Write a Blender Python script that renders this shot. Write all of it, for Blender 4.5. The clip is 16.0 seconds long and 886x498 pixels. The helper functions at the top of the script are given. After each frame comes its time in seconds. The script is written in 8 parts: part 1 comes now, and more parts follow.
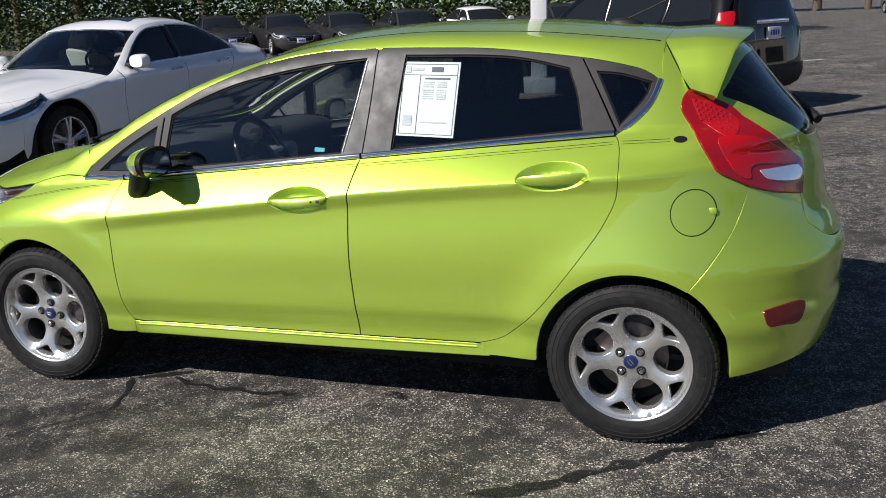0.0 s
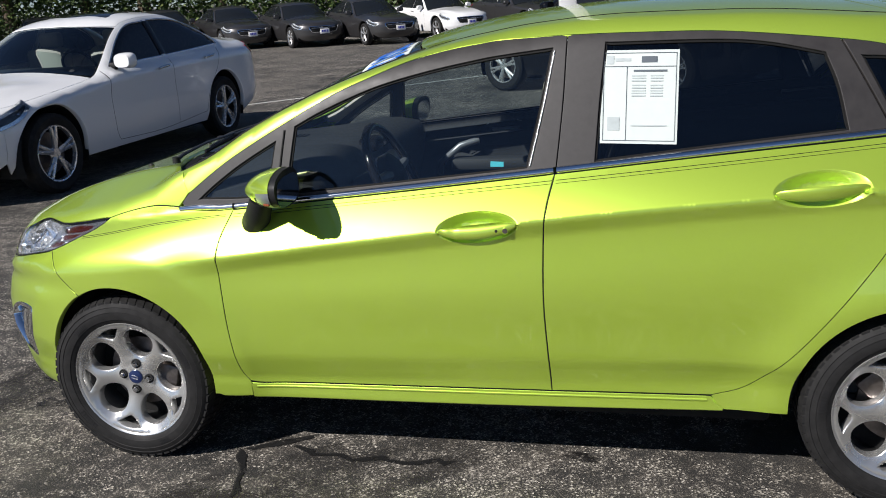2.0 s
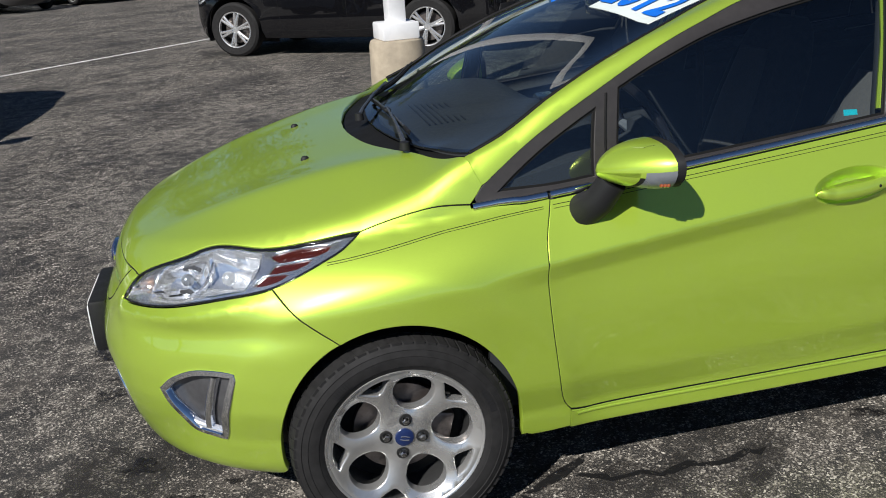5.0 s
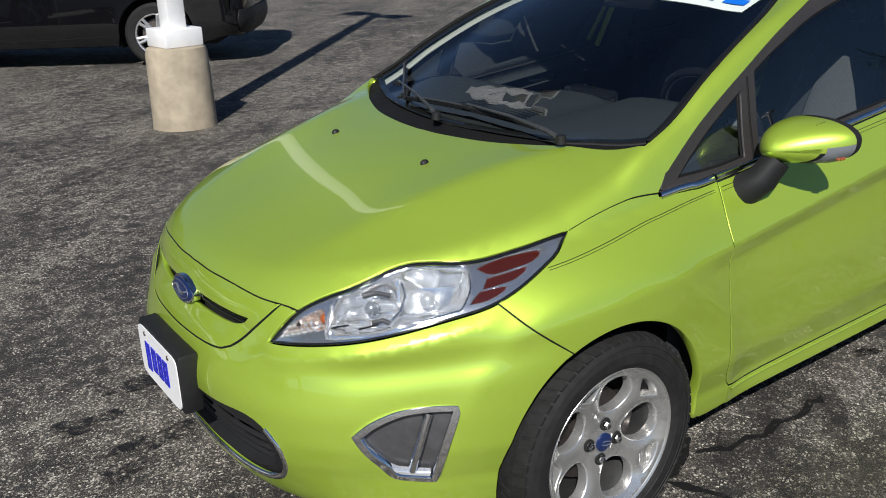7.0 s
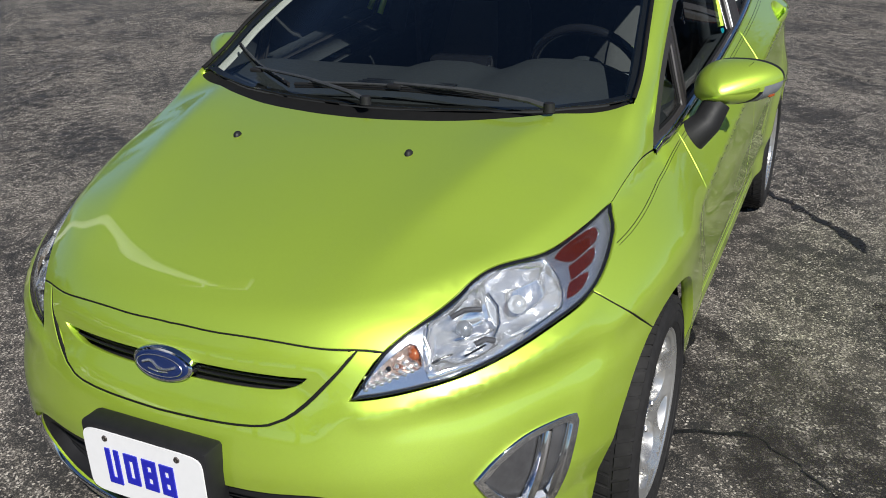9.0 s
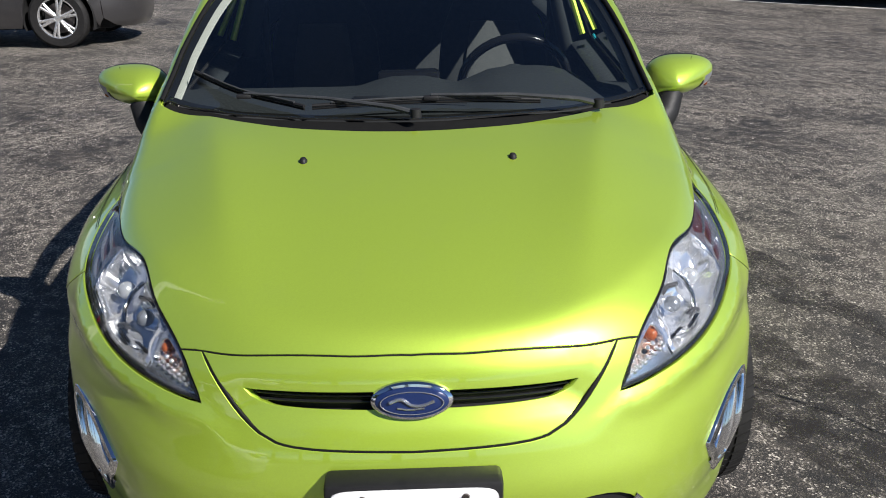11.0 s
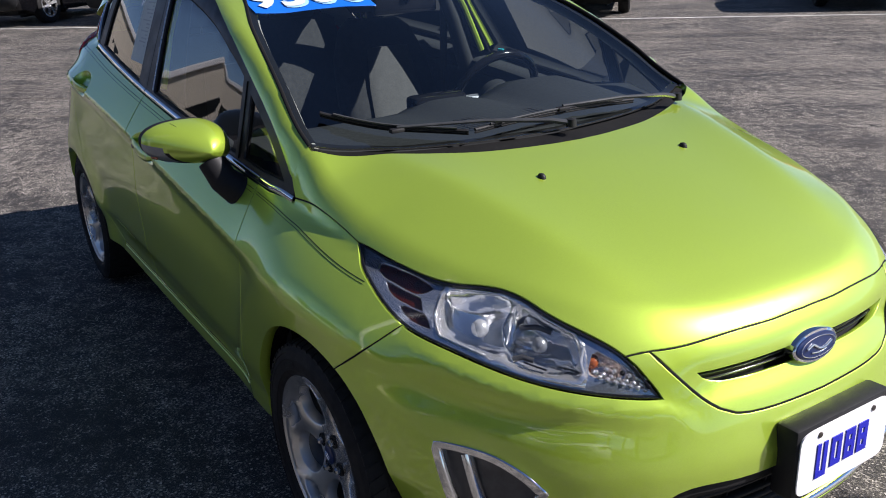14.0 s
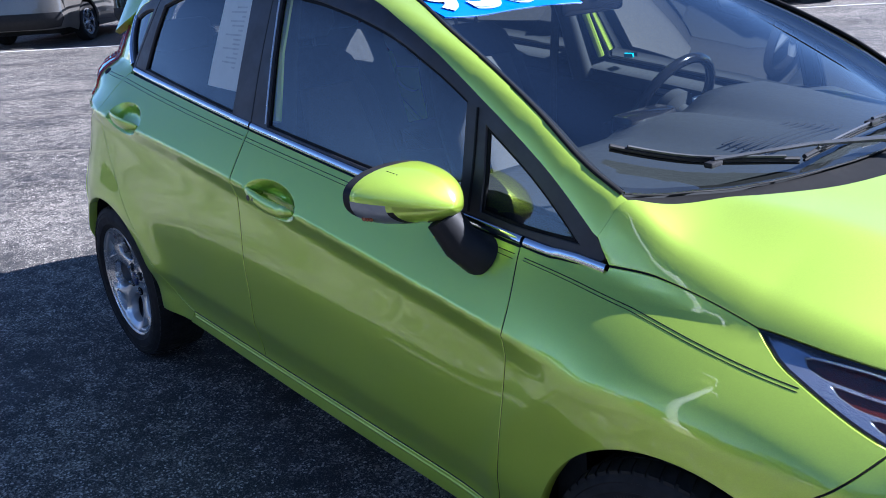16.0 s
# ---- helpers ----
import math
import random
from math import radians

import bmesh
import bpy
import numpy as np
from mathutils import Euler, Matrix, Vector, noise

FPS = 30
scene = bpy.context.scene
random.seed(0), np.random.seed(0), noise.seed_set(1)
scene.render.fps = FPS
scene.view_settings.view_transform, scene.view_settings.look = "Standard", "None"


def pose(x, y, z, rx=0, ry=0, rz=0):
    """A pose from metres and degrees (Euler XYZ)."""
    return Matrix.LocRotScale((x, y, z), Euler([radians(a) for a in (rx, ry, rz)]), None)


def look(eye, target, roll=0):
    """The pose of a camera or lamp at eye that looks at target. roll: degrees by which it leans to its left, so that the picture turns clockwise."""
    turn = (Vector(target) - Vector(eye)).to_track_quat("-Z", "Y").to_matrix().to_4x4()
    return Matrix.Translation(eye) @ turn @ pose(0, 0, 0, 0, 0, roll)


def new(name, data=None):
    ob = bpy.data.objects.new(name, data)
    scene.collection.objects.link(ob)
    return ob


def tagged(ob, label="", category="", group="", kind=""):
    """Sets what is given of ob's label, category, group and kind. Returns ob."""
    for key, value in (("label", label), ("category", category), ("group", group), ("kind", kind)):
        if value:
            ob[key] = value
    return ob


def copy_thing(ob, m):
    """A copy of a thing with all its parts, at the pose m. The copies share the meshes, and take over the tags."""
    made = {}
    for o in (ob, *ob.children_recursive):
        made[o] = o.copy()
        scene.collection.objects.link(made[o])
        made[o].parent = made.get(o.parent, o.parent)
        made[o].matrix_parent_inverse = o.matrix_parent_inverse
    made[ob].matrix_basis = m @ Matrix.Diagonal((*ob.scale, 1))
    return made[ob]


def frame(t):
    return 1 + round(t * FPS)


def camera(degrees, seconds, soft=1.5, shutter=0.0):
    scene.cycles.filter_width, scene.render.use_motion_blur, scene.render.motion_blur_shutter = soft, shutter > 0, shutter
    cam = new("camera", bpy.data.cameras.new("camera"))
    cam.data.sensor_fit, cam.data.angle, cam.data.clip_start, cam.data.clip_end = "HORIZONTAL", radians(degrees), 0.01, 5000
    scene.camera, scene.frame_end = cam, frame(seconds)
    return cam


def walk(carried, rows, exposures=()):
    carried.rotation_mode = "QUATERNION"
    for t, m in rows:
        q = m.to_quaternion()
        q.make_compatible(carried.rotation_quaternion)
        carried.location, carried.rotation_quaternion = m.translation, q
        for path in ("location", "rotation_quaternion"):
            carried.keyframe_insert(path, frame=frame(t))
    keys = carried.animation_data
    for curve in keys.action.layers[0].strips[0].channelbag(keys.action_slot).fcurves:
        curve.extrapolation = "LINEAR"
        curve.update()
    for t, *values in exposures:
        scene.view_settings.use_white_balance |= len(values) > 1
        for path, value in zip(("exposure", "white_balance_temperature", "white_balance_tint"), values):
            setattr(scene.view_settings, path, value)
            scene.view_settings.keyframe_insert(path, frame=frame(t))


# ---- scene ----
# the camera and its way round the car: seconds, place, heading, pitch, roll
LENS_ANGLE = 53.65
PATH = [
    (0, (2.742, -3.719, 1.540), 17.68, -15.62, -2.04),
    (0.5, (2.567, -3.658, 1.548), 17.60, -16.59, -1.63),
    (1, (2.273, -3.603, 1.557), 16.22, -16.68, -2.37),
    (1.5, (2.026, -3.501, 1.530), 14.87, -16.68, -3.14),
    (2, (1.757, -3.295, 1.542), 13.80, -16.49, -3.56),
    (2.5, (1.440, -3.271, 1.538), 7.44, -16.22, -2.97),
    (3, (1.106, -3.235, 1.548), -0.31, -16.89, -2.83),
    (3.5, (0.717, -3.084, 1.543), -3.57, -17.56, -2.32),
    (4, (0.304, -3.046, 1.542), -6.79, -19.26, -1.44),
    (4.5, (-0.002, -2.976, 1.548), -10.22, -20.44, -2.37),
    (5, (-0.272, -2.787, 1.565), -11.51, -20.22, -3.48),
    (5.2, (-0.399, -2.751, 1.536), -13.50, -19.45, -3.25),
    (7.3, (-1.552, -2.008, 1.548), -40.73, -21.20, -1.16),
    (7.5, (-1.625, -1.931, 1.544), -44.83, -21.63, -0.91),
    (8, (-1.705, -1.648, 1.525), -51.03, -22.44, -1.67),
    (8.2, (-1.751, -1.555, 1.528), -53.28, -22.78, -1.92),
    (10.3, (-2.099, -0.393, 1.498), -84.92, -21.16, -0.07),
    (10.5, (-2.148, -0.282, 1.509), -87.76, -21.22, 0.04),
    (11, (-2.119, -0.019, 1.475), -91.69, -20.97, -0.82),
    (11.5, (-2.053, 0.288, 1.479), -97.47, -20.51, -0.02),
    (12, (-2.101, 0.583, 1.467), -105.59, -20.65, 0.99),
    (12.5, (-2.064, 0.841, 1.467), -110.30, -20.98, 0.87),
    (13, (-1.887, 1.082, 1.469), -112.03, -20.42, -0.75),
    (13.5, (-1.822, 1.325, 1.480), -117.73, -19.57, -0.76),
    (14, (-1.748, 1.531, 1.509), -122.09, -19.90, -2.23),
    (14.5, (-1.512, 1.604, 1.500), -122.76, -20.67, -2.86),
    (15, (-1.275, 1.685, 1.507), -122.91, -20.05, -1.94),
    (15.2, (-1.195, 1.745, 1.476), -123.02, -19.08, -1.66),
    (15.5, (-0.999, 1.852, 1.495), -125.55, -19.12, -2.15),
    (16, (-0.719, 1.882, 1.476), -129.43, -19.67, -3.73),
]


def cam_pose(eye, yaw, pitch, roll):
    return Matrix.Translation(eye) @ Euler((radians(90 + pitch), 0, radians(yaw))).to_matrix().to_4x4() @ pose(0, 0, 0, 0, 0, roll)


cam = camera(LENS_ANGLE, 16.0, soft=0.95, shutter=0.1)
walk(cam, [(t, cam_pose(eye, yaw, pitch, roll)) for t, eye, yaw, pitch, roll in PATH], exposures=[(0.0, 0.27, 6250, 12), (7.3, 0.20, 6200, 9), (8.2, 0.20, 6200, 9), (10.3, 0.48, 6250, 11), (12.5, 0.60, 6250, 14), (14.5, 0.82, 6030, 18), (15.2, 1.22, 5620, 18), (16.0, 1.72, 5270, 18)])

# the low morning sun, over the driver's shoulder and ahead of the car
SUN_FROM = Vector((-0.80, -0.90, 1.0)).normalized()
world = bpy.data.worlds.new("sky")
scene.world = world
world.use_nodes = True
sky = world.node_tree.nodes.new("ShaderNodeTexSky")
sky.sky_type = "NISHITA"
sky.sun_disc = False
sky.sun_elevation = math.asin(SUN_FROM.z)
sky.sun_rotation = math.atan2(SUN_FROM.x, SUN_FROM.y)
sky.air_density, sky.dust_density, sky.ozone_density = 0.8, 0.1, 3.0
sky.altitude = 2500.0
world.node_tree.links.new(sky.outputs[0], world.node_tree.nodes["Background"].inputs[0])
world.node_tree.nodes["Background"].inputs[1].default_value = 0.057
sun = new("sun", bpy.data.lights.new("sun", "SUN"))
sun.data.energy, sun.data.angle, sun.data.color = 5.0, radians(0.53), (1.0, 0.945, 0.87)
sun.matrix_world = look(SUN_FROM * 30, (0, 0, 0))


# ---------------------------------------------------------------- materials
class Mat:
    """A node material with a Principled shader and short helpers."""

    def __init__(self, name, base=(0.5, 0.5, 0.5), rough=0.5, metal=0.0, **more):
        self.m = bpy.data.materials.new(name)
        self.m.use_nodes = True
        self.t = self.m.node_tree
        self.b = self.t.nodes["Principled BSDF"]
        self.set("Base Color", (*base, 1))
        self.set("Roughness", rough)
        self.set("Metallic", metal)
        for k, v in more.items():
            self.set(k.replace("_", " "), v)

    def set(self, k, v):
        self.b.inputs[k].default_value = v

    def node(self, kind, **vals):
        n = self.t.nodes.new("ShaderNode" + kind)
        for k, v in vals.items():
            n.inputs[k.replace("_", " ")].default_value = v
        return n

    def link(self, a, b):
        self.t.links.new(a, b)

    def coords(self, scale=(1, 1, 1)):
        c, m = self.node("TexCoord"), self.node("Mapping")
        m.inputs["Scale"].default_value = scale
        self.link(c.outputs["Object"], m.inputs[0])
        return m.outputs[0]

    def noise(self, scale, detail=4, rough=0.6, co=None):
        n = self.node("TexNoise", Scale=scale, Detail=detail, Roughness=rough)
        self.link(co or self.coords(), n.inputs["Vector"])
        return n.outputs["Fac"]

    def ramp(self, fac, stops):
        r = self.node("ValToRGB")
        e = r.color_ramp.elements
        while len(e) < len(stops):
            e.new(0.5)
        for el, (p, c) in zip(e, stops):
            el.position, el.color = p, (*c, 1) if len(c) == 3 else c
        self.link(fac, r.inputs[0])
        return r.outputs[0]

    def mix(self, fac, a, b, blend="MIX"):
        n = self.node("MixRGB")
        n.blend_type = blend
        for k, v in ((0, fac), (1, a), (2, b)):
            if isinstance(v, (float, int)):
                n.inputs[k].default_value = v
            elif isinstance(v, tuple):
                n.inputs[k].default_value = (*v, 1)
            else:
                self.link(v, n.inputs[k])
        return n.outputs[0]

    def bump(self, height, strength=0.3, dist=0.002):
        n = self.node("Bump", Strength=strength, Distance=dist)
        self.link(height, n.inputs["Height"])
        self.link(n.outputs[0], self.b.inputs["Normal"])

    def color(self, out):
        self.link(out, self.b.inputs["Base Color"])

    def rough(self, out):
        self.link(out, self.b.inputs["Roughness"])


def grey(v):
    return (v, v, v)


def plain(name, base, rough=0.5, metal=0.0, vary=0.12, scale=30, bump=0.0, **more):
    """A surface with faint mottling in its colour and gloss."""
    m = Mat(name, base, rough, metal, **more)
    n = m.noise(scale, 5)
    lo, hi = tuple(c * (1 - vary) for c in base), tuple(min(1, c * (1 + vary)) for c in base)
    m.color(m.ramp(n, [(0.3, lo), (0.7, hi)]))
    m.rough(m.ramp(m.noise(scale * 0.23, 3), [(0.3, grey(max(0.02, rough * 0.85))), (0.7, grey(min(1, rough * 1.2)))]))
    if bump:
        m.bump(m.noise(scale * 12, 2), bump, 0.001)
    return m.m


def paint(name, base, flake=0.5, metal=0.55, rough=0.34, dusty=0.10, gloss=0.5, coat=1.5):
    """Metallic car paint: fine flakes under clear lacquer, with a little dust on it."""
    m = Mat(name, base, rough, metal, Coat_Weight=1.0, Coat_Roughness=0.02, Coat_IOR=coat)
    m.set("Specular IOR Level", gloss)
    v = m.node("TexVoronoi", Scale=900.0)
    m.link(m.coords(), v.inputs["Vector"])
    lo, hi = tuple(c * (1 - 0.25 * flake) for c in base), tuple(min(1, c * (1 + 0.25 * flake)) for c in base)
    flakes = m.ramp(v.outputs["Color"], [(0.2, lo), (0.8, hi)])
    dust = m.ramp(m.noise(7, 6, 0.7), [(0.5, grey(0.0)), (0.85, grey(dusty))])
    m.color(m.mix(dust, flakes, (0.38, 0.36, 0.30)))
    m.link(m.ramp(m.noise(23, 6, 0.75), [(0.4, grey(0.015)), (0.8, grey(0.06))]), m.b.inputs["Coat Roughness"])
    return m.m


def glass(name, tint=(0.75, 0.8, 0.78), ior=1.85):
    """A thin pane: clear or tinted, with a true mirror gloss that grows at a slant."""
    m = bpy.data.materials.new(name)
    m.use_nodes = True
    t = m.node_tree
    t.nodes.remove(t.nodes["Principled BSDF"])
    a, g, x, f = (t.nodes.new("ShaderNode" + k) for k in ("BsdfTransparent", "BsdfGlossy", "MixShader", "Fresnel"))
    a.inputs[0].default_value, g.inputs["Roughness"].default_value, f.inputs[0].default_value = (*tint, 1), 0.0, ior
    t.links.new(f.outputs[0], x.inputs[0])
    t.links.new(a.outputs[0], x.inputs[1])
    t.links.new(g.outputs[0], x.inputs[2])
    t.links.new(x.outputs[0], t.nodes["Material Output"].inputs[0])
    return m


LIME = paint("lime metallic paint", (0.530, 0.735, 0.070), flake=0.16, metal=0.63, rough=0.37, dusty=0.05, coat=1.85)
BLACK_TRIM = plain("satin black trim", (0.028, 0.025, 0.0245), 0.48, scale=60, bump=0.05)
BLACK_PLASTIC = plain("black moulded plastic", (0.013, 0.013, 0.014), 0.55, scale=80, bump=0.12, Specular_IOR_Level=0.3)
GLOSS_BLACK = plain("gloss black", (0.01, 0.01, 0.012), 0.12)
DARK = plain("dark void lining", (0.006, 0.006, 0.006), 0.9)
CHROME = plain("chrome", (0.80, 0.81, 0.83), 0.06, 1.0, vary=0.03)
RUBBER = plain("tyre rubber", (0.016, 0.0155, 0.0155), 0.72, vary=0.3, scale=40, bump=0.15, Specular_IOR_Level=0.25)
# rubber and trim; also blackens the panel gaps in place of their shade
RUBBER_GAP_BLACK = plain("black for rubber, trim and gap shade", (0.010, 0.010, 0.010), 0.6, Specular_IOR_Level=0.12)
ALLOY = plain("silver alloy", (0.64, 0.635, 0.62), 0.27, 0.82, vary=0.06, scale=18)
STEEL = plain("brake steel", (0.16, 0.14, 0.13), 0.45, 0.9, vary=0.3, scale=40)
NUT = plain("lug nut chrome", (0.55, 0.55, 0.55), 0.15, 1.0)
BLUE_OVAL = plain("deep blue enamel", (0.008, 0.020, 0.085), 0.3, vary=0.05, Coat_Weight=0.35)
SILVER_INLAY = plain("silver inlay", (0.75, 0.76, 0.78), 0.2, 0.9)
WINDSCREEN = glass("windscreen glass", (0.76, 0.86, 0.84), 2.1)
SIDE_GLASS = glass("side window glass", (0.74, 0.82, 0.82), 1.9)
REAR_GLASS = glass("tinted rear glass", (0.34, 0.38, 0.40))
LENS = glass("clear lamp lens", (0.93, 0.95, 0.96), 1.45)
RED_LENS = Mat("red lamp plastic", (0.42, 0.004, 0.007), 0.12, 0.0, Coat_Weight=1.0).m
DARK_RED = Mat("dark red lamp plastic", (0.27, 0.004, 0.007), 0.12, 0.0, Coat_Weight=1.0).m
REFLECTOR_RED = Mat("deep red reflector plastic", (0.10, 0.004, 0.006), 0.12, 0.0, Coat_Weight=1.0).m
AMBER = Mat("amber reflector", (0.30, 0.075, 0.02), 0.15, 0.0, Coat_Weight=1.0).m
REFLECTOR = plain("lamp reflector", (0.90, 0.91, 0.93), 0.14, 0.75, vary=0.02)


LAMP_SILVER = plain("satin lamp silver", (0.62, 0.66, 0.74), 0.15, 0.88, vary=0.03)
LAMP_MIRROR = plain("mirrored lamp bowl", (0.92, 0.93, 0.95), 0.11, 0.86, vary=0.02)
SIGNAL_BOWL = plain("pale amber-tinted bowl", (0.78, 0.62, 0.52), 0.14, 0.8, vary=0.05)
SMOKED_RED = Mat("smoked amber marker plastic", (0.055, 0.009, 0.005), 0.15, 0.0, Coat_Weight=1.0).m
PALE_DOME = plain("frosted lamp dome", (0.62, 0.64, 0.66), 0.25, 0.6, vary=0.05)
FOG_GREY = plain("smoked lamp mesh", (0.10, 0.10, 0.105), 0.22, 0.5, vary=0.2)
LAMP_GREY = plain("lamp housing grey", (0.28, 0.30, 0.33), 0.3, 0.5)
# the sun's sheen on the black wipers is put into this base colour
WIPER_GREY = plain("wiper grey with painted sun sheen", (0.045, 0.047, 0.049), 0.25, vary=0.2, scale=30)
WHITE_PAPER = plain("white paper", (0.60, 0.655, 0.625), 0.7, vary=0.03)
INK = plain("grey ink", (0.10, 0.12, 0.14), 0.7)
PALE_INK = plain("pale ink", (0.45, 0.50, 0.50), 0.7)
PLATE_WHITE = plain("white plate", (0.82, 0.82, 0.82), 0.35, vary=0.02)
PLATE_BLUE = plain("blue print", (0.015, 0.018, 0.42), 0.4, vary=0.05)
BANNER_BLUE = plain("blue decal", (0.008, 0.14, 0.62), 0.45, vary=0.04)
TEAL = plain("teal decal", (0.02, 0.40, 0.48), 0.5)
CLOTH = plain("charcoal seat cloth", (0.03, 0.031, 0.033), 0.95, vary=0.3, scale=200, bump=0.3)
CLOTH_GREY = plain("grey seat cloth", (0.085, 0.085, 0.085), 0.95, vary=0.2, scale=200, bump=0.3)
DASH = plain("soft dark dashboard", (0.034, 0.037, 0.040), 0.6, vary=0.2, scale=300, bump=0.25, Specular_IOR_Level=0.2)
LINER = plain("pale grey headliner", (0.42, 0.41, 0.38), 0.9, vary=0.06, scale=150)


# ---------------------------------------------------------------- mesh tools
from mathutils.geometry import delaunay_2d_cdt


def mesh_of(name, verts, faces, mats, normals=None, smooth=True, index=None):
    me = bpy.data.meshes.new(name)
    me.from_pydata([tuple(map(float, v)) for v in verts], [], [tuple(map(int, f)) for f in faces])
    for m in mats if isinstance(mats, (list, tuple)) else [mats]:
        me.materials.append(m)
    me.polygons.foreach_set("use_smooth", [smooth] * len(me.polygons))
    if index is not None:
        me.polygons.foreach_set("material_index", index)
    if normals is not None:
        me.normals_split_custom_set_from_vertices([tuple(map(float, n)) for n in normals])
    me.update()
    return me


def hang(name, me, parent, label=""):
    ob = new(name, me)
    ob.parent = parent
    if parent is not None:
        ob.matrix_parent_inverse = Matrix.Identity(4)
    return tagged(ob, label)


def part(name, bm, material, parent, label="", smooth=True, angle=40):
    """One mesh object from a bmesh, under a thing or a part."""
    me = bpy.data.meshes.new(name)
    bmesh.ops.recalc_face_normals(bm, faces=bm.faces)
    bm.to_mesh(me)
    bm.free()
    for m in material if isinstance(material, (list, tuple)) else [material]:
        me.materials.append(m)
    if smooth:
        me.polygons.foreach_set("use_smooth", [True] * len(me.polygons))
        me.set_sharp_from_angle(angle=radians(angle))
    return hang(name, me, parent, label)


def thing(name, m=None, **tags):
    ob = new(name)
    ob.empty_display_size = 0.1
    if m is not None:
        ob.matrix_world = m
    return tagged(ob, **tags)


def block(a, b, bevel=0.0, seg=2, bm=None):
    """A box from corner a to corner b, its edges rounded."""
    bm = bm or bmesh.new()
    r = bmesh.ops.create_cube(bm, size=1)
    for v in r["verts"]:
        v.co = Vector([a[i] + (b[i] - a[i]) * (v.co[i] + 0.5) for i in range(3)])
    if bevel:
        es = list({e for v in r["verts"] for e in v.link_edges})
        bmesh.ops.bevel(bm, geom=es, offset=bevel, segments=seg, affect="EDGES", profile=0.5)
    return bm


def lathe(profile, seg=64, axis="y", bm=None):
    """A body turned from (radius, along) pairs about an axis."""
    bm = bm or bmesh.new()
    rows = []
    for r, h in profile:
        row = []
        for i in range(seg):
            a = 2 * math.pi * i / seg
            c, s = r * math.cos(a), r * math.sin(a)
            row.append(bm.verts.new({"y": (c, h, s), "z": (c, s, h), "x": (h, c, s)}[axis]))
        rows.append(row)
    for p, q in zip(rows, rows[1:]):
        for i in range(seg):
            bm.faces.new((p[i], p[(i + 1) % seg], q[(i + 1) % seg], q[i]))
    return bm


def tube(points, radius, seg=8, bm=None, caps=True):
    """A round bar along points; radius may be a list."""
    bm = bm or bmesh.new()
    pts = [Vector(p) for p in points]
    rad = radius if isinstance(radius, (list, tuple)) else [radius] * len(pts)
    rows = []
    for i, p in enumerate(pts):
        d = (pts[min(i + 1, len(pts) - 1)] - pts[max(i - 1, 0)]).normalized()
        a = d.orthogonal().normalized() if i == 0 else (side - d * side.dot(d)).normalized()
        side = a
        b = d.cross(a)
        rows.append([bm.verts.new(p + rad[i] * (math.cos(t) * a + math.sin(t) * b)) for t in [2 * math.pi * k / seg for k in range(seg)]])
    for p, q in zip(rows, rows[1:]):
        for k in range(seg):
            bm.faces.new((p[k], p[(k + 1) % seg], q[(k + 1) % seg], q[k]))
    if caps:
        bm.faces.new(rows[0][::-1])
        bm.faces.new(rows[-1])
    return bm


def loft(rings, caps=True, bm=None, closed=True):
    """A skin over rings of equal count."""
    bm = bm or bmesh.new()
    rows = [[bm.verts.new(tuple(map(float, p))) for p in ring] for ring in rings]
    n = len(rows[0])
    for p, q in zip(rows, rows[1:]):
        for k in range(n if closed else n - 1):
            bm.faces.new((p[k], p[(k + 1) % n], q[(k + 1) % n], q[k]))
    if caps:
        bm.faces.new(rows[0][::-1])
        bm.faces.new(rows[-1])
    return bm


def rounded(cx, cy, hx, hy, n=4.0, count=24):
    """Points of a rounded rectangle."""
    out = []
    for i in range(count):
        a = 2 * math.pi * i / count
        c, s = math.cos(a), math.sin(a)
        out.append((cx + hx * math.copysign(abs(c) ** (2 / n), c), cy + hy * math.copysign(abs(s) ** (2 / n), s)))
    return out


# ---------------------------------------------------------------- outlines
def spline(pts, step=0.015):
    """Points along a smooth open curve through pts."""
    p = np.array(pts, float)
    if len(p) == 2:
        n = max(1, int(np.linalg.norm(p[1] - p[0]) / step))
        return p[0] + (p[1] - p[0]) * np.linspace(0, 1, n + 1)[:, None]
    q = np.vstack([2 * p[0] - p[1], p, 2 * p[-1] - p[-2]])
    out = [p[0]]
    for i in range(1, len(q) - 2):
        a, b, c, d = q[i - 1:i + 3]
        n = max(1, int(np.linalg.norm(c - b) / step))
        for t in np.linspace(0, 1, n + 1)[1:]:
            out.append(0.5 * (2 * b + (c - a) * t + (2 * a - 5 * b + 4 * c - d) * t * t + (3 * b - a - 3 * c + d) * t ** 3))
    return np.array(out)


def chain(*segs):
    """One closed outline from curves laid end to end."""
    out = []
    for s in segs:
        for p in s:
            if not out or np.linalg.norm(np.array(p) - out[-1]) > 0.0015:
                out.append(np.array(p, float))
    while np.linalg.norm(out[0] - out[-1]) < 0.0015:
        out.pop()
    return np.array(out)


def area(p):
    q = np.roll(p, -1, 0)
    return 0.5 * np.sum(p[:, 0] * q[:, 1] - q[:, 0] * p[:, 1])


def inset(p, g):
    """The outline drawn in by g (out, if negative)."""
    e = np.roll(p, -1, 0) - p
    e /= np.linalg.norm(e, axis=1, keepdims=True) + 1e-12
    n = np.stack([-e[:, 1], e[:, 0]], 1) * np.sign(area(p))
    m = n + np.roll(n, 1, 0)
    m /= np.maximum(np.linalg.norm(m, axis=1, keepdims=True), 0.6)
    return p + m * g


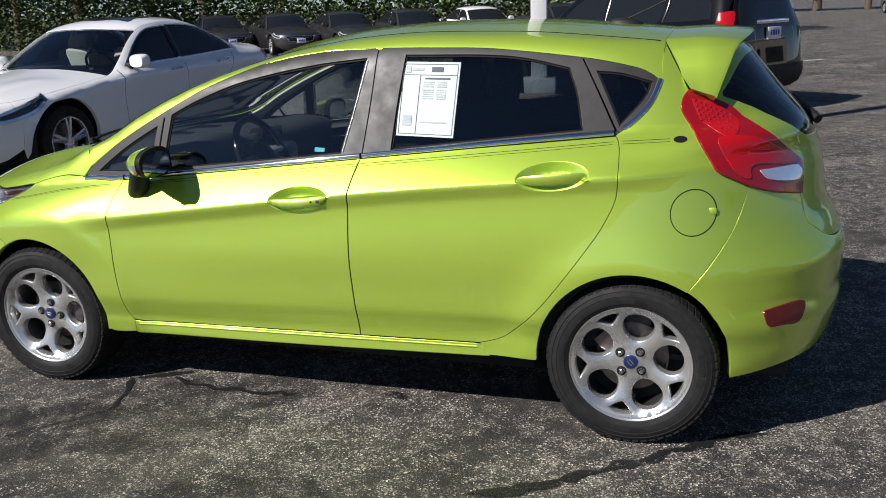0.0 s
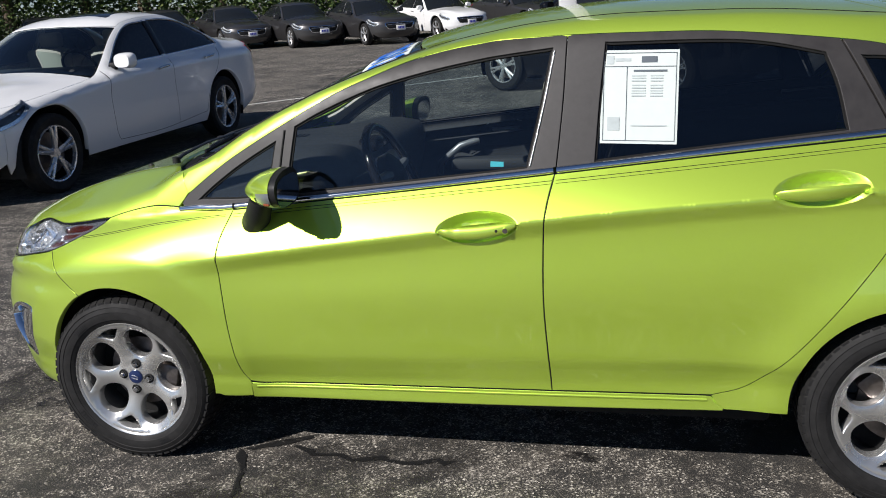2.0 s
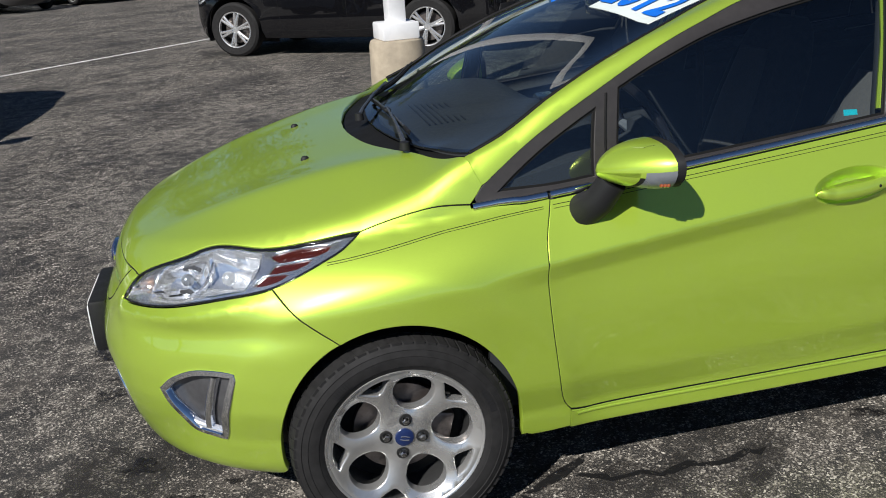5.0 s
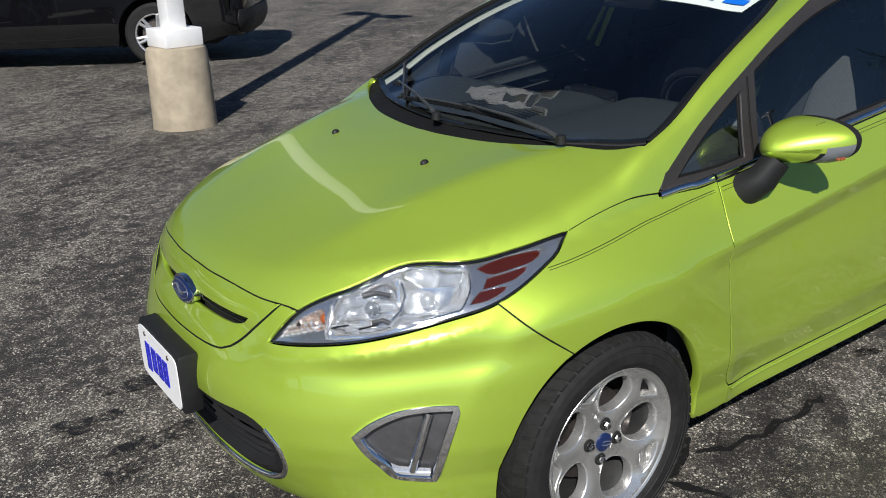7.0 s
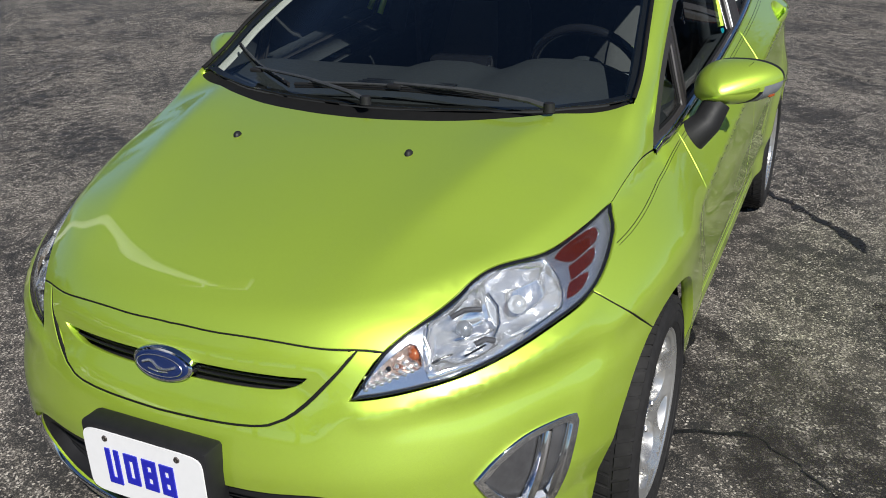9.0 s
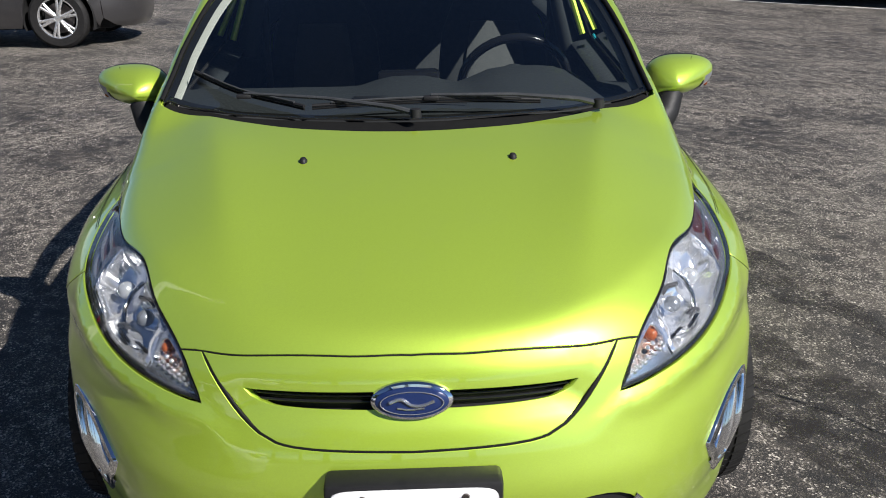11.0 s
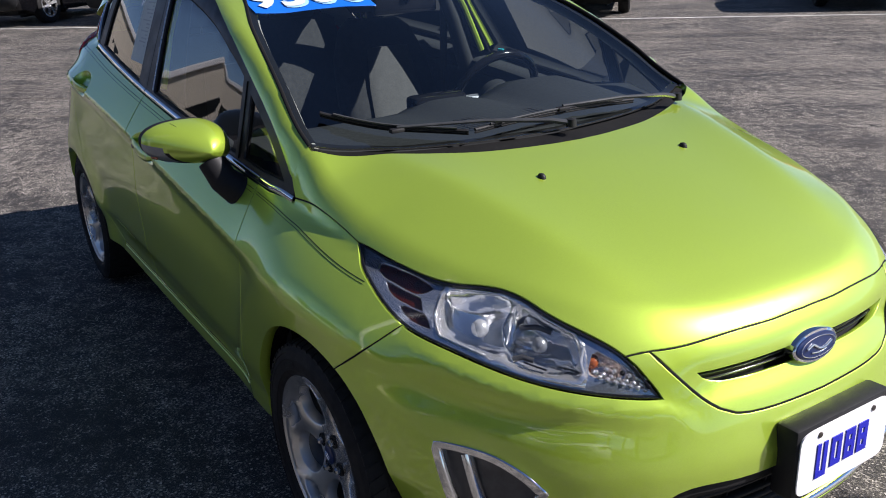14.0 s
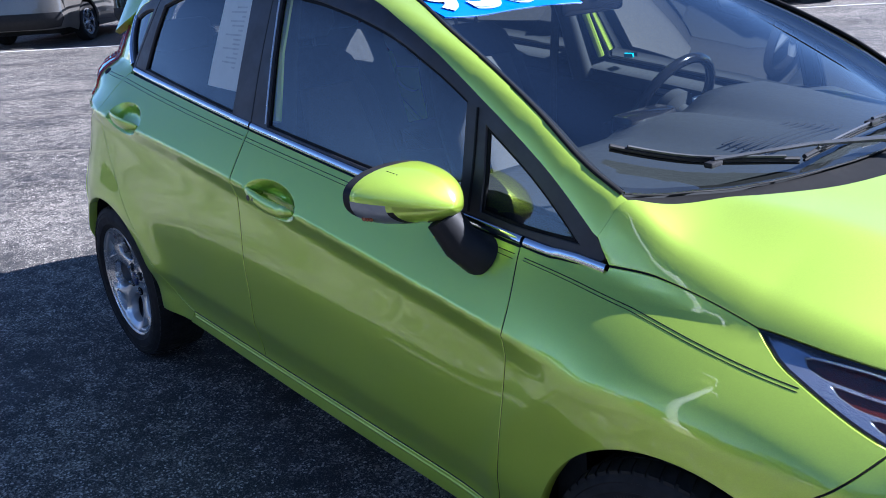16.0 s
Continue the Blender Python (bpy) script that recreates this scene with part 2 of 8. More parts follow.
def inside(p, poly):
    x, y = p[:, 0][:, None], p[:, 1][:, None]
    a, b = poly, np.roll(poly, -1, 0)
    ya, yb, xa, xb = a[:, 1], b[:, 1], a[:, 0], b[:, 0]
    cross = (ya > y) != (yb > y)
    xi = xa + (y - ya) * (xb - xa) / np.where(yb == ya, 1e-12, yb - ya)
    return (cross & (x < xi)).sum(1) % 2 == 1


def near(p, poly):
    a, b = poly, np.roll(poly, -1, 0)
    d = b - a
    t = np.clip(((p[:, None] - a) * d).sum(-1) / ((d * d).sum(-1) + 1e-12), 0, 1)
    return np.linalg.norm(p[:, None] - a - t[..., None] * d, axis=-1).min(1)


def fill(poly, holes=(), h=0.03, lines=()):
    """Triangles inside an outline: points, triangles and the border loops."""
    rings = [poly, *holes]
    lo, hi = poly.min(0), poly.max(0)
    nx, ny = int((hi[0] - lo[0]) / h) + 2, int((hi[1] - lo[1]) / (h * 0.87)) + 2
    gx, gy = np.meshgrid(np.arange(nx), np.arange(ny))
    g = np.stack([lo[0] + (gx + 0.5 * (gy % 2)) * h, lo[1] + gy * h * 0.87], -1).reshape(-1, 2)
    g = g[inside(g, poly)]
    for r in holes:
        g = g[~inside(g, r)]
    for r in rings:
        if len(g):
            g = g[near(g, r) > 0.45 * h]
    kept = []
    for c in lines:
        c = c[inside(c, poly)]
        for r in rings:
            if len(c):
                c = c[near(c, r) > 0.006]
        if len(c) > 2:
            kept.append(c)
            if len(g):
                d = np.concatenate([np.linalg.norm(g[i:i + 400, None] - c, axis=-1).min(1) for i in range(0, len(g), 400)])
                g = g[d > 0.45 * h]
    pts, edges, loops = [], [], []
    for r in rings:
        k = len(pts)
        pts += [Vector(map(float, q)) for q in r]
        edges += [(k + i, k + (i + 1) % len(r)) for i in range(len(r))]
        loops.append(list(range(k, k + len(r))))
    for c in kept:
        k = len(pts)
        pts += [Vector(map(float, q)) for q in c]
        edges += [(k + i, k + i + 1) for i in range(len(c) - 1) if np.linalg.norm(c[i + 1] - c[i]) < 0.05]
    pts += [Vector(map(float, q)) for q in g]
    vs, _, fs, orig, _, _ = delaunay_2d_cdt(pts, edges, [], 0, 1e-6)
    v = np.array([tuple(q) for q in vs])
    f = np.array([t for t in fs if len(t) == 3])
    c = v[f].mean(1)
    keep = inside(c, poly)
    for r in holes:
        keep &= ~inside(c, r)
    back = {}
    for i, o in enumerate(orig):
        for j in o:
            back[j] = i
    return v, f[keep], [[back[i] for i in lp if i in back] for lp in loops]


# ---------------------------------------------------------------- ways to lay a drawing on the skin
RING, RING_R, REAR, REAR_R = 0.35, 0.8, 2.3, 0.8


def lay(p, way):
    """Points of a drawing on the skin. side: (x, z); top: (x, y); nose and tail: (arc, z) round the ends of the car."""
    p = np.asarray(p, float)
    o = np.zeros((len(p), 3))
    if way == "side":
        o[:, 0], o[:, 1], o[:, 2] = p[:, 0], 1.3, p[:, 1]
        return cast(o, (0, -1, 0), 1.3, 44)
    if way == "top":
        o[:, 0], o[:, 1], o[:, 2] = p[:, 0], p[:, 1], 1.7
        return cast(o, (0, 0, -1), 1.7, 52)
    if way == "nose":
        a = p[:, 0] / RING_R
        d = np.stack([np.cos(a), -np.sin(a), 0 * a], 1)
        o = np.stack([RING + 0 * a, 0 * a, p[:, 1]], 1) - d * 1.6
        return cast(o, d, 1.6, 56)
    a = p[:, 0] / REAR_R
    d = np.stack([-np.cos(a), -np.sin(a), 0 * a], 1)
    o = np.stack([REAR + 0 * a, 0 * a, p[:, 1]], 1) - d * 1.4
    return cast(o, d, 1.4, 50)


def unlay(q, way):
    q = np.asarray(q, float)
    if way == "side":
        return q[:, [0, 2]]
    if way == "top":
        return q[:, [0, 1]]
    if way == "nose":
        return np.stack([np.arctan2(q[:, 1], RING - q[:, 0]) * RING_R, q[:, 2]], 1)
    return np.stack([np.arctan2(q[:, 1], q[:, 0] - REAR) * REAR_R, q[:, 2]], 1)


def shift(curve_pts, a, b):
    """A curve drawn in one way, as drawn in another."""
    return unlay(lay(curve_pts, a), b)


def shell(name, poly, way, mat, holes=(), gap=0.0036, h=0.03, depth=0.014, roll=0.0015, sink=0.0, push=None, normals=True, lines=()):
    """A sheet of the skin within an outline, with turned-in edges. Returns its mesh. sink: how far below the skin it lies; push: extra relief."""
    poly = inset(poly, gap) if gap else poly
    v, f, loops = fill(poly, holes, h, lines)
    p = lay(v, way)
    bad = np.isnan(p).any(1)
    if bad.any():
        good = np.where(~bad)[0]
        for i in np.where(bad)[0]:
            p[i] = p[good[np.argmin(np.linalg.norm(v[good] - v[i], axis=1))]]
    n = normal(p)
    p = p - n * sink
    relief = push is not None
    soft = normal(p, 0.010)
    if relief:
        shove = push(v)
        p = p - n * shove[:, None]
    tri = p[f]
    fn = np.cross(tri[:, 1] - tri[:, 0], tri[:, 2] - tri[:, 0])
    flip = (fn * n[f].mean(1)).sum(1) < 0
    f[flip] = f[flip][:, ::-1]
    if relief:
        tri = p[f]
        fn = np.cross(tri[:, 1] - tri[:, 0], tri[:, 2] - tri[:, 0])
        n = np.zeros_like(p)
        for k in range(3):
            np.add.at(n, f[:, k], fn)
        n /= np.linalg.norm(n, axis=1, keepdims=True) + 1e-12
        calm = np.abs(shove) < 1e-5
        for _ in range(2):
            calm[f[~calm[f].all(1)].ravel()] = False
        n[calm] = soft[calm]
    else:
        n = soft
    verts, norms, faces = list(p), list(n), [tuple(t) for t in f]
    for li, lp in enumerate(loops):
        q, m = p[lp], n[lp]
        t = np.roll(q, -1, 0) - np.roll(q, 1, 0)
        t /= np.linalg.norm(t, axis=1, keepdims=True) + 1e-12
        o = np.cross(t, m)
        c2 = v[lp]
        sgn = np.sign(area(c2))
        e2 = np.roll(c2, -1, 0) - np.roll(c2, 1, 0)
        # the way out of the sheet, told from the drawing
        out2 = np.stack([e2[:, 1], -e2[:, 0]], 1) * sgn * (-1 if li else 1)
        probe = lay(c2[:1] - out2[:1] / (np.linalg.norm(out2[0]) + 1e-12) * 0.004, way)[0]
        if not np.isnan(probe).any() and (o[0] * (q[0] - probe)).sum() < 0:
            o = -o
        rows = [lp]
        rings = ([(roll, roll * 0.7)] if roll else []) + [(roll, depth)]
        for out, down in rings:
            k = len(verts)
            verts += list(q + o * out - m * down)
            norms += list((o * 0.8 + m * 0.6) if down < depth else o)
            rows.append(list(range(k, k + len(lp))))
        for a, b in zip(rows, rows[1:]):
            for i in range(len(lp)):
                j = (i + 1) % len(lp)
                fa = (a[i], a[j], b[j], b[i])
                w = np.cross(np.array(verts[a[j]]) - verts[a[i]], np.array(verts[b[i]]) - verts[a[i]])
                faces.append(fa if (w * (o[i] + 0.01 * m[i])).sum() > 0 else fa[::-1])
    return mesh_of(name, verts, faces, mat, norms if normals else None)


def flipped(me):
    """The same mesh for the car's other side."""
    me = me.copy()
    n = len(me.vertices)
    co = np.zeros(n * 3)
    me.vertices.foreach_get("co", co)
    co = co.reshape(-1, 3)
    ln = np.zeros(len(me.loops) * 3)
    me.loops.foreach_get("normal", ln)
    lv = np.zeros(len(me.loops), int)
    me.loops.foreach_get("vertex_index", lv)
    vn = np.zeros((n, 3))
    vn[lv] = ln.reshape(-1, 3)
    co[:, 1] *= -1
    vn[:, 1] *= -1
    mats = list(me.materials)
    idx = [p.material_index for p in me.polygons]
    faces = [tuple(p.vertices)[::-1] for p in me.polygons]
    return mesh_of(me.name, co, faces, mats, vn, index=idx)


def band(name, path, way, width, mat, thick=0.004, sink=0.0, seg=5, offset=0.0):
    """A rounded strip along a curve on the skin."""
    q = lay(spline(path, 0.02), way)
    q = q[~np.isnan(q).any(1)]
    m = normal(q)
    t = np.gradient(q, axis=0)
    t /= np.linalg.norm(t, axis=1, keepdims=True)
    b = np.cross(m, t)
    rings = []
    for k in range(len(q)):
        ring = []
        for i in range(seg + 1):
            a = math.pi * i / seg
            ring.append(q[k] + b[k] * (offset + width / 2 * math.cos(a)) + m[k] * (thick * math.sin(a) ** 0.7 - 0.003 * (i in (0, seg)) - sink))
        rings.append(ring)
    bm = loft(rings, caps=False, closed=False)
    bmesh.ops.recalc_face_normals(bm, faces=bm.faces)
    me = bpy.data.meshes.new(name)
    # the strip's faces look outwards
    bm.faces.ensure_lookup_table()
    f = bm.faces[len(bm.faces) // 2]
    c = np.array(f.calc_center_median())
    if (np.array(f.normal) * normal(c[None])[0]).sum() < 0:
        bmesh.ops.reverse_faces(bm, faces=bm.faces)
    bm.to_mesh(me)
    bm.free()
    me.materials.append(mat)
    me.polygons.foreach_set("use_smooth", [True] * len(me.polygons))
    return me


def letters(text, size, place, mat, name="lettering", bold=0.0, squeeze=1.0):
    """A mesh of letters; place() turns its flat (u, v) points into places."""
    cu = bpy.data.curves.new("letters", "FONT")
    cu.body, cu.size, cu.align_x, cu.align_y, cu.offset = text, size, "CENTER", "CENTER", bold
    cu.resolution_u = 4
    ob = bpy.data.objects.new("letters", cu)
    me = bpy.data.meshes.new_from_object(ob)
    bpy.data.objects.remove(ob)
    bm = bmesh.new()
    bm.from_mesh(me)
    bpy.data.meshes.remove(me)
    bmesh.ops.triangulate(bm, faces=bm.faces)
    bmesh.ops.subdivide_edges(bm, edges=[e for e in bm.edges if e.calc_length() > size * 0.25], cuts=2)
    bmesh.ops.triangulate(bm, faces=bm.faces)
    p = place(np.array([(v.co.x * squeeze, v.co.y) for v in bm.verts]))
    for v, q in zip(bm.verts, p):
        v.co = Vector(map(float, q))
    out = bpy.data.meshes.new(name)
    bm.to_mesh(out)
    bm.free()
    out.materials.append(mat)
    return out


# ---------------------------------------------------------------- the car's skin as one smooth solid
def curve(pairs):
    """A smooth monotone curve through (u, value) pairs."""
    p = np.array(pairs, float)
    x, y = p[:, 0], p[:, 1]
    h = np.diff(x)
    s = np.diff(y) / h
    m = np.zeros(len(x))
    m[0], m[-1] = s[0], s[-1]
    for i in range(1, len(x) - 1):
        if s[i - 1] * s[i] > 0:
            a, b = 2 * h[i] + h[i - 1], h[i] + 2 * h[i - 1]
            m[i] = (a + b) / (a / s[i - 1] + b / s[i])

    def f(u):
        u = np.clip(u, x[0], x[-1])
        i = np.clip(np.searchsorted(x, u) - 1, 0, len(h) - 1)
        t = (u - x[i]) / h[i]
        t2, t3 = t * t, t * t * t
        return (2 * t3 - 3 * t2 + 1) * y[i] + (t3 - 2 * t2 + t) * h[i] * m[i] + (3 * t2 - 2 * t3) * y[i + 1] + (t3 - t2) * h[i] * m[i + 1]
    return f


TOP = curve([(-0.85, 0.640), (-0.78, 0.705), (-0.70, 0.768), (-0.6, 0.812), (-0.4, 0.880), (-0.15, 0.947), (0.05, 0.990), (0.13, 1.010),
             (0.3, 1.102), (0.5, 1.198), (0.7, 1.284), (0.9, 1.358), (1.05, 1.401), (1.2, 1.430), (1.4, 1.455), (1.7, 1.470), (2.0, 1.466),
             (2.4, 1.437), (2.8, 1.392), (3.1, 1.35), (3.4, 1.30)])
NOSE = curve([(0.12, -0.62), (0.2, -0.71), (0.28, -0.775), (0.38, -0.806), (0.48, -0.812), (0.56, -0.796), (0.63, -0.771), (0.7, -0.752), (0.78, -0.735), (1.2, -0.70)])
TAIL = curve([(0.15, 3.08), (0.25, 3.16), (0.38, 3.215), (0.52, 3.235), (0.64, 3.230), (0.72, 3.20), (0.8, 3.160), (0.95, 3.135), (1.05, 3.10), (1.2, 2.975), (1.35, 2.85), (1.5, 2.73)])
REAR_LEN = curve([(0.2, 0.60), (0.45, 0.66), (0.6, 0.73), (0.75, 0.735), (0.9, 0.78), (1.0, 0.82), (1.1, 0.655), (1.25, 0.62), (1.5, 0.62)])
REAR_N = curve([(0.2, 2.7), (0.45, 2.6), (0.6, 2.45), (0.75, 2.3), (0.9, 2.15), (1.0, 2.1), (1.1, 2.55), (1.25, 2.8), (1.5, 2.9)])
BELT = curve([(-1.0, 0.74), (-0.3, 0.815), (0.0, 0.852), (0.224, 0.880), (0.424, 0.902), (1.487, 1.004), (2.409, 1.094), (3.3, 1.17)])
CREASE = curve([(-1.0, 0.60), (0.3, 0.737), (0.4, 0.749), (1.0, 0.822), (1.456, 0.876), (1.9, 0.920), (2.43, 0.963), (3.3, 1.03)])
BOW = curve([(-0.8, 0.30), (-0.2, 0.33), (0.2, 0.40), (0.8, 0.36), (1.2, 0.2), (1.6, 0.0), (3.5, 0.0)])
CROWN = curve([(-0.8, 0.12), (-0.4, 0.13), (0.0, 0.115), (0.2, 0.10), (0.6, 0.09), (1.2, 0.18), (2.0, 0.22), (3.3, 0.25)])


PILLAR = curve([(-0.05, 0.0), (0.10, 0.013), (0.22, 0.044), (0.34, 0.060), (0.5, 0.060), (0.8, 0.053), (0.95, 0.042), (1.3, 0.0)])


HOOD_EDGE = curve([(-0.80, 0.36), (-0.705, 0.389), (-0.643, 0.430), (-0.537, 0.497), (-0.417, 0.549), (-0.30, 0.624), (-0.18, 0.668), (-0.055, 0.697), (0.226, 0.7225), (0.6, 0.73)])
HOOD_RIDGE = curve([(-0.80, 0.25), (-0.66, 0.310), (-0.53, 0.350), (-0.35, 0.395), (-0.10, 0.450), (0.15, 0.510), (0.5, 0.56)])


def above(t, w):
    """Nought below t = 0, t above it, with a bend of width w between."""
    return w * np.logaddexp(0, np.clip(t / w, -60, 60))


def top_z(x, y):
    a = np.abs(y)
    hood = CREASED * np.exp(-((x + 0.2) / 0.42) ** 4)
    e, r = HOOD_EDGE(x), HOOD_RIDGE(x)
    fall = CROWN(x) * e ** 2.5 - 0.024 * np.exp(-((e - 0.54 - 0.15 * x) / 0.08) ** 2) * hood
    # shallow gutters rise to the ridges, beyond which the hood falls to its edges
    outer = above(a - r, 0.012) / above(e - r, 0.012)
    dome = fall * (-0.45 * (a / e) ** 2 + 1.45 * outer) - 0.08 * above(a - r + 0.13, 0.03) + 0.08 * above(e - r + 0.13, 0.03) * outer
    b = TOP(x - BOW(x) * a * a) - CROWN(x) * a ** 2.5 * (1 - hood) - dome * hood
    # the screen's edges rise to the pillars
    edge = CREASED * PILLAR(x) * np.clip((a - 0.42) / 0.22, 0, 1.2) ** 1.6
    plain_hood = (1 - CREASED) * np.exp(-((x + 0.2) / 0.42) ** 4)
    return b + edge + plain_hood * 0.026 * np.exp(-((a - (0.45 + 0.15 * (x + 0.6))) / np.where(a < 0.45 + 0.15 * (x + 0.6), 0.20, 0.08)) ** 2)


LOW = curve([(0.12, 0.70), (0.17, 0.755), (0.22, 0.79), (0.26, 0.803), (0.30, 0.800), (0.325, 0.800), (0.36, 0.808), (0.42, 0.822), (0.52, 0.826), (0.66, 0.834), (0.9, 0.836)])


ARCHES = ((0.0, 0.016), (2.489, 0.022))
GLASS_Y, GLASS_LEAN, MIDDLE, CREASED = 0.740, 0.385, 1.2, 1.0


def side_y(x, z):
    """Half the car's width."""
    zc, zb = CREASE(x), BELT(x)
    fade = CREASED / (1 + np.exp(-(x - 0.34) / 0.06)) / (1 + np.exp((x - 2.62) / 0.06))
    zz = z - CREASED * 0.045 * np.clip((x - 0.7) / 1.3, 0, 1) * np.exp(-((z - 0.40) / 0.07) ** 2)
    ridge = LOW(zc) + 0.003 * fade
    low = np.minimum(LOW(zz), ridge) - 0.014 * fade * np.clip((zc - z) / 0.045, 0, 1) * np.exp(-(np.clip(zc - z - 0.045, 0, 1) / 0.13) ** 2)
    up = np.clip((z - zc) / (zb - zc), 0, 1)
    upper = ridge - (ridge - GLASS_Y) * (fade * (0.85 * up + 0.15 * up * up) + (1 - fade) * up ** 2.0)
    rise = np.clip(z - zb, 0, 1)
    glass = GLASS_Y - (GLASS_LEAN - 0.11 * CREASED * np.clip((1.4 - x) / 0.6, 0, 1)) * rise - 0.08 * rise * rise
    w = np.where(z < zc, low, np.where(z < zb, upper, glass))
    behind, ahead = np.clip(x - MIDDLE - 0.1, 0, 2), np.clip(MIDDLE + 0.1 - x, 0, 2)
    w = w - up * (0.050 * behind ** 2 + 0.012 * ahead ** 2) * CREASED
    for cx, lip in ARCHES:
        r = np.hypot(x - cx, z - 0.30)
        flare = np.exp(-((r - 0.34) / 0.10) ** 2)
        if cx == 0.0 and CREASED:
            # the front flare stands upright inside a crisp arc and falls back beyond it
            flare = 1.2 * np.exp(-above(r - 0.462, 0.007) / 0.060)
        w = w + lip * flare * np.clip((z - 0.2) / 0.1, 0, 1)
    return w


def skin(p):
    """Below nought inside the car, in metres near the skin."""
    x, y, z = p[..., 0], np.abs(p[..., 1]), p[..., 2]
    w = np.maximum(side_y(x, z), 0.05)
    xf, xr = NOSE(z), TAIL(z)
    front = x < MIDDLE
    rear_n, rear_len = (REAR_N(z), REAR_LEN(z)) if CREASED else (BACK_N, BACK_LEN)
    n = np.where(front, 2.5 + 0.2 * CREASED * np.clip((0.62 - z) / 0.2, 0, 1), rear_n)
    u = np.clip(np.where(front, 1 - (x - xf) / 1.0, 1 - (xr - x) / rear_len), 0, 3)
    q = (y / w) ** n + u ** n
    plan = (np.maximum(q, 1e-9) ** (1 / n) - 1) * 0.85
    e = 0.02
    slope = (TOP(x + e) - TOP(x - e)) / (2 * e)
    top = (z - top_z(x, y)) / np.sqrt(1 + slope ** 2)
    k = 0.05 + 0.03 * np.clip((x - 0.8) / 0.5, 0, 1)
    h = np.clip(0.5 + 0.5 * (plan - top) / k, 0, 1)
    return top * (1 - h) + plan * h + k * h * (1 - h)


def cast(o, d, far=6.0, steps=160):
    """The first place where rays from o along d meet the skin; nan where they pass by."""
    o, d = np.atleast_2d(o).astype(float), np.atleast_2d(d).astype(float)
    o, d = np.broadcast_arrays(o, d)
    lo = np.full(len(o), np.nan)
    hi = np.full(len(o), np.nan)
    prev = skin(o)
    for i in range(1, steps + 1):
        t = far * i / steps
        v = skin(o + d * t)
        new_hit = np.isnan(hi) & (prev > 0) & (v <= 0)
        hi[new_hit], lo[new_hit] = t, far * (i - 1) / steps
        prev = v
    for _ in range(20):
        mid = (lo + hi) / 2
        inside = skin(o + d * np.nan_to_num(mid)[:, None]) <= 0
        hi, lo = np.where(inside, mid, hi), np.where(inside, lo, mid)
    return o + d * hi[:, None]


def normal(p, e=0.004):
    g = np.stack([skin(p + e * a) - skin(p - e * a) for a in np.eye(3)], -1)
    return g / np.linalg.norm(g, axis=-1, keepdims=True)


# ---------------------------------------------------------------- the hatchback: drawing of its panels (its right half; x to the rear)
car = thing("hatchback_car", label="lime green metallic five-door hatchback parked on the asphalt", category="car")


def both(name, me, parent, label=""):
    """A panel and its twin on the other side. parent: one thing or a pair."""
    pa = parent if isinstance(parent, tuple) else (parent, parent)
    return hang(name, me, pa[0], label), hang(name, flipped(me), pa[1], label)


def double(half, axis):
    """Both halves of an outline whose ends lie on the car's middle."""
    h = np.asarray(half, float)
    o = h.copy()
    o[:, axis] *= -1
    return chain(h, o[::-1])


def arch(cx, a0, a1, rx=0.318, rz=0.344, cz=0.303, n=40):
    a = np.radians(np.linspace(a0, a1, n))
    return np.stack([cx + rx * np.cos(a), cz + rz * np.sin(a)], 1)


CREASE_LINES = [np.stack([np.arange(0.30, 2.75, 0.012), CREASE(np.arange(0.30, 2.75, 0.012)) + d], 1) for d in (-0.024, -0.012, 0.0, 0.012)]


HOOD_FRONT = spline([(-0.724, 0), (-0.719, 0.13), (-0.691, 0.305), (-0.643, 0.430)])
LAMP_TOP = spline([(-0.643, 0.430), (-0.537, 0.497), (-0.417, 0.549), (-0.30, 0.624), (-0.18, 0.668), (-0.055, 0.697)])
HOOD_SIDE = spline([(-0.055, 0.697), (0.035, 0.705), (0.13, 0.714), (0.226, 0.7225)])
HOOD_BACK = [(0.226, 0.7225), (0.262, 0.711), (0.245, 0.698), (0.230, 0.667)]
COWL = spline([(0.230, 0.667), (0.19, 0.615), (0.14, 0.525), (0.09, 0.435), (0.03, 0.28), (0.0, 0.12), (-0.008, 0)])
LAMP_TIP = np.array([(-0.705, 0.389, 0.643), (-0.683, 0.402, 0.672), (-0.660, 0.420, 0.705)])
lamp_low = unlay(np.array([(-0.055, 0.697, 0.853), (-0.10, 0.712, 0.822), (-0.145, 0.716, 0.800), (-0.282, 0.716, 0.744), (-0.416, 0.672, 0.713),
                           (-0.566, 0.578, 0.674), (-0.665, 0.462, 0.651), (-0.705, 0.389, 0.643)]), "nose")
lamp_top = shift(LAMP_TOP, "top", "nose")
lamp_low[0] = lamp_top[-1]
LAMP_LOW = spline(lamp_low)
lamp_front = spline(np.vstack([LAMP_LOW[-1], unlay(LAMP_TIP[1:], "nose"), lamp_top[0]]))
LAMP = chain(LAMP_LOW, lamp_front, lamp_top)
seam_at = np.argmin(np.abs(lay(LAMP_LOW, "nose")[:, 0] + 0.285))
LAMP_LOW_FENDER, LAMP_LOW_BUMPER = LAMP_LOW[:seam_at + 1], LAMP_LOW[seam_at:]
corner = lay(LAMP_LOW[seam_at:seam_at + 1], "nose")[0]
seam_angle = 117.0
arch_top = arch(0.0, seam_angle, seam_angle, n=1)[0]
FENDER_SEAM = spline([(corner[0], corner[2]), (-0.240, 0.687), arch_top])
FRONT_ARCH = np.vstack([[arch_top], arch(0.0, seam_angle - 4, -7)])
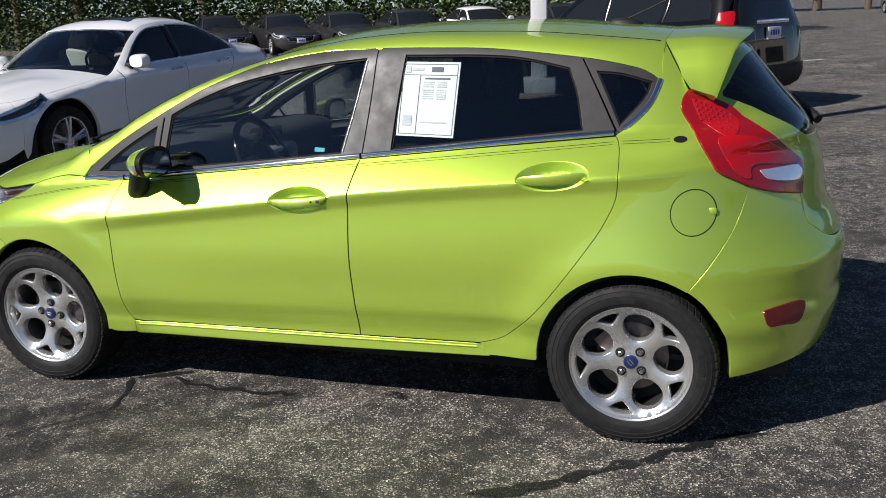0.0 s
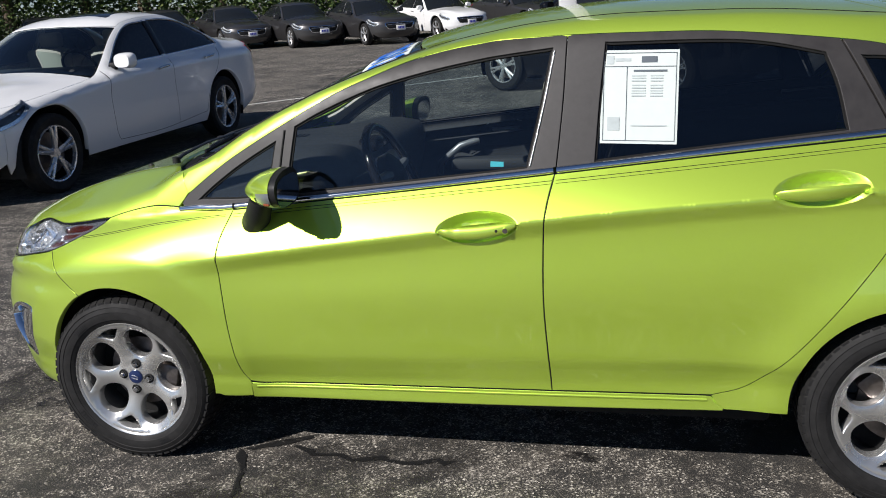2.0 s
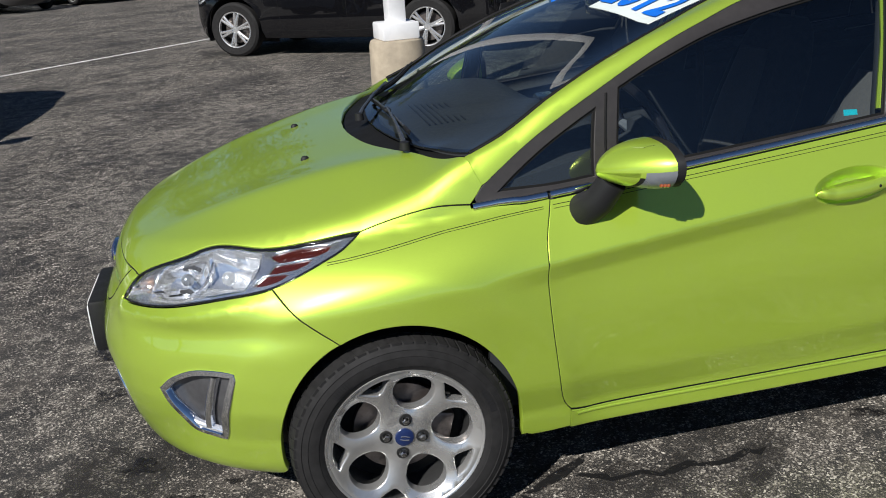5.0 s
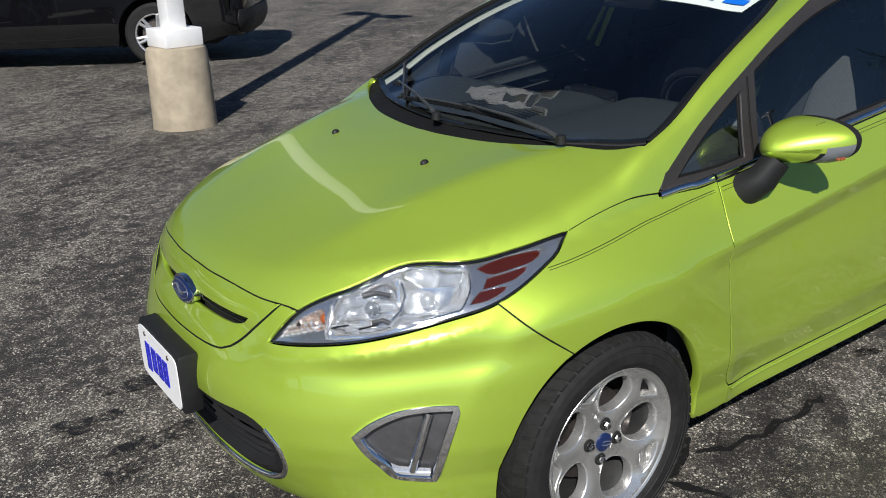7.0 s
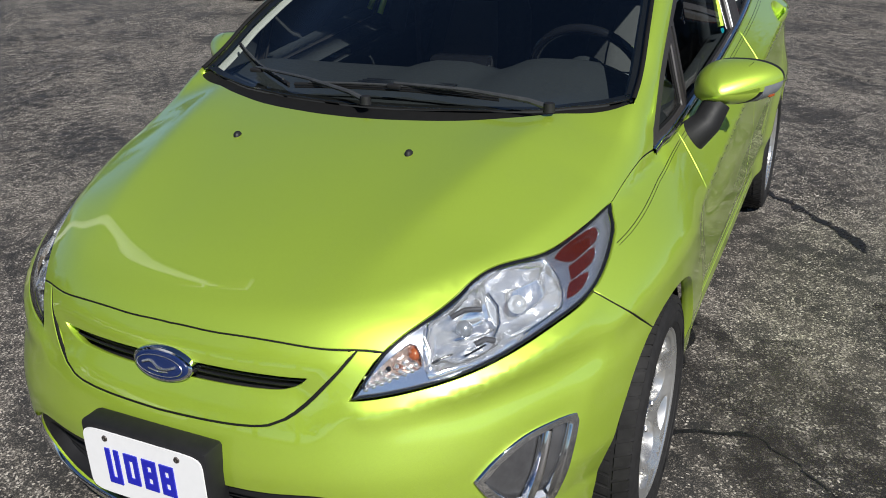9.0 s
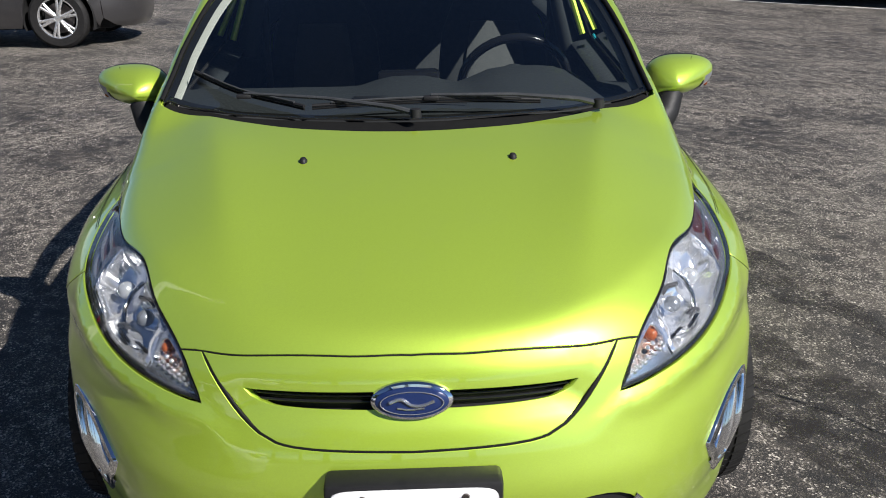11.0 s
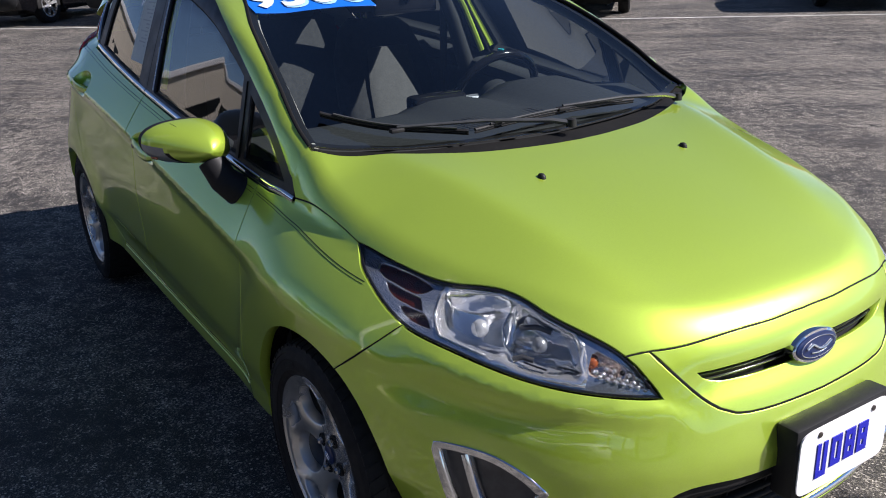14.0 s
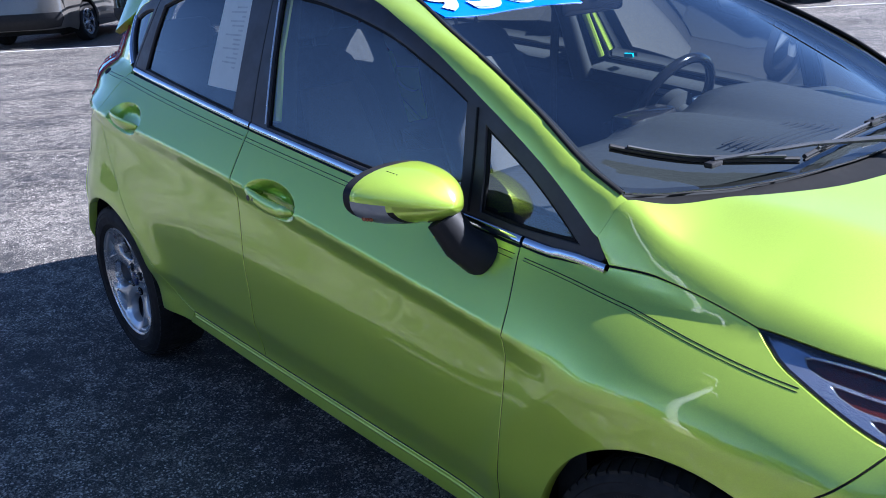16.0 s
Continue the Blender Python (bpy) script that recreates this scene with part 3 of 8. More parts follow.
DOOR_FRONT = spline([(0.432, 0.894), (0.396, 0.777), (0.401, 0.600), (0.420, 0.414), (0.436, 0.345), (0.456, 0.318)])
CHROME_LOW = spline([(0.228, 0.889), (0.33, 0.889), (0.432, 0.894), (0.95, 0.945), (1.484, 1.000), (1.95, 1.046), (2.412, 1.086)])
cl = CHROME_LOW[:, 0]
B_SEAM = spline([(1.484, 1.000), (1.462, 0.90), (1.453, 0.78), (1.452, 0.60), (1.462, 0.42), (1.466, 0.322)])
DOOR_BOTTOM = spline([(0.456, 0.318), (0.50, 0.310), (0.60, 0.311), (1.0, 0.316), (1.466, 0.322)])
REAR_SEAM = spline([(2.412, 1.086), (2.430, 1.05), (2.434, 0.918), (2.405, 0.83), (2.341, 0.723), (2.185, 0.510), (2.08, 0.40), (2.021, 0.356), (1.943, 0.330)])
REAR_BOTTOM = spline([(1.466, 0.322), (1.7, 0.326), (1.943, 0.330)])
UPPER = spline([(0.240, 0.910), (0.262, 0.939), (0.32, 0.984), (0.4, 1.040), (0.5, 1.099), (0.6, 1.153), (0.7, 1.206), (0.8, 1.254), (0.92, 1.299), (1.0, 1.327), (1.081, 1.349), (1.163, 1.365), (1.246, 1.376), (1.327, 1.384), (1.545, 1.389),
                (1.75, 1.387), (1.972, 1.379), (2.277, 1.345), (2.415, 1.320), (2.50, 1.296), (2.553, 1.262)])
QUARTER_CHROME = spline([(2.553, 1.262), (2.545, 1.235), (2.518, 1.178), (2.466, 1.124), (2.412, 1.086)])


def upto(c, x0, x1):
    """The stretch of a curve between two x."""
    return c[(c[:, 0] >= x0 - 1e-6) & (c[:, 0] <= x1 + 1e-6)]


# hood, with its two washer nozzles
half = np.vstack([HOOD_FRONT, LAMP_TOP, HOOD_SIDE, spline(HOOD_BACK), COWL])
hood = hang("hood", shell("hood", double(half, 1), "top", LIME, h=0.020, depth=0.018, gap=0.0014), car, "lime green hood, closed")
for s in (-1, 1):
    c = lay([(-0.151, 0.242)], "top")[0] * (1, s, 1)
    bm = lathe([(0.001, 0.010), (0.006, 0.009), (0.010, 0.004), (0.011, -0.004)], 14, "z")
    for v in bm.verts:
        v.co = Vector((v.co.x * 1.2, v.co.y * 0.9, v.co.z)) + Vector(c)
    part("washer_nozzle", bm, BLACK_PLASTIC, hood, "black washer nozzle")

# fenders
fender_poly = chain(shift(HOOD_SIDE[::-1], "top", "side"), shift(LAMP_LOW_FENDER, "nose", "side"), FENDER_SEAM, FRONT_ARCH,
                    spline([(0.330, 0.262), (0.345, 0.256), (0.40, 0.257), (0.456, 0.262)]), [(0.456, 0.318)], DOOR_FRONT[::-1], upto(CHROME_LOW, 0.228, 0.432)[::-1])
fenders = both("front_fender", shell("front_fender", fender_poly, "side", LIME, h=0.0135, depth=0.03, gap=0.002, lines=CREASE_LINES), car)

# front bumper, with its upper panel, slot, intake and lamp pockets
panel_side = unlay(np.array([(-0.662, 0.391, 0.726), (-0.712, 0.342, 0.668), (-0.735, 0.310, 0.632), (-0.753, 0.277, 0.606), (-0.764, 0.245, 0.592),
                             (-0.778, 0.18, 0.584), (-0.790, 0.0, 0.579)]), "nose")
panel_side[-1, 0] = 0
hood_front_n = shift(HOOD_FRONT, "top", "nose")
hood_front_n[0, 0] = 0
seam_i = np.argmin(np.abs(hood_front_n[:, 0] - panel_side[0, 0]))
panel_side[0] = hood_front_n[seam_i]
PANEL_SIDE = spline(panel_side)
bump_arch = shift(np.vstack([[arch_top], arch(0.0, seam_angle + 4, 186)]), "side", "nose")
bottom = spline([bump_arch[-1], (0.66, 0.222), (0.52, 0.195), (0.3, 0.185), (0, 0.182)])
bump_half = np.vstack([PANEL_SIDE[::-1], hood_front_n[seam_i:], lamp_front[::-1], LAMP_LOW_BUMPER[::-1], shift(FENDER_SEAM, "side", "nose"), bump_arch, bottom])
intake = double(spline([(0, 0.458), (0.15, 0.458), (0.21, 0.463), (0.250, 0.463), (0.284, 0.446), (0.308, 0.405), (0.318, 0.366), (0.315, 0.33), (0.29, 0.285), (0.22, 0.258), (0.10, 0.250), (0, 0.249)]), 0)
fog3 = np.array([(-0.607, 0.592, 0.458), (-0.57, 0.622, 0.497), (-0.52, 0.660, 0.525), (-0.46, 0.697, 0.534), (-0.405, 0.730, 0.532), (-0.400, 0.732, 0.515), (-0.418, 0.715, 0.426),
                 (-0.425, 0.69, 0.345), (-0.435, 0.685, 0.326), (-0.475, 0.66, 0.328), (-0.522, 0.634, 0.338), (-0.555, 0.625, 0.375), (-0.59, 0.605, 0.425)])
fog = chain(spline(np.vstack([unlay(fog3, "nose"), unlay(fog3[:1], "nose")]), 0.012))
fog_l = (fog * np.array([-1, 1]))[::-1]


SPEAR = (0.229, 0.602)
LEDGE = np.vstack([[SPEAR], LAMP_LOW[::-1]])
crest_a = np.linspace(SPEAR[0] + 0.01, LAMP_LOW_BUMPER[0, 0] - 0.01, 60)
CREST = np.stack([crest_a, np.interp(crest_a, LEDGE[:, 0], LEDGE[:, 1]) - 0.012 - 0.016 * np.clip((crest_a - SPEAR[0]) / 0.08, 0, 1)], 1)


def bump_relief(v):
    """Shaped relief of the bumper: a shelf under the lamps, a hollow about the lower lamps, a flat behind the plate."""
    a, z = np.abs(v[:, 0]), v[:, 1]
    shelf = 0.014 * np.exp(-((z - (0.60 + 0.16 * np.clip(a - 0.45, 0, 1))) / 0.035) ** 2) * np.clip((a - 0.33) / 0.12, 0, 1) * np.clip((0.86 - a) / 0.2, 0, 1)
    c = unlay(np.array([(-0.50, 0.665, 0.43)]), "nose")[0]
    r = np.hypot((a - c[0]) / 0.19, (z - c[1]) / 0.16)
    hollow = 0.016 * np.clip(1.25 - r, 0, 1) ** 1.3
    lip = -0.012 * np.exp(-((z - 0.225) / 0.03) ** 2)
    # a crisp ledge along the lamp's lower edge, drawn out to a spear point before the lamp
    below = np.interp(a, LEDGE[:, 0], LEDGE[:, 1]) - z
    along = np.clip((a - SPEAR[0]) / 0.07, 0, 1) * np.clip((LAMP_LOW_BUMPER[0, 0] + 0.02 - a) / 0.10, 0, 1)
    crest = 0.012 + 0.016 * np.clip((a - SPEAR[0]) / 0.08, 0, 1)
    ledge = -0.009 * along * np.exp(-((below - crest) / np.where(below < crest, 0.017, 0.026)) ** 2)
    return shelf * 0.5 + hollow + lip + ledge


bumper = hang("front_bumper", shell("front_bumper", double(bump_half, 0), "nose", LIME, holes=[intake, fog, fog_l], h=0.0125, depth=0.02, push=bump_relief, lines=[CREST, CREST * np.array([-1, 1]), CREST - np.array([0, 0.012]), (CREST - np.array([0, 0.012])) * np.array([-1, 1])]), car, "lime green front bumper")
slot = double(spline([(0, 0.683), (0.10, 0.682), (0.20, 0.680), (0.225, 0.679), (0.215, 0.666), (0.19, 0.654), (0.15, 0.650), (0.06, 0.648), (0, 0.648)], 0.01), 0)
panel_half = np.vstack([hood_front_n[:seam_i + 1], PANEL_SIDE])


def panel_relief(v):
    a, z = np.abs(v[:, 0]), v[:, 1]
    return 0.012 * np.exp(-((z - 0.655) / 0.03) ** 2) * np.clip((0.27 - a) / 0.05, 0, 1)


hang("grille_panel", shell("grille_panel", double(panel_half, 0), "nose", LIME, holes=[slot], h=0.016, depth=0.02, push=panel_relief), bumper)


def ring_solid(poly, way, sink, width, mat, name, depth=0.02, lift=0.0):
    """A frame that follows an outline on the skin."""
    return shell(name, poly, way, mat, holes=[inset(poly, width)[::-1]], gap=0.0, h=0.03, depth=depth, roll=0.0015, sink=sink)


hang("grille_backing", shell("grille_backing", inset(slot, -0.01), "nose", BLACK_PLASTIC, gap=0, h=0.02, sink=0.045, depth=0.005), bumper, "black plastic behind the slot")
for z in (0.660, 0.671):
    path = [(-0.215 + 0.43 * i / 12, z) for i in range(13)]
    hang("grille_bar", band("grille_bar", path, "nose", 0.006, GLOSS_BLACK, 0.004, sink=0.03), bumper)
hang("intake_backing", shell("intake_backing", inset(intake, -0.015), "nose", DARK, gap=0, h=0.03, sink=0.09, depth=0.005), bumper)
hang("intake_collar", ring_solid(inset(intake, -0.004), "nose", 0.012, 0.03, BLACK_PLASTIC, "intake_collar", 0.08), bumper, "black plastic collar of the lower intake")
for i, z in enumerate((0.29, 0.325, 0.36, 0.395)):
    w = (0.27, 0.295, 0.305, 0.295)[i]
    path = [(-w + 2 * w * k / 16, z) for k in range(17)]
    hang("intake_slat", band("intake_slat", path, "nose", 0.012, BLACK_PLASTIC, 0.008, sink=0.045), bumper)
hang("intake_plate", shell("intake_plate", double(spline([(0, 0.452), (0.20, 0.455), (0.245, 0.456), (0.278, 0.440), (0.295, 0.412), (0.20, 0.406), (0, 0.404)]), 0), "nose", BLACK_PLASTIC, gap=0, h=0.03, sink=0.034, depth=0.02), bumper, "solid black upper part of the intake")
for a in (-0.24, -0.16, -0.08, 0.0, 0.08, 0.16, 0.24):
    hang("intake_upright", band("intake_upright", [(a, 0.405), (a, 0.34), (a * 0.97, 0.275)], "nose", 0.007, BLACK_PLASTIC, 0.006, sink=0.052), bumper)
low_chrome = spline([(-0.290, 0.440), (-0.311, 0.405), (-0.318, 0.366), (-0.314, 0.33), (-0.289, 0.287), (-0.22, 0.262), (-0.10, 0.255), (0, 0.254), (0.10, 0.255), (0.22, 0.262), (0.289, 0.287), (0.314, 0.33), (0.318, 0.366), (0.311, 0.405), (0.290, 0.440)])
hang("intake_trim", band("intake_trim", low_chrome, "nose", 0.016, CHROME, 0.008, sink=0.004), bumper, "chrome strip along the lower intake")

# lower lamps in the bumper: chrome surround, grey lens, upright blade
for s, poly in ((1, fog), (-1, fog_l)):
    ring = shell("fog_surround", poly, "nose", CHROME, holes=[inset(poly, 0.013)[::-1]], gap=0.002, h=0.03, depth=0.03, sink=0.004)
    lamp = hang("fog_lamp", ring, car, "chrome-edged lower lamp surround")
    hang("fog_insert", shell("fog_insert", inset(poly, 0.008), "nose", FOG_GREY, gap=0, h=0.02, sink=0.032, depth=0.01), lamp, "grey mesh insert")
    u = unlay(np.array([(-0.455, 0.690, 0.515), (-0.47, 0.675, 0.43), (-0.485, 0.66, 0.355)]), "nose") * (s, 1)
    hang("fog_blade", band("fog_blade", u, "nose", 0.022, CHROME, 0.02, sink=0.026), lamp, "chrome blade")
    u = unlay(np.array([(-0.565, 0.612, 0.395), (-0.52, 0.64, 0.352), (-0.45, 0.68, 0.342)]), "nose") * (s, 1)
    hang("fog_sill", band("fog_sill", u, "nose", 0.018, REFLECTOR, 0.012, sink=0.022), lamp)

# badge: dark blue oval with a plain silver flourish
for nm, w, hgt, mat, up in (("badge_rim", 0.0735, 0.0335, CHROME, 0.006), ("badge_face", 0.066, 0.0275, BLUE_OVAL, 0.0095)):
    bm = bmesh.new()
    n = 48
    rows = []
    for r, dz in ((1.0, -0.03), (1.0, 0.0), (0.96, 0.002), (0.6, 0.003), (0.02, 0.0035)):
        rows.append([(-0.757 - up - dz, w * r * math.cos(2 * math.pi * k / n), hgt * r * math.sin(2 * math.pi * k / n)) for k in range(n)])
    rows = [[(x + 0.06 * (y / 0.07) ** 2 * 0.05 + 0.20 * z, y, z + 0.667) for x, y, z in row] for row in rows]
    loft(rows, True, bm)
    badge = part(nm, bm, mat, bumper, "chrome-rimmed dark blue oval badge" if nm == "badge_rim" else "")
bm = tube([(-0.7700 + 0.2 * z, y, z + 0.667) for y, z in [(0.056 * math.cos(2 * math.pi * k / 40), 0.0205 * math.sin(2 * math.pi * k / 40)) for k in range(41)]], 0.0009, 6)
part("badge_ring", bm, SILVER_INLAY, bumper)
for pts, r in (([(0.040, 0.002), (0.020, 0.008), (0.002, -0.003), (-0.018, -0.004), (-0.040, 0.004)], 0.0030), ([(0.026, -0.008), (0.004, -0.011), (-0.022, -0.009)], 0.0016)):
    bm = tube([(-0.7710 + 0.2 * z, y, z + 0.667) for y, z in spline(pts, 0.006)], r, 8)
    part("badge_inlay", bm, SILVER_INLAY, bumper)

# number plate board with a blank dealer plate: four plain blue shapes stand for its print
bm = block((-0.850, -0.157, 0.388), (-0.794, 0.157, 0.554), 0.010)
board = part("plate_bracket", bm, BLACK_PLASTIC, car, "black plastic plate bracket")
bm = loft([[(x, y, z) for y, z in rounded(0.0, 0.470, 0.149, 0.0745, 9.0, 48)] for x in (-0.8505, -0.8535)])
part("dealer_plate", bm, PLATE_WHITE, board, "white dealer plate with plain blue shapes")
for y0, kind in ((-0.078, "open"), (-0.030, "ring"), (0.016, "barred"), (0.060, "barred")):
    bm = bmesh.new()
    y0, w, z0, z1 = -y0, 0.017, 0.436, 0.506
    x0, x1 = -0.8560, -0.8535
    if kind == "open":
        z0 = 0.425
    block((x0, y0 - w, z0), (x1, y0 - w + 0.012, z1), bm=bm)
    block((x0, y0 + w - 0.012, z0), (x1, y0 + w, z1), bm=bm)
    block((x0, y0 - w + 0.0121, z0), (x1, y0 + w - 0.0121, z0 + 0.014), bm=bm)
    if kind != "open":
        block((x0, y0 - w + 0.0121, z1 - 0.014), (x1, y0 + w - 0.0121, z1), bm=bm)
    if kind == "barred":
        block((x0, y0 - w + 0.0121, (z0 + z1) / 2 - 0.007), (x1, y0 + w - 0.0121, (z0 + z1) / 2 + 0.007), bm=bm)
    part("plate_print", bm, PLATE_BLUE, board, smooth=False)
for y in (-0.09, 0.09):
    bm = lathe([(0.001, -0.8565), (0.006, -0.856), (0.007, -0.8530)], 14, "x")
    for v in bm.verts:
        v.co += Vector((0, y, 0.528))
    part("plate_screw", bm, STEEL, board)

# headlamps: clear lens over a silvered bowl, two reflector cups, an amber end
lens_me = shell("headlamp", LAMP, "nose", LENS, gap=0.003, h=0.02, depth=0.004, roll=0.003)
lamps = both("headlamp", lens_me, car, "clear headlamp with silvered reflectors")
for s in lamps:
    s.visible_shadow = False
c = LAMP.mean(0)
rim_me = shell("lamp_rim", LAMP, "nose", GLOSS_BLACK, holes=[inset(LAMP, 0.0045)[::-1]], gap=0.002, h=0.03, sink=0.003, depth=0.006, roll=0.001)
both("lamp_rim", rim_me, lamps)


HIGH_CUP, LOW_CUP = (0.556, 0.764), (0.452, 0.742)


def bowl_relief(v):
    """Two deep cups side by side, the outer one with upright facets towards the wheel, and a stepped shelf below them."""
    d = np.full(len(v), 0.024)
    for (cx, cz), rx, rz, k in ((HIGH_CUP, 0.078, 0.062, 0.052), (LOW_CUP, 0.066, 0.056, 0.050)):
        e = np.hypot((v[:, 0] - cx) / rx, (v[:, 1] - cz) / rz)
        d = np.maximum(d, 0.024 + k * np.clip(1 - e * e, 0, 1))
    facets = np.clip((v[:, 0] - 0.570) / 0.02, 0, 1)
    d = d + 0.0022 * facets * np.abs(np.sin(v[:, 0] * 290)) + 0.0015 * np.sin(v[:, 1] * 260) * np.clip((0.50 - v[:, 0]) / 0.02, 0, 1) * np.clip((v[:, 0] - 0.42) / 0.02, 0, 1)
    d = d - 0.012 * np.clip((0.715 + 0.30 * (v[:, 0] - 0.45) - v[:, 1]) / 0.004, 0, 1)
    return d * np.clip(near(v, BOWL) / 0.012, 0.35, 1)


def outline(pts, step=0.010):
    return chain(spline(np.vstack([pts, pts[:1]]), step))


bowl_a = np.linspace(0.392, 0.612, 16)
bowl_hi = np.interp(bowl_a, lamp_top[:, 0], lamp_top[:, 1]) - 0.007
bowl_lo = np.interp(bowl_a, LAMP_LOW[::-1, 0], LAMP_LOW[::-1, 1]) + 0.015
BOWL = outline(np.vstack([np.stack([bowl_a, bowl_lo], 1), [(0.625, 0.5 * (bowl_hi[-1] + bowl_lo[-1]))], np.stack([bowl_a, bowl_hi], 1)[::-1], [(0.386, 0.5 * (bowl_hi[0] + bowl_lo[0]))]]))
BARS = [inset(outline(b), -0.0035) for b in ([(0.634, 0.809), (0.658, 0.816), (0.701, 0.824), (0.766, 0.830), (0.748, 0.817), (0.708, 0.808), (0.666, 0.800)],
                             [(0.656, 0.791), (0.698, 0.799), (0.736, 0.806), (0.712, 0.790), (0.681, 0.782), (0.650, 0.775)],
                             [(0.644, 0.768), (0.671, 0.773), (0.695, 0.775), (0.672, 0.760), (0.649, 0.752), (0.630, 0.748)])]
SIGNAL = outline([(0.298, 0.658), (0.312, 0.685), (0.332, 0.710), (0.364, 0.735), (0.374, 0.730), (0.382, 0.693), (0.353, 0.681), (0.322, 0.668)])
both("lamp_frame", shell("lamp_frame", inset(LAMP, 0.005), "nose", LAMP_SILVER, holes=[BOWL[::-1], SIGNAL[::-1], *[b[::-1] for b in BARS]], gap=0, h=0.014, depth=0.018, roll=0.002, sink=0.011), lamps, "satin silver frame inside the lamp")
both("reflector", shell("reflector", inset(BOWL, -0.006), "nose", LAMP_MIRROR, gap=0, h=0.0055, depth=0.004, roll=0, push=bowl_relief), lamps, "mirrored twin reflector")
both("bowl_edge", band("bowl_edge", np.vstack([BOWL, BOWL[:1]]), "nose", 0.005, CHROME, 0.004, sink=0.013), lamps, "bright edge round the reflector")
for b in BARS:
    both("side_marker", shell("side_marker", inset(b, -0.003), "nose", SMOKED_RED, gap=0, h=0.012, sink=0.018, depth=0.006), lamps, "smoked amber side marker")
both("turn_signal", shell("turn_signal", inset(SIGNAL, -0.004), "nose", SIGNAL_BOWL, gap=0, h=0.008, depth=0.004, roll=0, push=lambda v: 0.016 + 0.026 * np.clip(1 - (np.hypot(v[:, 0] - 0.362, v[:, 1] - 0.706) / 0.030) ** 2, 0, 1)), lamps, "pale signal reflector")
for (cx, cz), r, sink, mat, nm, flat in (((0.548, 0.768), 0.019, 0.040, PALE_DOME, "lamp_bulb", 1.0), ((0.450, 0.748), 0.017, 0.036, LAMP_GREY, "bulb_shield", 1.0), ((0.372, 0.717), 0.0125, 0.030, AMBER, "signal_bulb", 1.0)):
    p = lay([(cx, cz)], "nose")[0]
    m = normal(p[None])[0]
    for sgn, lp in ((1, lamps[0]), (-1, lamps[1])):
        bm = bmesh.new()
        bmesh.ops.create_uvsphere(bm, u_segments=20, v_segments=12, radius=r)
        bmesh.ops.translate(bm, verts=bm.verts, vec=Vector((p - m * sink) * (1, sgn, 1)))
        part(nm, bm, mat, lp)
# the dark slot over the low beam, the grey lens edge between the cups, small dark parts on the shelf
for pts, w, mat, sink in (([(0.428, 0.768), (0.452, 0.776), (0.480, 0.772)], 0.010, FOG_GREY, 0.030), ([(0.494, 0.792), (0.507, 0.770), (0.505, 0.742), (0.492, 0.722)], 0.006, CHROME, 0.028),
                          ([(0.460, 0.716), (0.478, 0.722), (0.492, 0.716)], 0.012, FOG_GREY, 0.022), ([(0.388, 0.694), (0.406, 0.702), (0.424, 0.707)], 0.004, GLOSS_BLACK, 0.013), ([(0.441, 0.700), (0.458, 0.706), (0.474, 0.712)], 0.004, GLOSS_BLACK, 0.013),
                          ([(0.384, 0.741), (0.392, 0.716), (0.388, 0.690)], 0.008, REFLECTOR, 0.012)):
    both("lamp_bezel", band("lamp_bezel", pts, "nose", w, mat, 0.006, sink=sink), lamps)
# rows of clear studs along the tip and two dark fixing holes
for k in range(7):
    for row in range(3):
        u = np.array([0.303 + 0.0105 * k + 0.005 * (row % 2), 0.661 + 0.0046 * k + 0.0095 * row])
        if row == 2 and k > 5 or not inside(u[None], LAMP)[0]:
            continue
        p = lay([u], "nose")[0]
        m = normal(p[None])[0]
        for sgn, lp in ((1, lamps[0]), (-1, lamps[1])):
            bm = bmesh.new()
            bmesh.ops.create_icosphere(bm, subdivisions=2, radius=0.0052)
            bmesh.ops.translate(bm, verts=bm.verts, vec=Vector((p - m * 0.011) * (1, sgn, 1)))
            part("lens_stud", bm, LAMP_MIRROR, lp)
for u in ((0.334, 0.695), (0.299, 0.667)):
    p = lay([u], "nose")[0]
    m = normal(p[None])[0]
    for sgn, lp in ((1, lamps[0]), (-1, lamps[1])):
        bm = bmesh.new()
        bmesh.ops.create_icosphere(bm, subdivisions=2, radius=0.0055)
        bmesh.ops.translate(bm, verts=bm.verts, vec=Vector((p - m * 0.006) * (1, sgn, 1)))
        part("fixing_hole", bm, GLOSS_BLACK, lp)


# ---------------------------------------------------------------- doors
def cup(cx, cz, tilt=0.085, a=0.124, b=0.046, deep=0.036):
    def f(v):
        x, z = v[:, 0] - cx, v[:, 1] - cz
        u, w = x * math.cos(tilt) + z * math.sin(tilt), -x * math.sin(tilt) + z * math.cos(tilt)
        e = np.hypot(u / a, w / b)
        return deep * np.clip((1 - e) / 0.35, 0, 1) ** 0.8 * np.clip(1 - e, 0, 1) ** 0.15
    return f


def cup_lines(cx, cz, tilt=0.085, a=0.124, b=0.046):
    t = np.linspace(0, 2 * np.pi, 64)
    out = []
    for k in (1.03, 1.0, 0.93, 0.85, 0.76, 0.66):
        u, w = k * a * np.cos(t), k * b * np.sin(t)
        out.append(np.stack([cx + u * math.cos(tilt) - w * math.sin(tilt), cz + u * math.sin(tilt) + w * math.cos(tilt)], 1)[:-1])
    return out


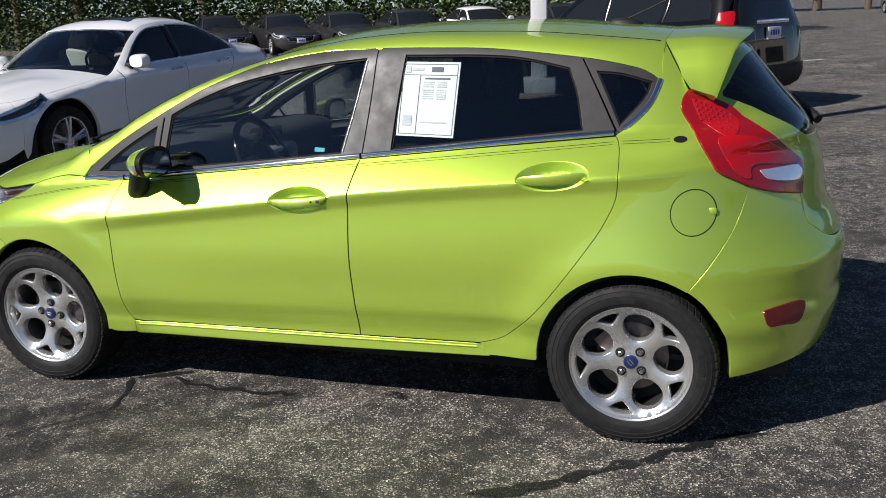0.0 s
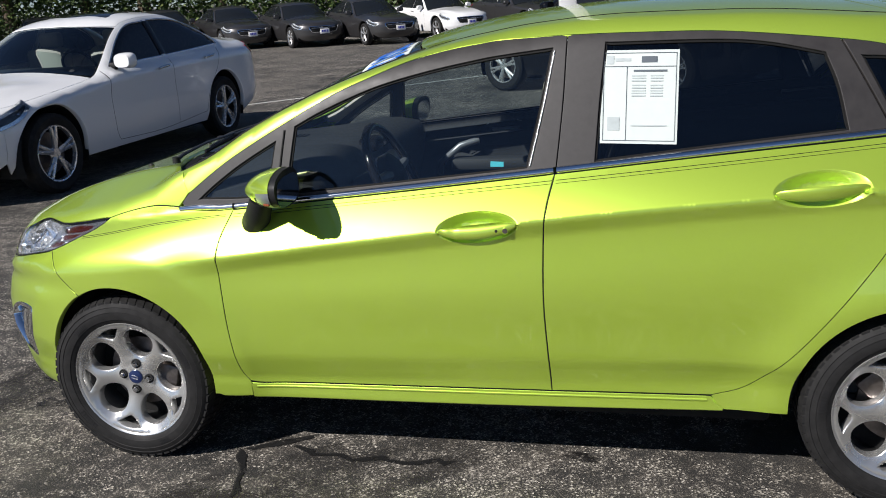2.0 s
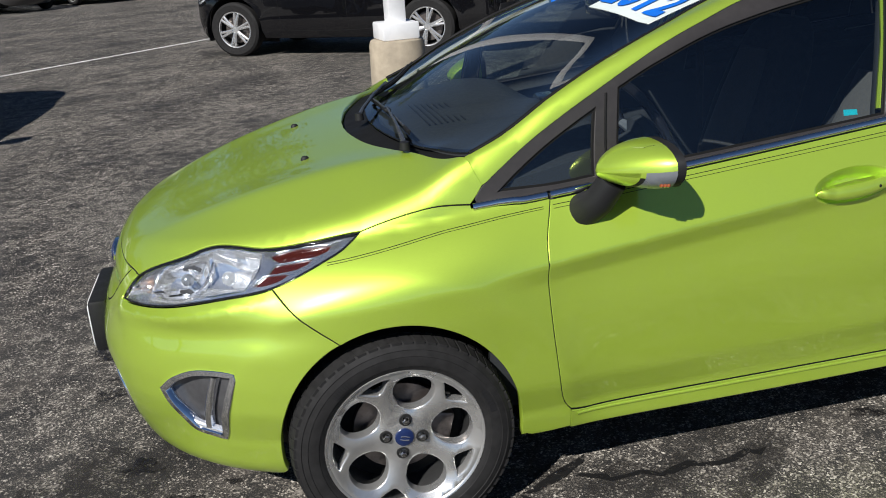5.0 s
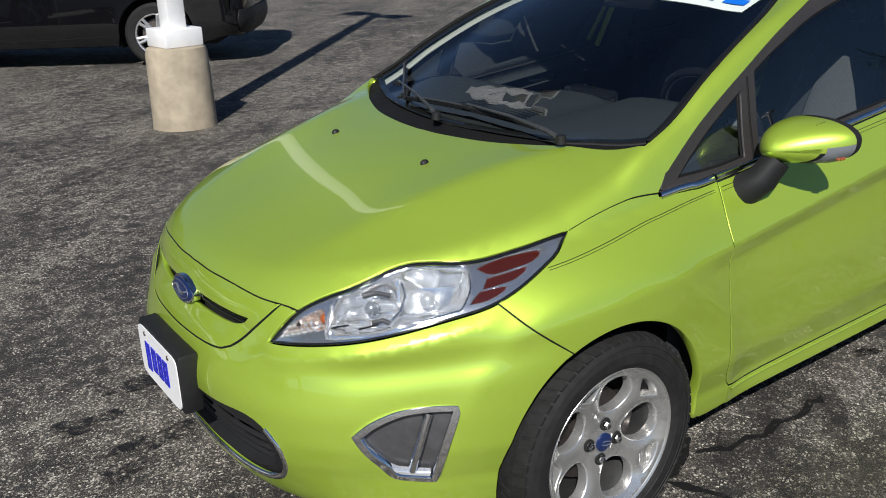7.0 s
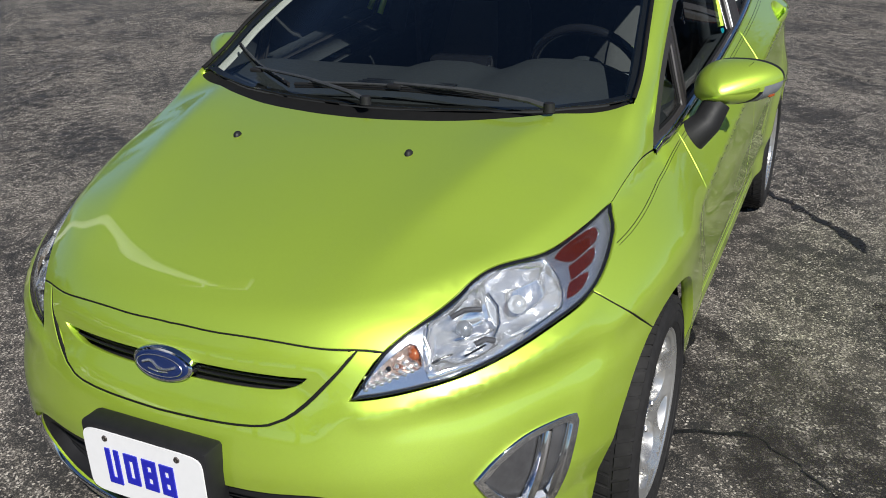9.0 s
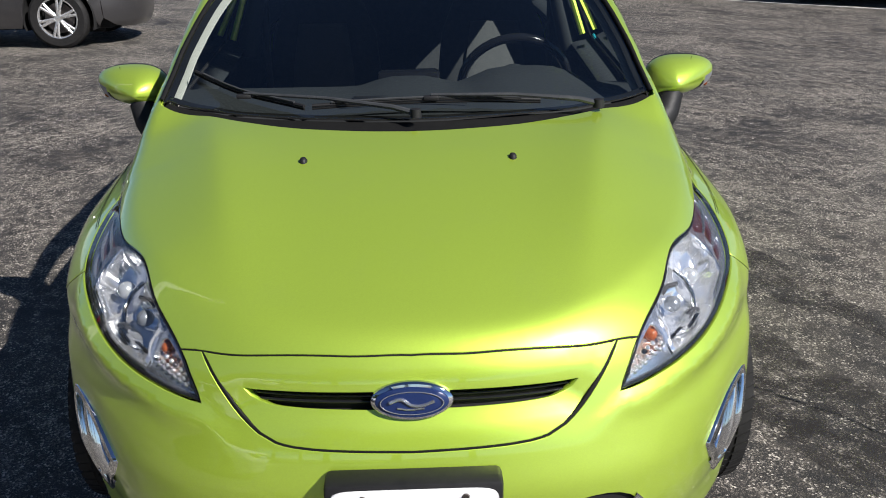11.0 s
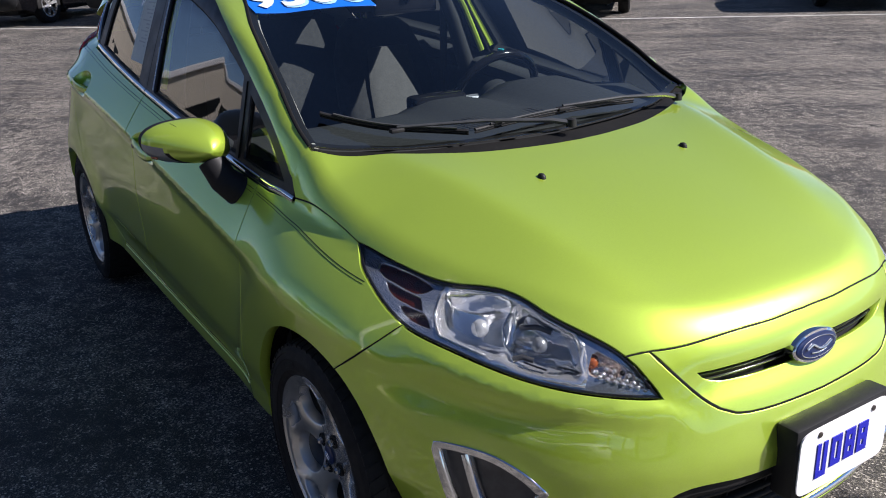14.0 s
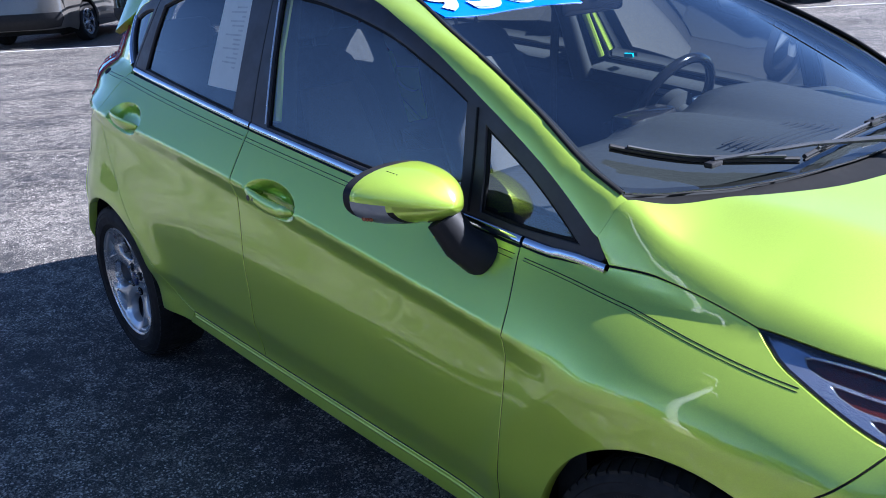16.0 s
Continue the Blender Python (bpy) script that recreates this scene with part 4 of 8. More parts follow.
FRONT_CUP, REAR_CUP = (1.257, 0.855), (2.212, 0.961)
front_poly = chain(DOOR_FRONT, DOOR_BOTTOM, B_SEAM[::-1], upto(CHROME_LOW, 0.432, 1.484)[::-1])
rear_poly = chain(B_SEAM, REAR_BOTTOM, REAR_SEAM[::-1], upto(CHROME_LOW, 1.484, 2.412)[::-1])
front_doors = both("front_door", shell("front_door", front_poly, "side", LIME, h=0.0135, depth=0.02, push=cup(*FRONT_CUP), lines=CREASE_LINES + cup_lines(*FRONT_CUP)), car, "lime green front door, shut")
rear_doors = both("rear_door", shell("rear_door", rear_poly, "side", LIME, h=0.0135, depth=0.02, push=cup(*REAR_CUP), lines=CREASE_LINES + cup_lines(*REAR_CUP)), car, "lime green rear door, shut")
for cx, cz, pair, key in ((*FRONT_CUP, front_doors, True), (*REAR_CUP, rear_doors, False)):
    tilt = 0.085
    rings = []
    n = 26
    for i in range(n + 1):
        u = -0.118 + 0.236 * i / n
        e = max(0.0, 1 - (u / 0.1185) ** 2)
        wid = 0.0035 + 0.0155 * e ** 0.45
        drop = -0.010 * e
        q = lay([(cx + u * math.cos(tilt) - drop * math.sin(tilt), cz + u * math.sin(tilt) + drop * math.cos(tilt))], "side")[0]
        m = normal(q[None])[0]
        bow = 0.004 + 0.008 * e
        ring = []
        for k in range(14):
            t = 2 * math.pi * k / 14
            up = Vector((-math.sin(tilt), 0, math.cos(tilt))) * (wid * math.cos(t)) + Vector(m) * (0.011 * math.sin(t) * (0.3 + 0.7 * e ** 0.5) + bow - 0.006)
            ring.append(Vector(q) + up)
        rings.append(ring)
    for sgn, d in ((1, pair[0]), (-1, pair[1])):
        part("door_handle", loft([[(p[0], p[1] * sgn, p[2]) for p in r] for r in rings]), LIME, d, "body-coloured pull handle")
        if key:
            for dx, r, mat, nm in ((0.088, 0.0115, LIME, "lock_ring"), (0.088, 0.0085, STEEL, "key_lock"), (0.062, 0.005, BLACK_PLASTIC, "lock_button")):
                q = lay([(cx + dx, cz - 0.004)], "side")[0] * (1, sgn, 1)
                d0 = 0.0140 if r < 0.01 else 0.0125
                bm = lathe([(0.0005, d0), (r * 0.8, d0), (r, d0 - 0.002), (r, -0.01)], 18, "y")
                for v in bm.verts:
                    v.co = Vector((v.co.x, v.co.y * sgn, v.co.z)) + Vector(q)
                part(nm, bm, mat, d)


def window_set(name, outer, glass_polys, doors, glass_mat):
    """The black frame round a side window and its panes."""
    me = shell(name, outer, "side", BLACK_TRIM, holes=[g[::-1] for g in glass_polys], gap=0.001, h=0.03, depth=0.014, sink=0.002, roll=0.0015)
    both(name, me, doors, "satin black window frame")
    for g in glass_polys:
        panes = both("window_pane", shell("window_pane", inset(g, -0.006), "side", glass_mat, gap=0, h=0.04, depth=0.003, roll=0, sink=0.011), doors, "")
        for p in panes:
            p.visible_shadow = False
        both("window_seal", shell("window_seal", inset(g, -0.003), "side", RUBBER_GAP_BLACK, holes=[inset(g, 0.007)[::-1]], gap=0, h=0.03, depth=0.006, sink=0.0075, roll=0.001), doors)


CHROME_UP = spline([(0.245, 0.903), (0.33, 0.906), (0.433, 0.912), (0.95, 0.963), (1.486, 1.018), (1.95, 1.064), (2.405, 1.104)])
front_frame = chain(upto(UPPER, 0.24, 1.512), spline([(1.512, 1.386), (1.503, 1.2), (1.486, 1.018)]), upto(CHROME_UP, 0.245, 1.486)[::-1])
tri = chain(spline([(0.297, 0.921), (0.45, 0.924), (0.562, 0.935)]), spline([(0.562, 0.935), (0.567, 1.006), (0.583, 1.108)]), spline([(0.583, 1.108), (0.513, 1.070), (0.432, 1.022), (0.351, 0.965), (0.297, 0.921)]))
door_glass = chain(spline([(0.622, 0.938), (1.0, 0.974), (1.402, 1.014)]), spline([(1.402, 1.014), (1.44, 1.18), (1.474, 1.357)]),
                   spline([(1.474, 1.357), (1.32, 1.342), (1.238, 1.331), (1.076, 1.302), (0.914, 1.262), (0.754, 1.202), (0.645, 1.150)]), spline([(0.645, 1.150), (0.628, 1.03), (0.620, 0.938)]))
window_set("front_window_frame", front_frame, [tri, door_glass], front_doors, SIDE_GLASS)
rear_frame = chain(upto(UPPER, 1.516, 2.277), spline([(2.277, 1.345), (2.345, 1.22), (2.405, 1.104)]), upto(CHROME_UP, 1.490, 2.405)[::-1], spline([(1.490, 1.0185), (1.507, 1.2), (1.516, 1.386)]))
rear_glass = chain(spline([(1.598, 1.030), (1.95, 1.067), (2.300, 1.100)]), spline([(2.300, 1.100), (2.275, 1.22), (2.240, 1.312)]), spline([(2.240, 1.312), (2.09, 1.346), (1.933, 1.361), (1.626, 1.366)]),
                   spline([(1.626, 1.366), (1.61, 1.2), (1.598, 1.030)]))
window_set("rear_window_frame", rear_frame, [rear_glass], rear_doors, REAR_GLASS)

both("mirror_sail_joint", band("mirror_sail_joint", [(0.592, 0.932), (0.598, 1.03), (0.612, 1.138)], "side", 0.006, RUBBER_GAP_BLACK, 0.0012), front_doors)

# silvery strip imitates sunlight caught on the channel's rear edge
both("window_edge", band("window_edge", [(1.409, 1.022), (1.445, 1.18), (1.477, 1.345)], "side", 0.0035, ALLOY, 0.002), front_doors, "silvery strip standing in for sun on the window channel")

# rear quarters, side rails, rockers
SPOIL = spline([(2.641, 1.227), (2.603, 1.30), (2.553, 1.385)])
TAIL_FRONT = spline([(2.848, 0.920), (2.796, 0.947), (2.750, 0.973), (2.719, 1.017), (2.680, 1.079), (2.637, 1.140), (2.621, 1.170), (2.626, 1.204), (2.641, 1.227)])
ra0 = 57.0
seam_end = arch(2.489, ra0, ra0, 0.333, 0.337, n=1)[0]
BUMP_SEAM = spline([(2.848, 0.920), (2.841, 0.879), (2.812, 0.796), (2.753, 0.697), seam_end])
rear_arch = np.vstack([arch(2.489, 182.5, ra0 + 2, 0.333, 0.337), [seam_end]])
fuel = np.stack([2.680 + 0.073 * np.cos(np.linspace(0, 2 * np.pi, 48, endpoint=False)), 0.847 + 0.075 * np.sin(np.linspace(0, 2 * np.pi, 48, endpoint=False))], 1)
quarter_poly = chain(REAR_SEAM, spline([(1.943, 0.330), (1.957, 0.306), (1.98, 0.287)]), spline([(1.98, 0.287), (2.156, 0.289)]), rear_arch, BUMP_SEAM[::-1], TAIL_FRONT, SPOIL, [(2.553, 1.385), (2.553, 1.33)], QUARTER_CHROME)
quarters = both("rear_quarter_panel", shell("rear_quarter_panel", quarter_poly, "side", LIME, holes=[fuel[::-1]], gap=0, h=0.02, depth=0.03, roll=0, lines=CREASE_LINES), car)
hatch_cap = hang("fuel_door", flipped(shell("fuel_door", fuel, "side", LIME, gap=0.0022, h=0.02, depth=0.012)), car, "round fuel door, shut")
hang("fuel_door", shell("fuel_door", fuel, "side", LIME, gap=0.0, h=0.02, depth=0.012, roll=0), car)
q = lay([(2.742, 0.849)], "side")[0] * (1, -1, 1)
part("fuel_door_pull", block((q[0] - 0.014, q[1] - 0.006, q[2] - 0.012), (q[0] + 0.012, q[1] + 0.006, q[2] + 0.012), 0.005), LIME, hatch_cap)
quarter_glass = chain(spline([(2.330, 1.300), (2.417, 1.292), (2.525, 1.262)]), spline([(2.525, 1.262), (2.503, 1.205), (2.421, 1.113)]), spline([(2.421, 1.113), (2.38, 1.20), (2.330, 1.300)]))
quarter_frame = chain(upto(UPPER, 2.285, 2.553), QUARTER_CHROME[:-1], spline([(2.412, 1.106), (2.352, 1.22), (2.285, 1.343)]))
window_set("quarter_window_frame", quarter_frame, [quarter_glass], quarters, REAR_GLASS)
rail_out = shift(UPPER, "side", "top")
RAIL_IN = spline([(0.230, 0.667), (0.26, 0.665), (0.32, 0.661), (0.40, 0.651), (0.5, 0.635), (0.6, 0.619), (0.7, 0.601), (0.8, 0.578), (0.936, 0.535), (1.03, 0.515), (1.14, 0.498), (1.4, 0.478), (1.712, 0.464), (2.156, 0.460), (2.553, 0.462)])
rail_poly = chain(RAIL_IN, [(2.553, 0.50), (2.553, rail_out[-1, 1])], rail_out[rail_out[:, 0] > 0.262][::-1], [(0.262, 0.711), (0.245, 0.698)])
both("side_rail", shell("side_rail", rail_poly, "top", LIME, gap=0, h=0.02, depth=0.02, roll=0), car)
rocker_poly = chain(spline([(0.458, 0.312), (0.50, 0.304), (1.0, 0.310), (1.466, 0.316), (1.938, 0.324)]), spline([(1.938, 0.324), (1.952, 0.302), (1.975, 0.286)]),
                    spline([(1.975, 0.284), (1.2, 0.266), (0.46, 0.258)]))
both("rocker_panel", shell("rocker_panel", rocker_poly, "side", LIME, gap=0.0, h=0.02, depth=0.05, roll=0.004), car)

both("sill_ridge", band("sill_ridge", [(0.475, 0.297), (0.60, 0.2965), (1.0, 0.301), (1.466, 0.307), (1.93, 0.314)], "side", 0.009, LIME, 0.003), car)

# roof, antenna foot, spoiler
HEADER = spline([(0.952, 0), (0.965, 0.15), (0.995, 0.32), (1.045, 0.50), (1.06, 0.519)])
roof_half = np.vstack([HEADER, upto(RAIL_IN, 1.08, 2.553), spline([(2.553, 0.462), (2.57, 0.2), (2.575, 0)])])
roof = hang("roof", shell("roof", double(roof_half, 1), "top", LIME, gap=0.003, h=0.035, depth=0.012), car, "lime green roof")
both("roof_ditch", band("roof_ditch", upto(RAIL_IN, 1.06, 2.54), "top", 0.009, RUBBER_GAP_BLACK, 0.0012), roof, "dark strip along the roof joint")
rings = []
for i, (x, w, hh) in enumerate(((2.30, 0.004, 0.004), (2.32, 0.022, 0.018), (2.36, 0.032, 0.024), (2.40, 0.03, 0.022), (2.43, 0.016, 0.012), (2.44, 0.003, 0.003))):
    z0 = float(top_z(np.array([x]), np.array([0.0]))[0])
    rings.append([(x, w * math.cos(math.pi * k / 8), z0 - 0.002 + hh * math.sin(math.pi * k / 8)) for k in range(9)])
antenna = part("antenna_foot", loft(rings), BLACK_PLASTIC, car, "black aerial foot with a thin whip")
part("antenna_whip", tube([(2.37, 0, 1.455), (2.47, 0, 1.50), (2.62, 0, 1.57)], [0.004, 0.003, 0.002], 8), BLACK_PLASTIC, antenna)

# tailgate end: glass, gate, lamps, bumper
tl3 = np.array([(2.641, 0.574, 1.225), (2.725, 0.552, 1.195), (2.796, 0.535, 1.155), (2.890, 0.561, 1.091), (2.96, 0.50, 1.03), (3.028, 0.431, 0.968), (3.033, 0.443, 0.936), (3.031, 0.484, 0.862), (2.930, 0.606, 0.889), (2.848, 0.673, 0.920)])
tail_out = unlay(lay(unlay(tl3, "tail"), "tail"), "tail")
tf = shift(TAIL_FRONT, "side", "tail")
tail_out[0], tail_out[-1] = tf[-1], tf[0]
TAIL_LAMP = chain(spline(tail_out[:6]), spline(tail_out[5:8]), spline(tail_out[7:]), tf)
tail_lamps = both("tail_lamp", shell("tail_lamp", TAIL_LAMP, "tail", DARK_RED, gap=0.002, h=0.018, depth=0.03, roll=0.004, sink=-0.009), car, "red tail lamp with clear lower corner")
for nm, pts, mat, lift in (("lamp_window", [(2.652, 1.196), (2.724, 1.176), (2.793, 1.130), (2.806, 1.092), (2.772, 1.076), (2.690, 1.122)], RED_LENS, -0.012),
                           ("lamp_window", [(2.800, 1.078), (2.890, 1.060), (3.000, 0.972), (2.862, 0.984), (2.850, 0.942), (2.806, 0.962), (2.765, 1.020), (2.745, 1.070)], RED_LENS, -0.012),
                           ("reversing_lamp", [(2.880, 0.962), (3.010, 0.955), (3.014, 0.912), (2.915, 0.930)], REFLECTOR, -0.012)):
    poly = unlay(lay(pts, "side"), "tail")
    poly = chain(spline(np.vstack([poly, poly[:1]]), 0.012))
    both(nm, shell(nm, poly, "tail", mat, gap=0, h=0.018, depth=0.004, roll=0.002, sink=lift), tail_lamps)
for i in range(8):
    for j in range(5):
        x, z = 2.662 + 0.0165 * i + 0.006 * j, 1.190 - 0.0075 * i - 0.0155 * j
        p = lay([(x, z)], "side")[0]
        m = normal(p[None])[0]
        if z < 1.085 or x + 0.4 * (z - 1.13) > 2.795:
            continue
        for sgn, lp in ((1, tail_lamps[0]), (-1, tail_lamps[1])):
            bm = bmesh.new()
            bmesh.ops.create_icosphere(bm, subdivisions=1, radius=0.0062)
            bmesh.ops.translate(bm, verts=bm.verts, vec=Vector((p + m * 0.010) * (1, sgn, 1)))
            part("lamp_stud", bm, DARK_RED, lp)
rb_arch = shift(np.vstack([[seam_end], arch(2.489, ra0 - 2, -6, 0.333, 0.337)]), "side", "tail")
rb_low = spline([rb_arch[-1], (0.66, 0.285), (0.5, 0.30), (0.3, 0.30), (0, 0.30)])
hatch_low = spline([tail_out[7], (0.471, 0.787), (0.452, 0.746), (0.33, 0.690), (0, 0.680)])
rb_half = np.vstack([hatch_low[::-1], spline(tail_out[7:]), shift(BUMP_SEAM, "side", "tail"), rb_arch, rb_low])


def tail_relief(v):
    a, z = np.abs(v[:, 0]), v[:, 1]
    return 0.012 * np.exp(-((z - 0.50 - 0.03 * a) / 0.03) ** 2) * np.clip((0.85 - a) / 0.2, 0, 1) - 0.014 * np.exp(-((z - 0.645) / 0.045) ** 2) * np.clip((a - 0.10) / 0.2, 0, 1) * np.clip((0.95 - a) / 0.35, 0, 1)


rear_bumper = hang("rear_bumper", shell("rear_bumper", double(rb_half, 0), "tail", LIME, h=0.024, depth=0.03, push=tail_relief), car, "lime green rear bumper")
rp = np.array([(0.706, 0.507), (0.636, 0.518), (0.566, 0.517), (0.589, 0.453), (0.646, 0.453), (0.692, 0.456)])
both("reflector", shell("reflector", chain(spline(np.vstack([rp, rp[:1]]), 0.012)), "tail", REFLECTOR_RED, gap=0, h=0.02, sink=-0.004, depth=0.02), rear_bumper, "dark red bumper reflector")
part("rear_valance", block((2.75, -0.55, 0.18), (3.03, 0.55, 0.315), 0.03), BLACK_PLASTIC, rear_bumper, "black lower valance")
glass_half = spline([(0, 1.335), (0.35, 1.332), (0.52, 1.302), (0.655, 1.235), (0.688, 1.205), (0.63, 1.182), (0.545, 1.148), (0.463, 1.098), (0.385, 1.055), (0.30, 1.038), (0, 1.03)])
gate_half = np.vstack([[(0, 1.36), (0.45, 1.36)], spline(np.vstack([[(0.60, 1.325), (0.725, 1.235)], tail_out[1:8]])), hatch_low[1:]])
gate = hang("tailgate", shell("tailgate", double(gate_half, 0), "tail", LIME, holes=[double(glass_half, 0)[::-1]], h=0.03, depth=0.015), car, "lime green tailgate, shut")
rg = hang("rear_window", shell("rear_window", double(glass_half, 0), "tail", REAR_GLASS, gap=-0.002, h=0.04, sink=0.004, depth=0.004), gate, "tinted rear window")
rg.visible_shadow = False
part("rear_wiper_arm", tube([(3.045, 0.34, 1.115), (3.08, 0.15, 1.09), (3.10, 0.03, 1.068), (3.118, 0.0, 1.055)], [0.008, 0.013, 0.020, 0.018], 10), BLACK_PLASTIC, gate, "black rear wiper")
# spoiler: a wing that carries the roof on over the glass, with side fins
rings = []
for y in np.linspace(-0.60, 0.60, 33):
    a = abs(y)
    if a <= 0.46:
        x0, x1 = 2.575 - 0.022 * (a / 0.46) ** 2, 2.86 - 0.06 * (a / 0.46) ** 2
        z0 = float(top_z(np.array([x0]), np.array([a]))[0]) + 0.001
        z1 = z0 - 0.012
        rings.append([(x0, y, z0), ((x0 + x1) / 2, y, z0 + 0.004), (x1 - 0.01, y, z1 + 0.004), (x1, y, z1 - 0.004), (x1 - 0.012, y, z1 - 0.014), ((x0 + x1) / 2, y, z0 - 0.05), (x0 + 0.01, y, z0 - 0.05)])
    else:
        t = (a - 0.46) / 0.14
        x0, x1 = 2.553 + 0.095 * t, 2.80 - 0.065 * t
        z0, z1 = 1.386 - 0.150 * t - 0.012 * math.sin(math.pi * t), 1.392 - 0.185 * t
        k = 1 - 0.6 * t
        rings.append([(x0, y, z0), ((x0 + x1) / 2, y, (z0 + z1) / 2 + 0.008 * (1 - t)), (x1 - 0.01, y, z1 + 0.004), (x1, y, z1 - 0.004), (x1 - 0.012, y - math.copysign(0.012, y), z1 - 0.014),
                      ((x0 + x1) / 2, y - math.copysign(0.03, y), (z0 + z1) / 2 - 0.03 * k), (x0 + 0.01, y - math.copysign(0.03, y), z0 - 0.04 * k)])
part("roof_spoiler", loft(rings), LIME, gate, "lime green roof spoiler", angle=50)

# windscreen, its dark border, the cowl and wipers
glass_base = spline([(0.075, 0), (0.082, 0.12), (0.106, 0.27), (0.150, 0.42), (0.200, 0.54), (0.250, 0.645)])
screen_half = np.vstack([glass_base, inset(np.vstack([RAIL_IN[RAIL_IN[:, 0] < 1.06], [(1.06, 0.0), (0.3, 0.0)]]), 0.008)[1:(RAIL_IN[:, 0] < 1.06).sum() - 1], HEADER[::-1] - np.array([0.006, 0])])
screen_poly = double(screen_half, 1)
screen = hang("windscreen", shell("windscreen", screen_poly, "top", WINDSCREEN, gap=0, h=0.05, depth=0.004, roll=0, sink=0.004), car, "clear raked windscreen with price decals")
screen.visible_shadow = False
hang("screen_border", shell("screen_border", screen_poly, "top", RUBBER_GAP_BLACK, holes=[inset(screen_poly, 0.022)[::-1]], gap=0, h=0.03, depth=0.003, roll=0, sink=0.0085), screen, "black printed border")
for s in (1, -1):
    path = RAIL_IN[(RAIL_IN[:, 0] > 0.24) & (RAIL_IN[:, 0] < 1.06)] * (1, s) - np.array([0, 0.004 * s])
    hang("screen_seal", band("screen_seal", path, "top", 0.012, RUBBER_GAP_BLACK, 0.004), screen)
cowl_half = np.vstack([COWL[::-1] + np.array([0.004, 0]), glass_base[::-1]])
hang("cowl_panel", shell("cowl_panel", double(cowl_half, 1), "top", RUBBER_GAP_BLACK, gap=0.0, h=0.03, sink=0.016, depth=0.03), car, "black plastic cowl")


def over(x, y, lift):
    """A place a little above the skin."""
    p = lay([(x, abs(y))], "top")[0]
    m = normal(p[None])[0]
    return Vector((p + m * lift) * (1, math.copysign(1, y), 1))


def wiper(tip, heel, pivot, joint):
    """A flat wiper: blade with rubber, bracket, arm."""
    n = 12
    pts = [over(tip[0] + (heel[0] - tip[0]) * k / n, tip[1] + (heel[1] - tip[1]) * k / n, 0.016) for k in range(n + 1)]
    blade = part("wiper_blade", tube(pts, 0.0048, 8), BLACK_PLASTIC, car, "black windscreen wiper")
    # lighter strip imitates sun along the top of the blade
    part("blade_spine", tube([p + Vector((-0.004, 0, 0.006)) for p in pts[1:-1]], 0.0034, 6), WIPER_GREY, blade, "grey blade spine, sun sheen in its colour")
    part("blade_rubber", tube([p - Vector((0, 0, 0.008)) for p in pts], 0.003, 6), RUBBER_GAP_BLACK, blade)
    j = over(*joint, 0.028)
    pv = over(*pivot, 0.02)
    mid = (j + pv) / 2 + Vector((0, 0, 0.012))
    part("wiper_arm", tube([pv, pv + (mid - pv) * 0.25 + Vector((0, 0, 0.006)), mid, j], [0.008, 0.007, 0.005, 0.004], 8), WIPER_GREY, blade)
    bm = block((-0.010, -0.020, -0.006), (0.010, 0.020, 0.006), 0.004)
    bmesh.ops.translate(bm, verts=bm.verts, vec=j - Vector((0, 0, 0.008)))
    part("wiper_bracket", bm, BLACK_PLASTIC, blade)
    bm = lathe([(0.001, 0.014), (0.013, 0.011), (0.015, -0.01)], 14, "z")
    bmesh.ops.translate(bm, verts=bm.verts, vec=pv)
    part("wiper_pivot", bm, BLACK_PLASTIC, blade)


wiper((0.345, 0.585), (0.125, 0.265), (0.050, -0.02), (0.215, 0.43))
wiper((0.150, -0.345), (0.125, 0.245), (0.110, -0.49), (0.140, -0.06))

# price decals on the windscreen: a blue one with white figures, a white one with blue figures
def decal(y0, y1, x0, x1, back_mat, fig_mat, text, flip, shade=None):
    s = 1 if y0 > 0 else -1
    poly = np.array([(x0[0], abs(y0)), (x0[1], abs(y1)), (x1[1], abs(y1)), (x1[0], abs(y0))])
    poly = chain(*[spline([poly[i], poly[(i + 1) % 4]], 0.02) for i in range(4)])
    me = shell("decal", poly, "top", back_mat, gap=0, h=0.03, depth=0.002, roll=0, sink=0.002)
    ob = hang("price_decal", me if s > 0 else flipped(me), car, "blue price decal with white figures" if s > 0 else "white year decal with blue figures")

    def place(uv, lift=0.001):
        # u runs towards the driver's side, v up the glass
        t = (uv[:, 0] / 0.36 + 0.5)
        xa = x0[0] + (x0[1] - x0[0]) * t
        xb = x1[0] + (x1[1] - x1[0]) * t
        x = xa + (xb - xa) * (uv[:, 1] / 0.19 + 0.5)
        y = y0 + (y1 - y0) * t
        p = lay(np.stack([x, np.abs(y)], 1), "top")
        m = normal(p)
        p = p + m * lift
        p[:, 1] *= s
        return p
    for i, ch in enumerate(text):
        at = np.array([0.085 * (i - 1.5), 0.0])
        if shade is not None:
            hang("numeral_shadow", letters(ch, 0.185, lambda uv: place(uv + at + np.array([0.005, -0.006]), 0.0003), shade, "numeral_shadow", 0.012, 0.80), ob)
        hang("numeral", letters(ch, 0.185, lambda uv: place(uv + at, 0.0022), fig_mat, "numeral", 0.008, 0.80), ob)


decal(0.530, 0.170, (0.862, 0.760), (1.030, 0.940), BANNER_BLUE, WHITE_PAPER, "9500", False, Mat("pale blue print", (0.35, 0.6, 0.85), 0.5).m)
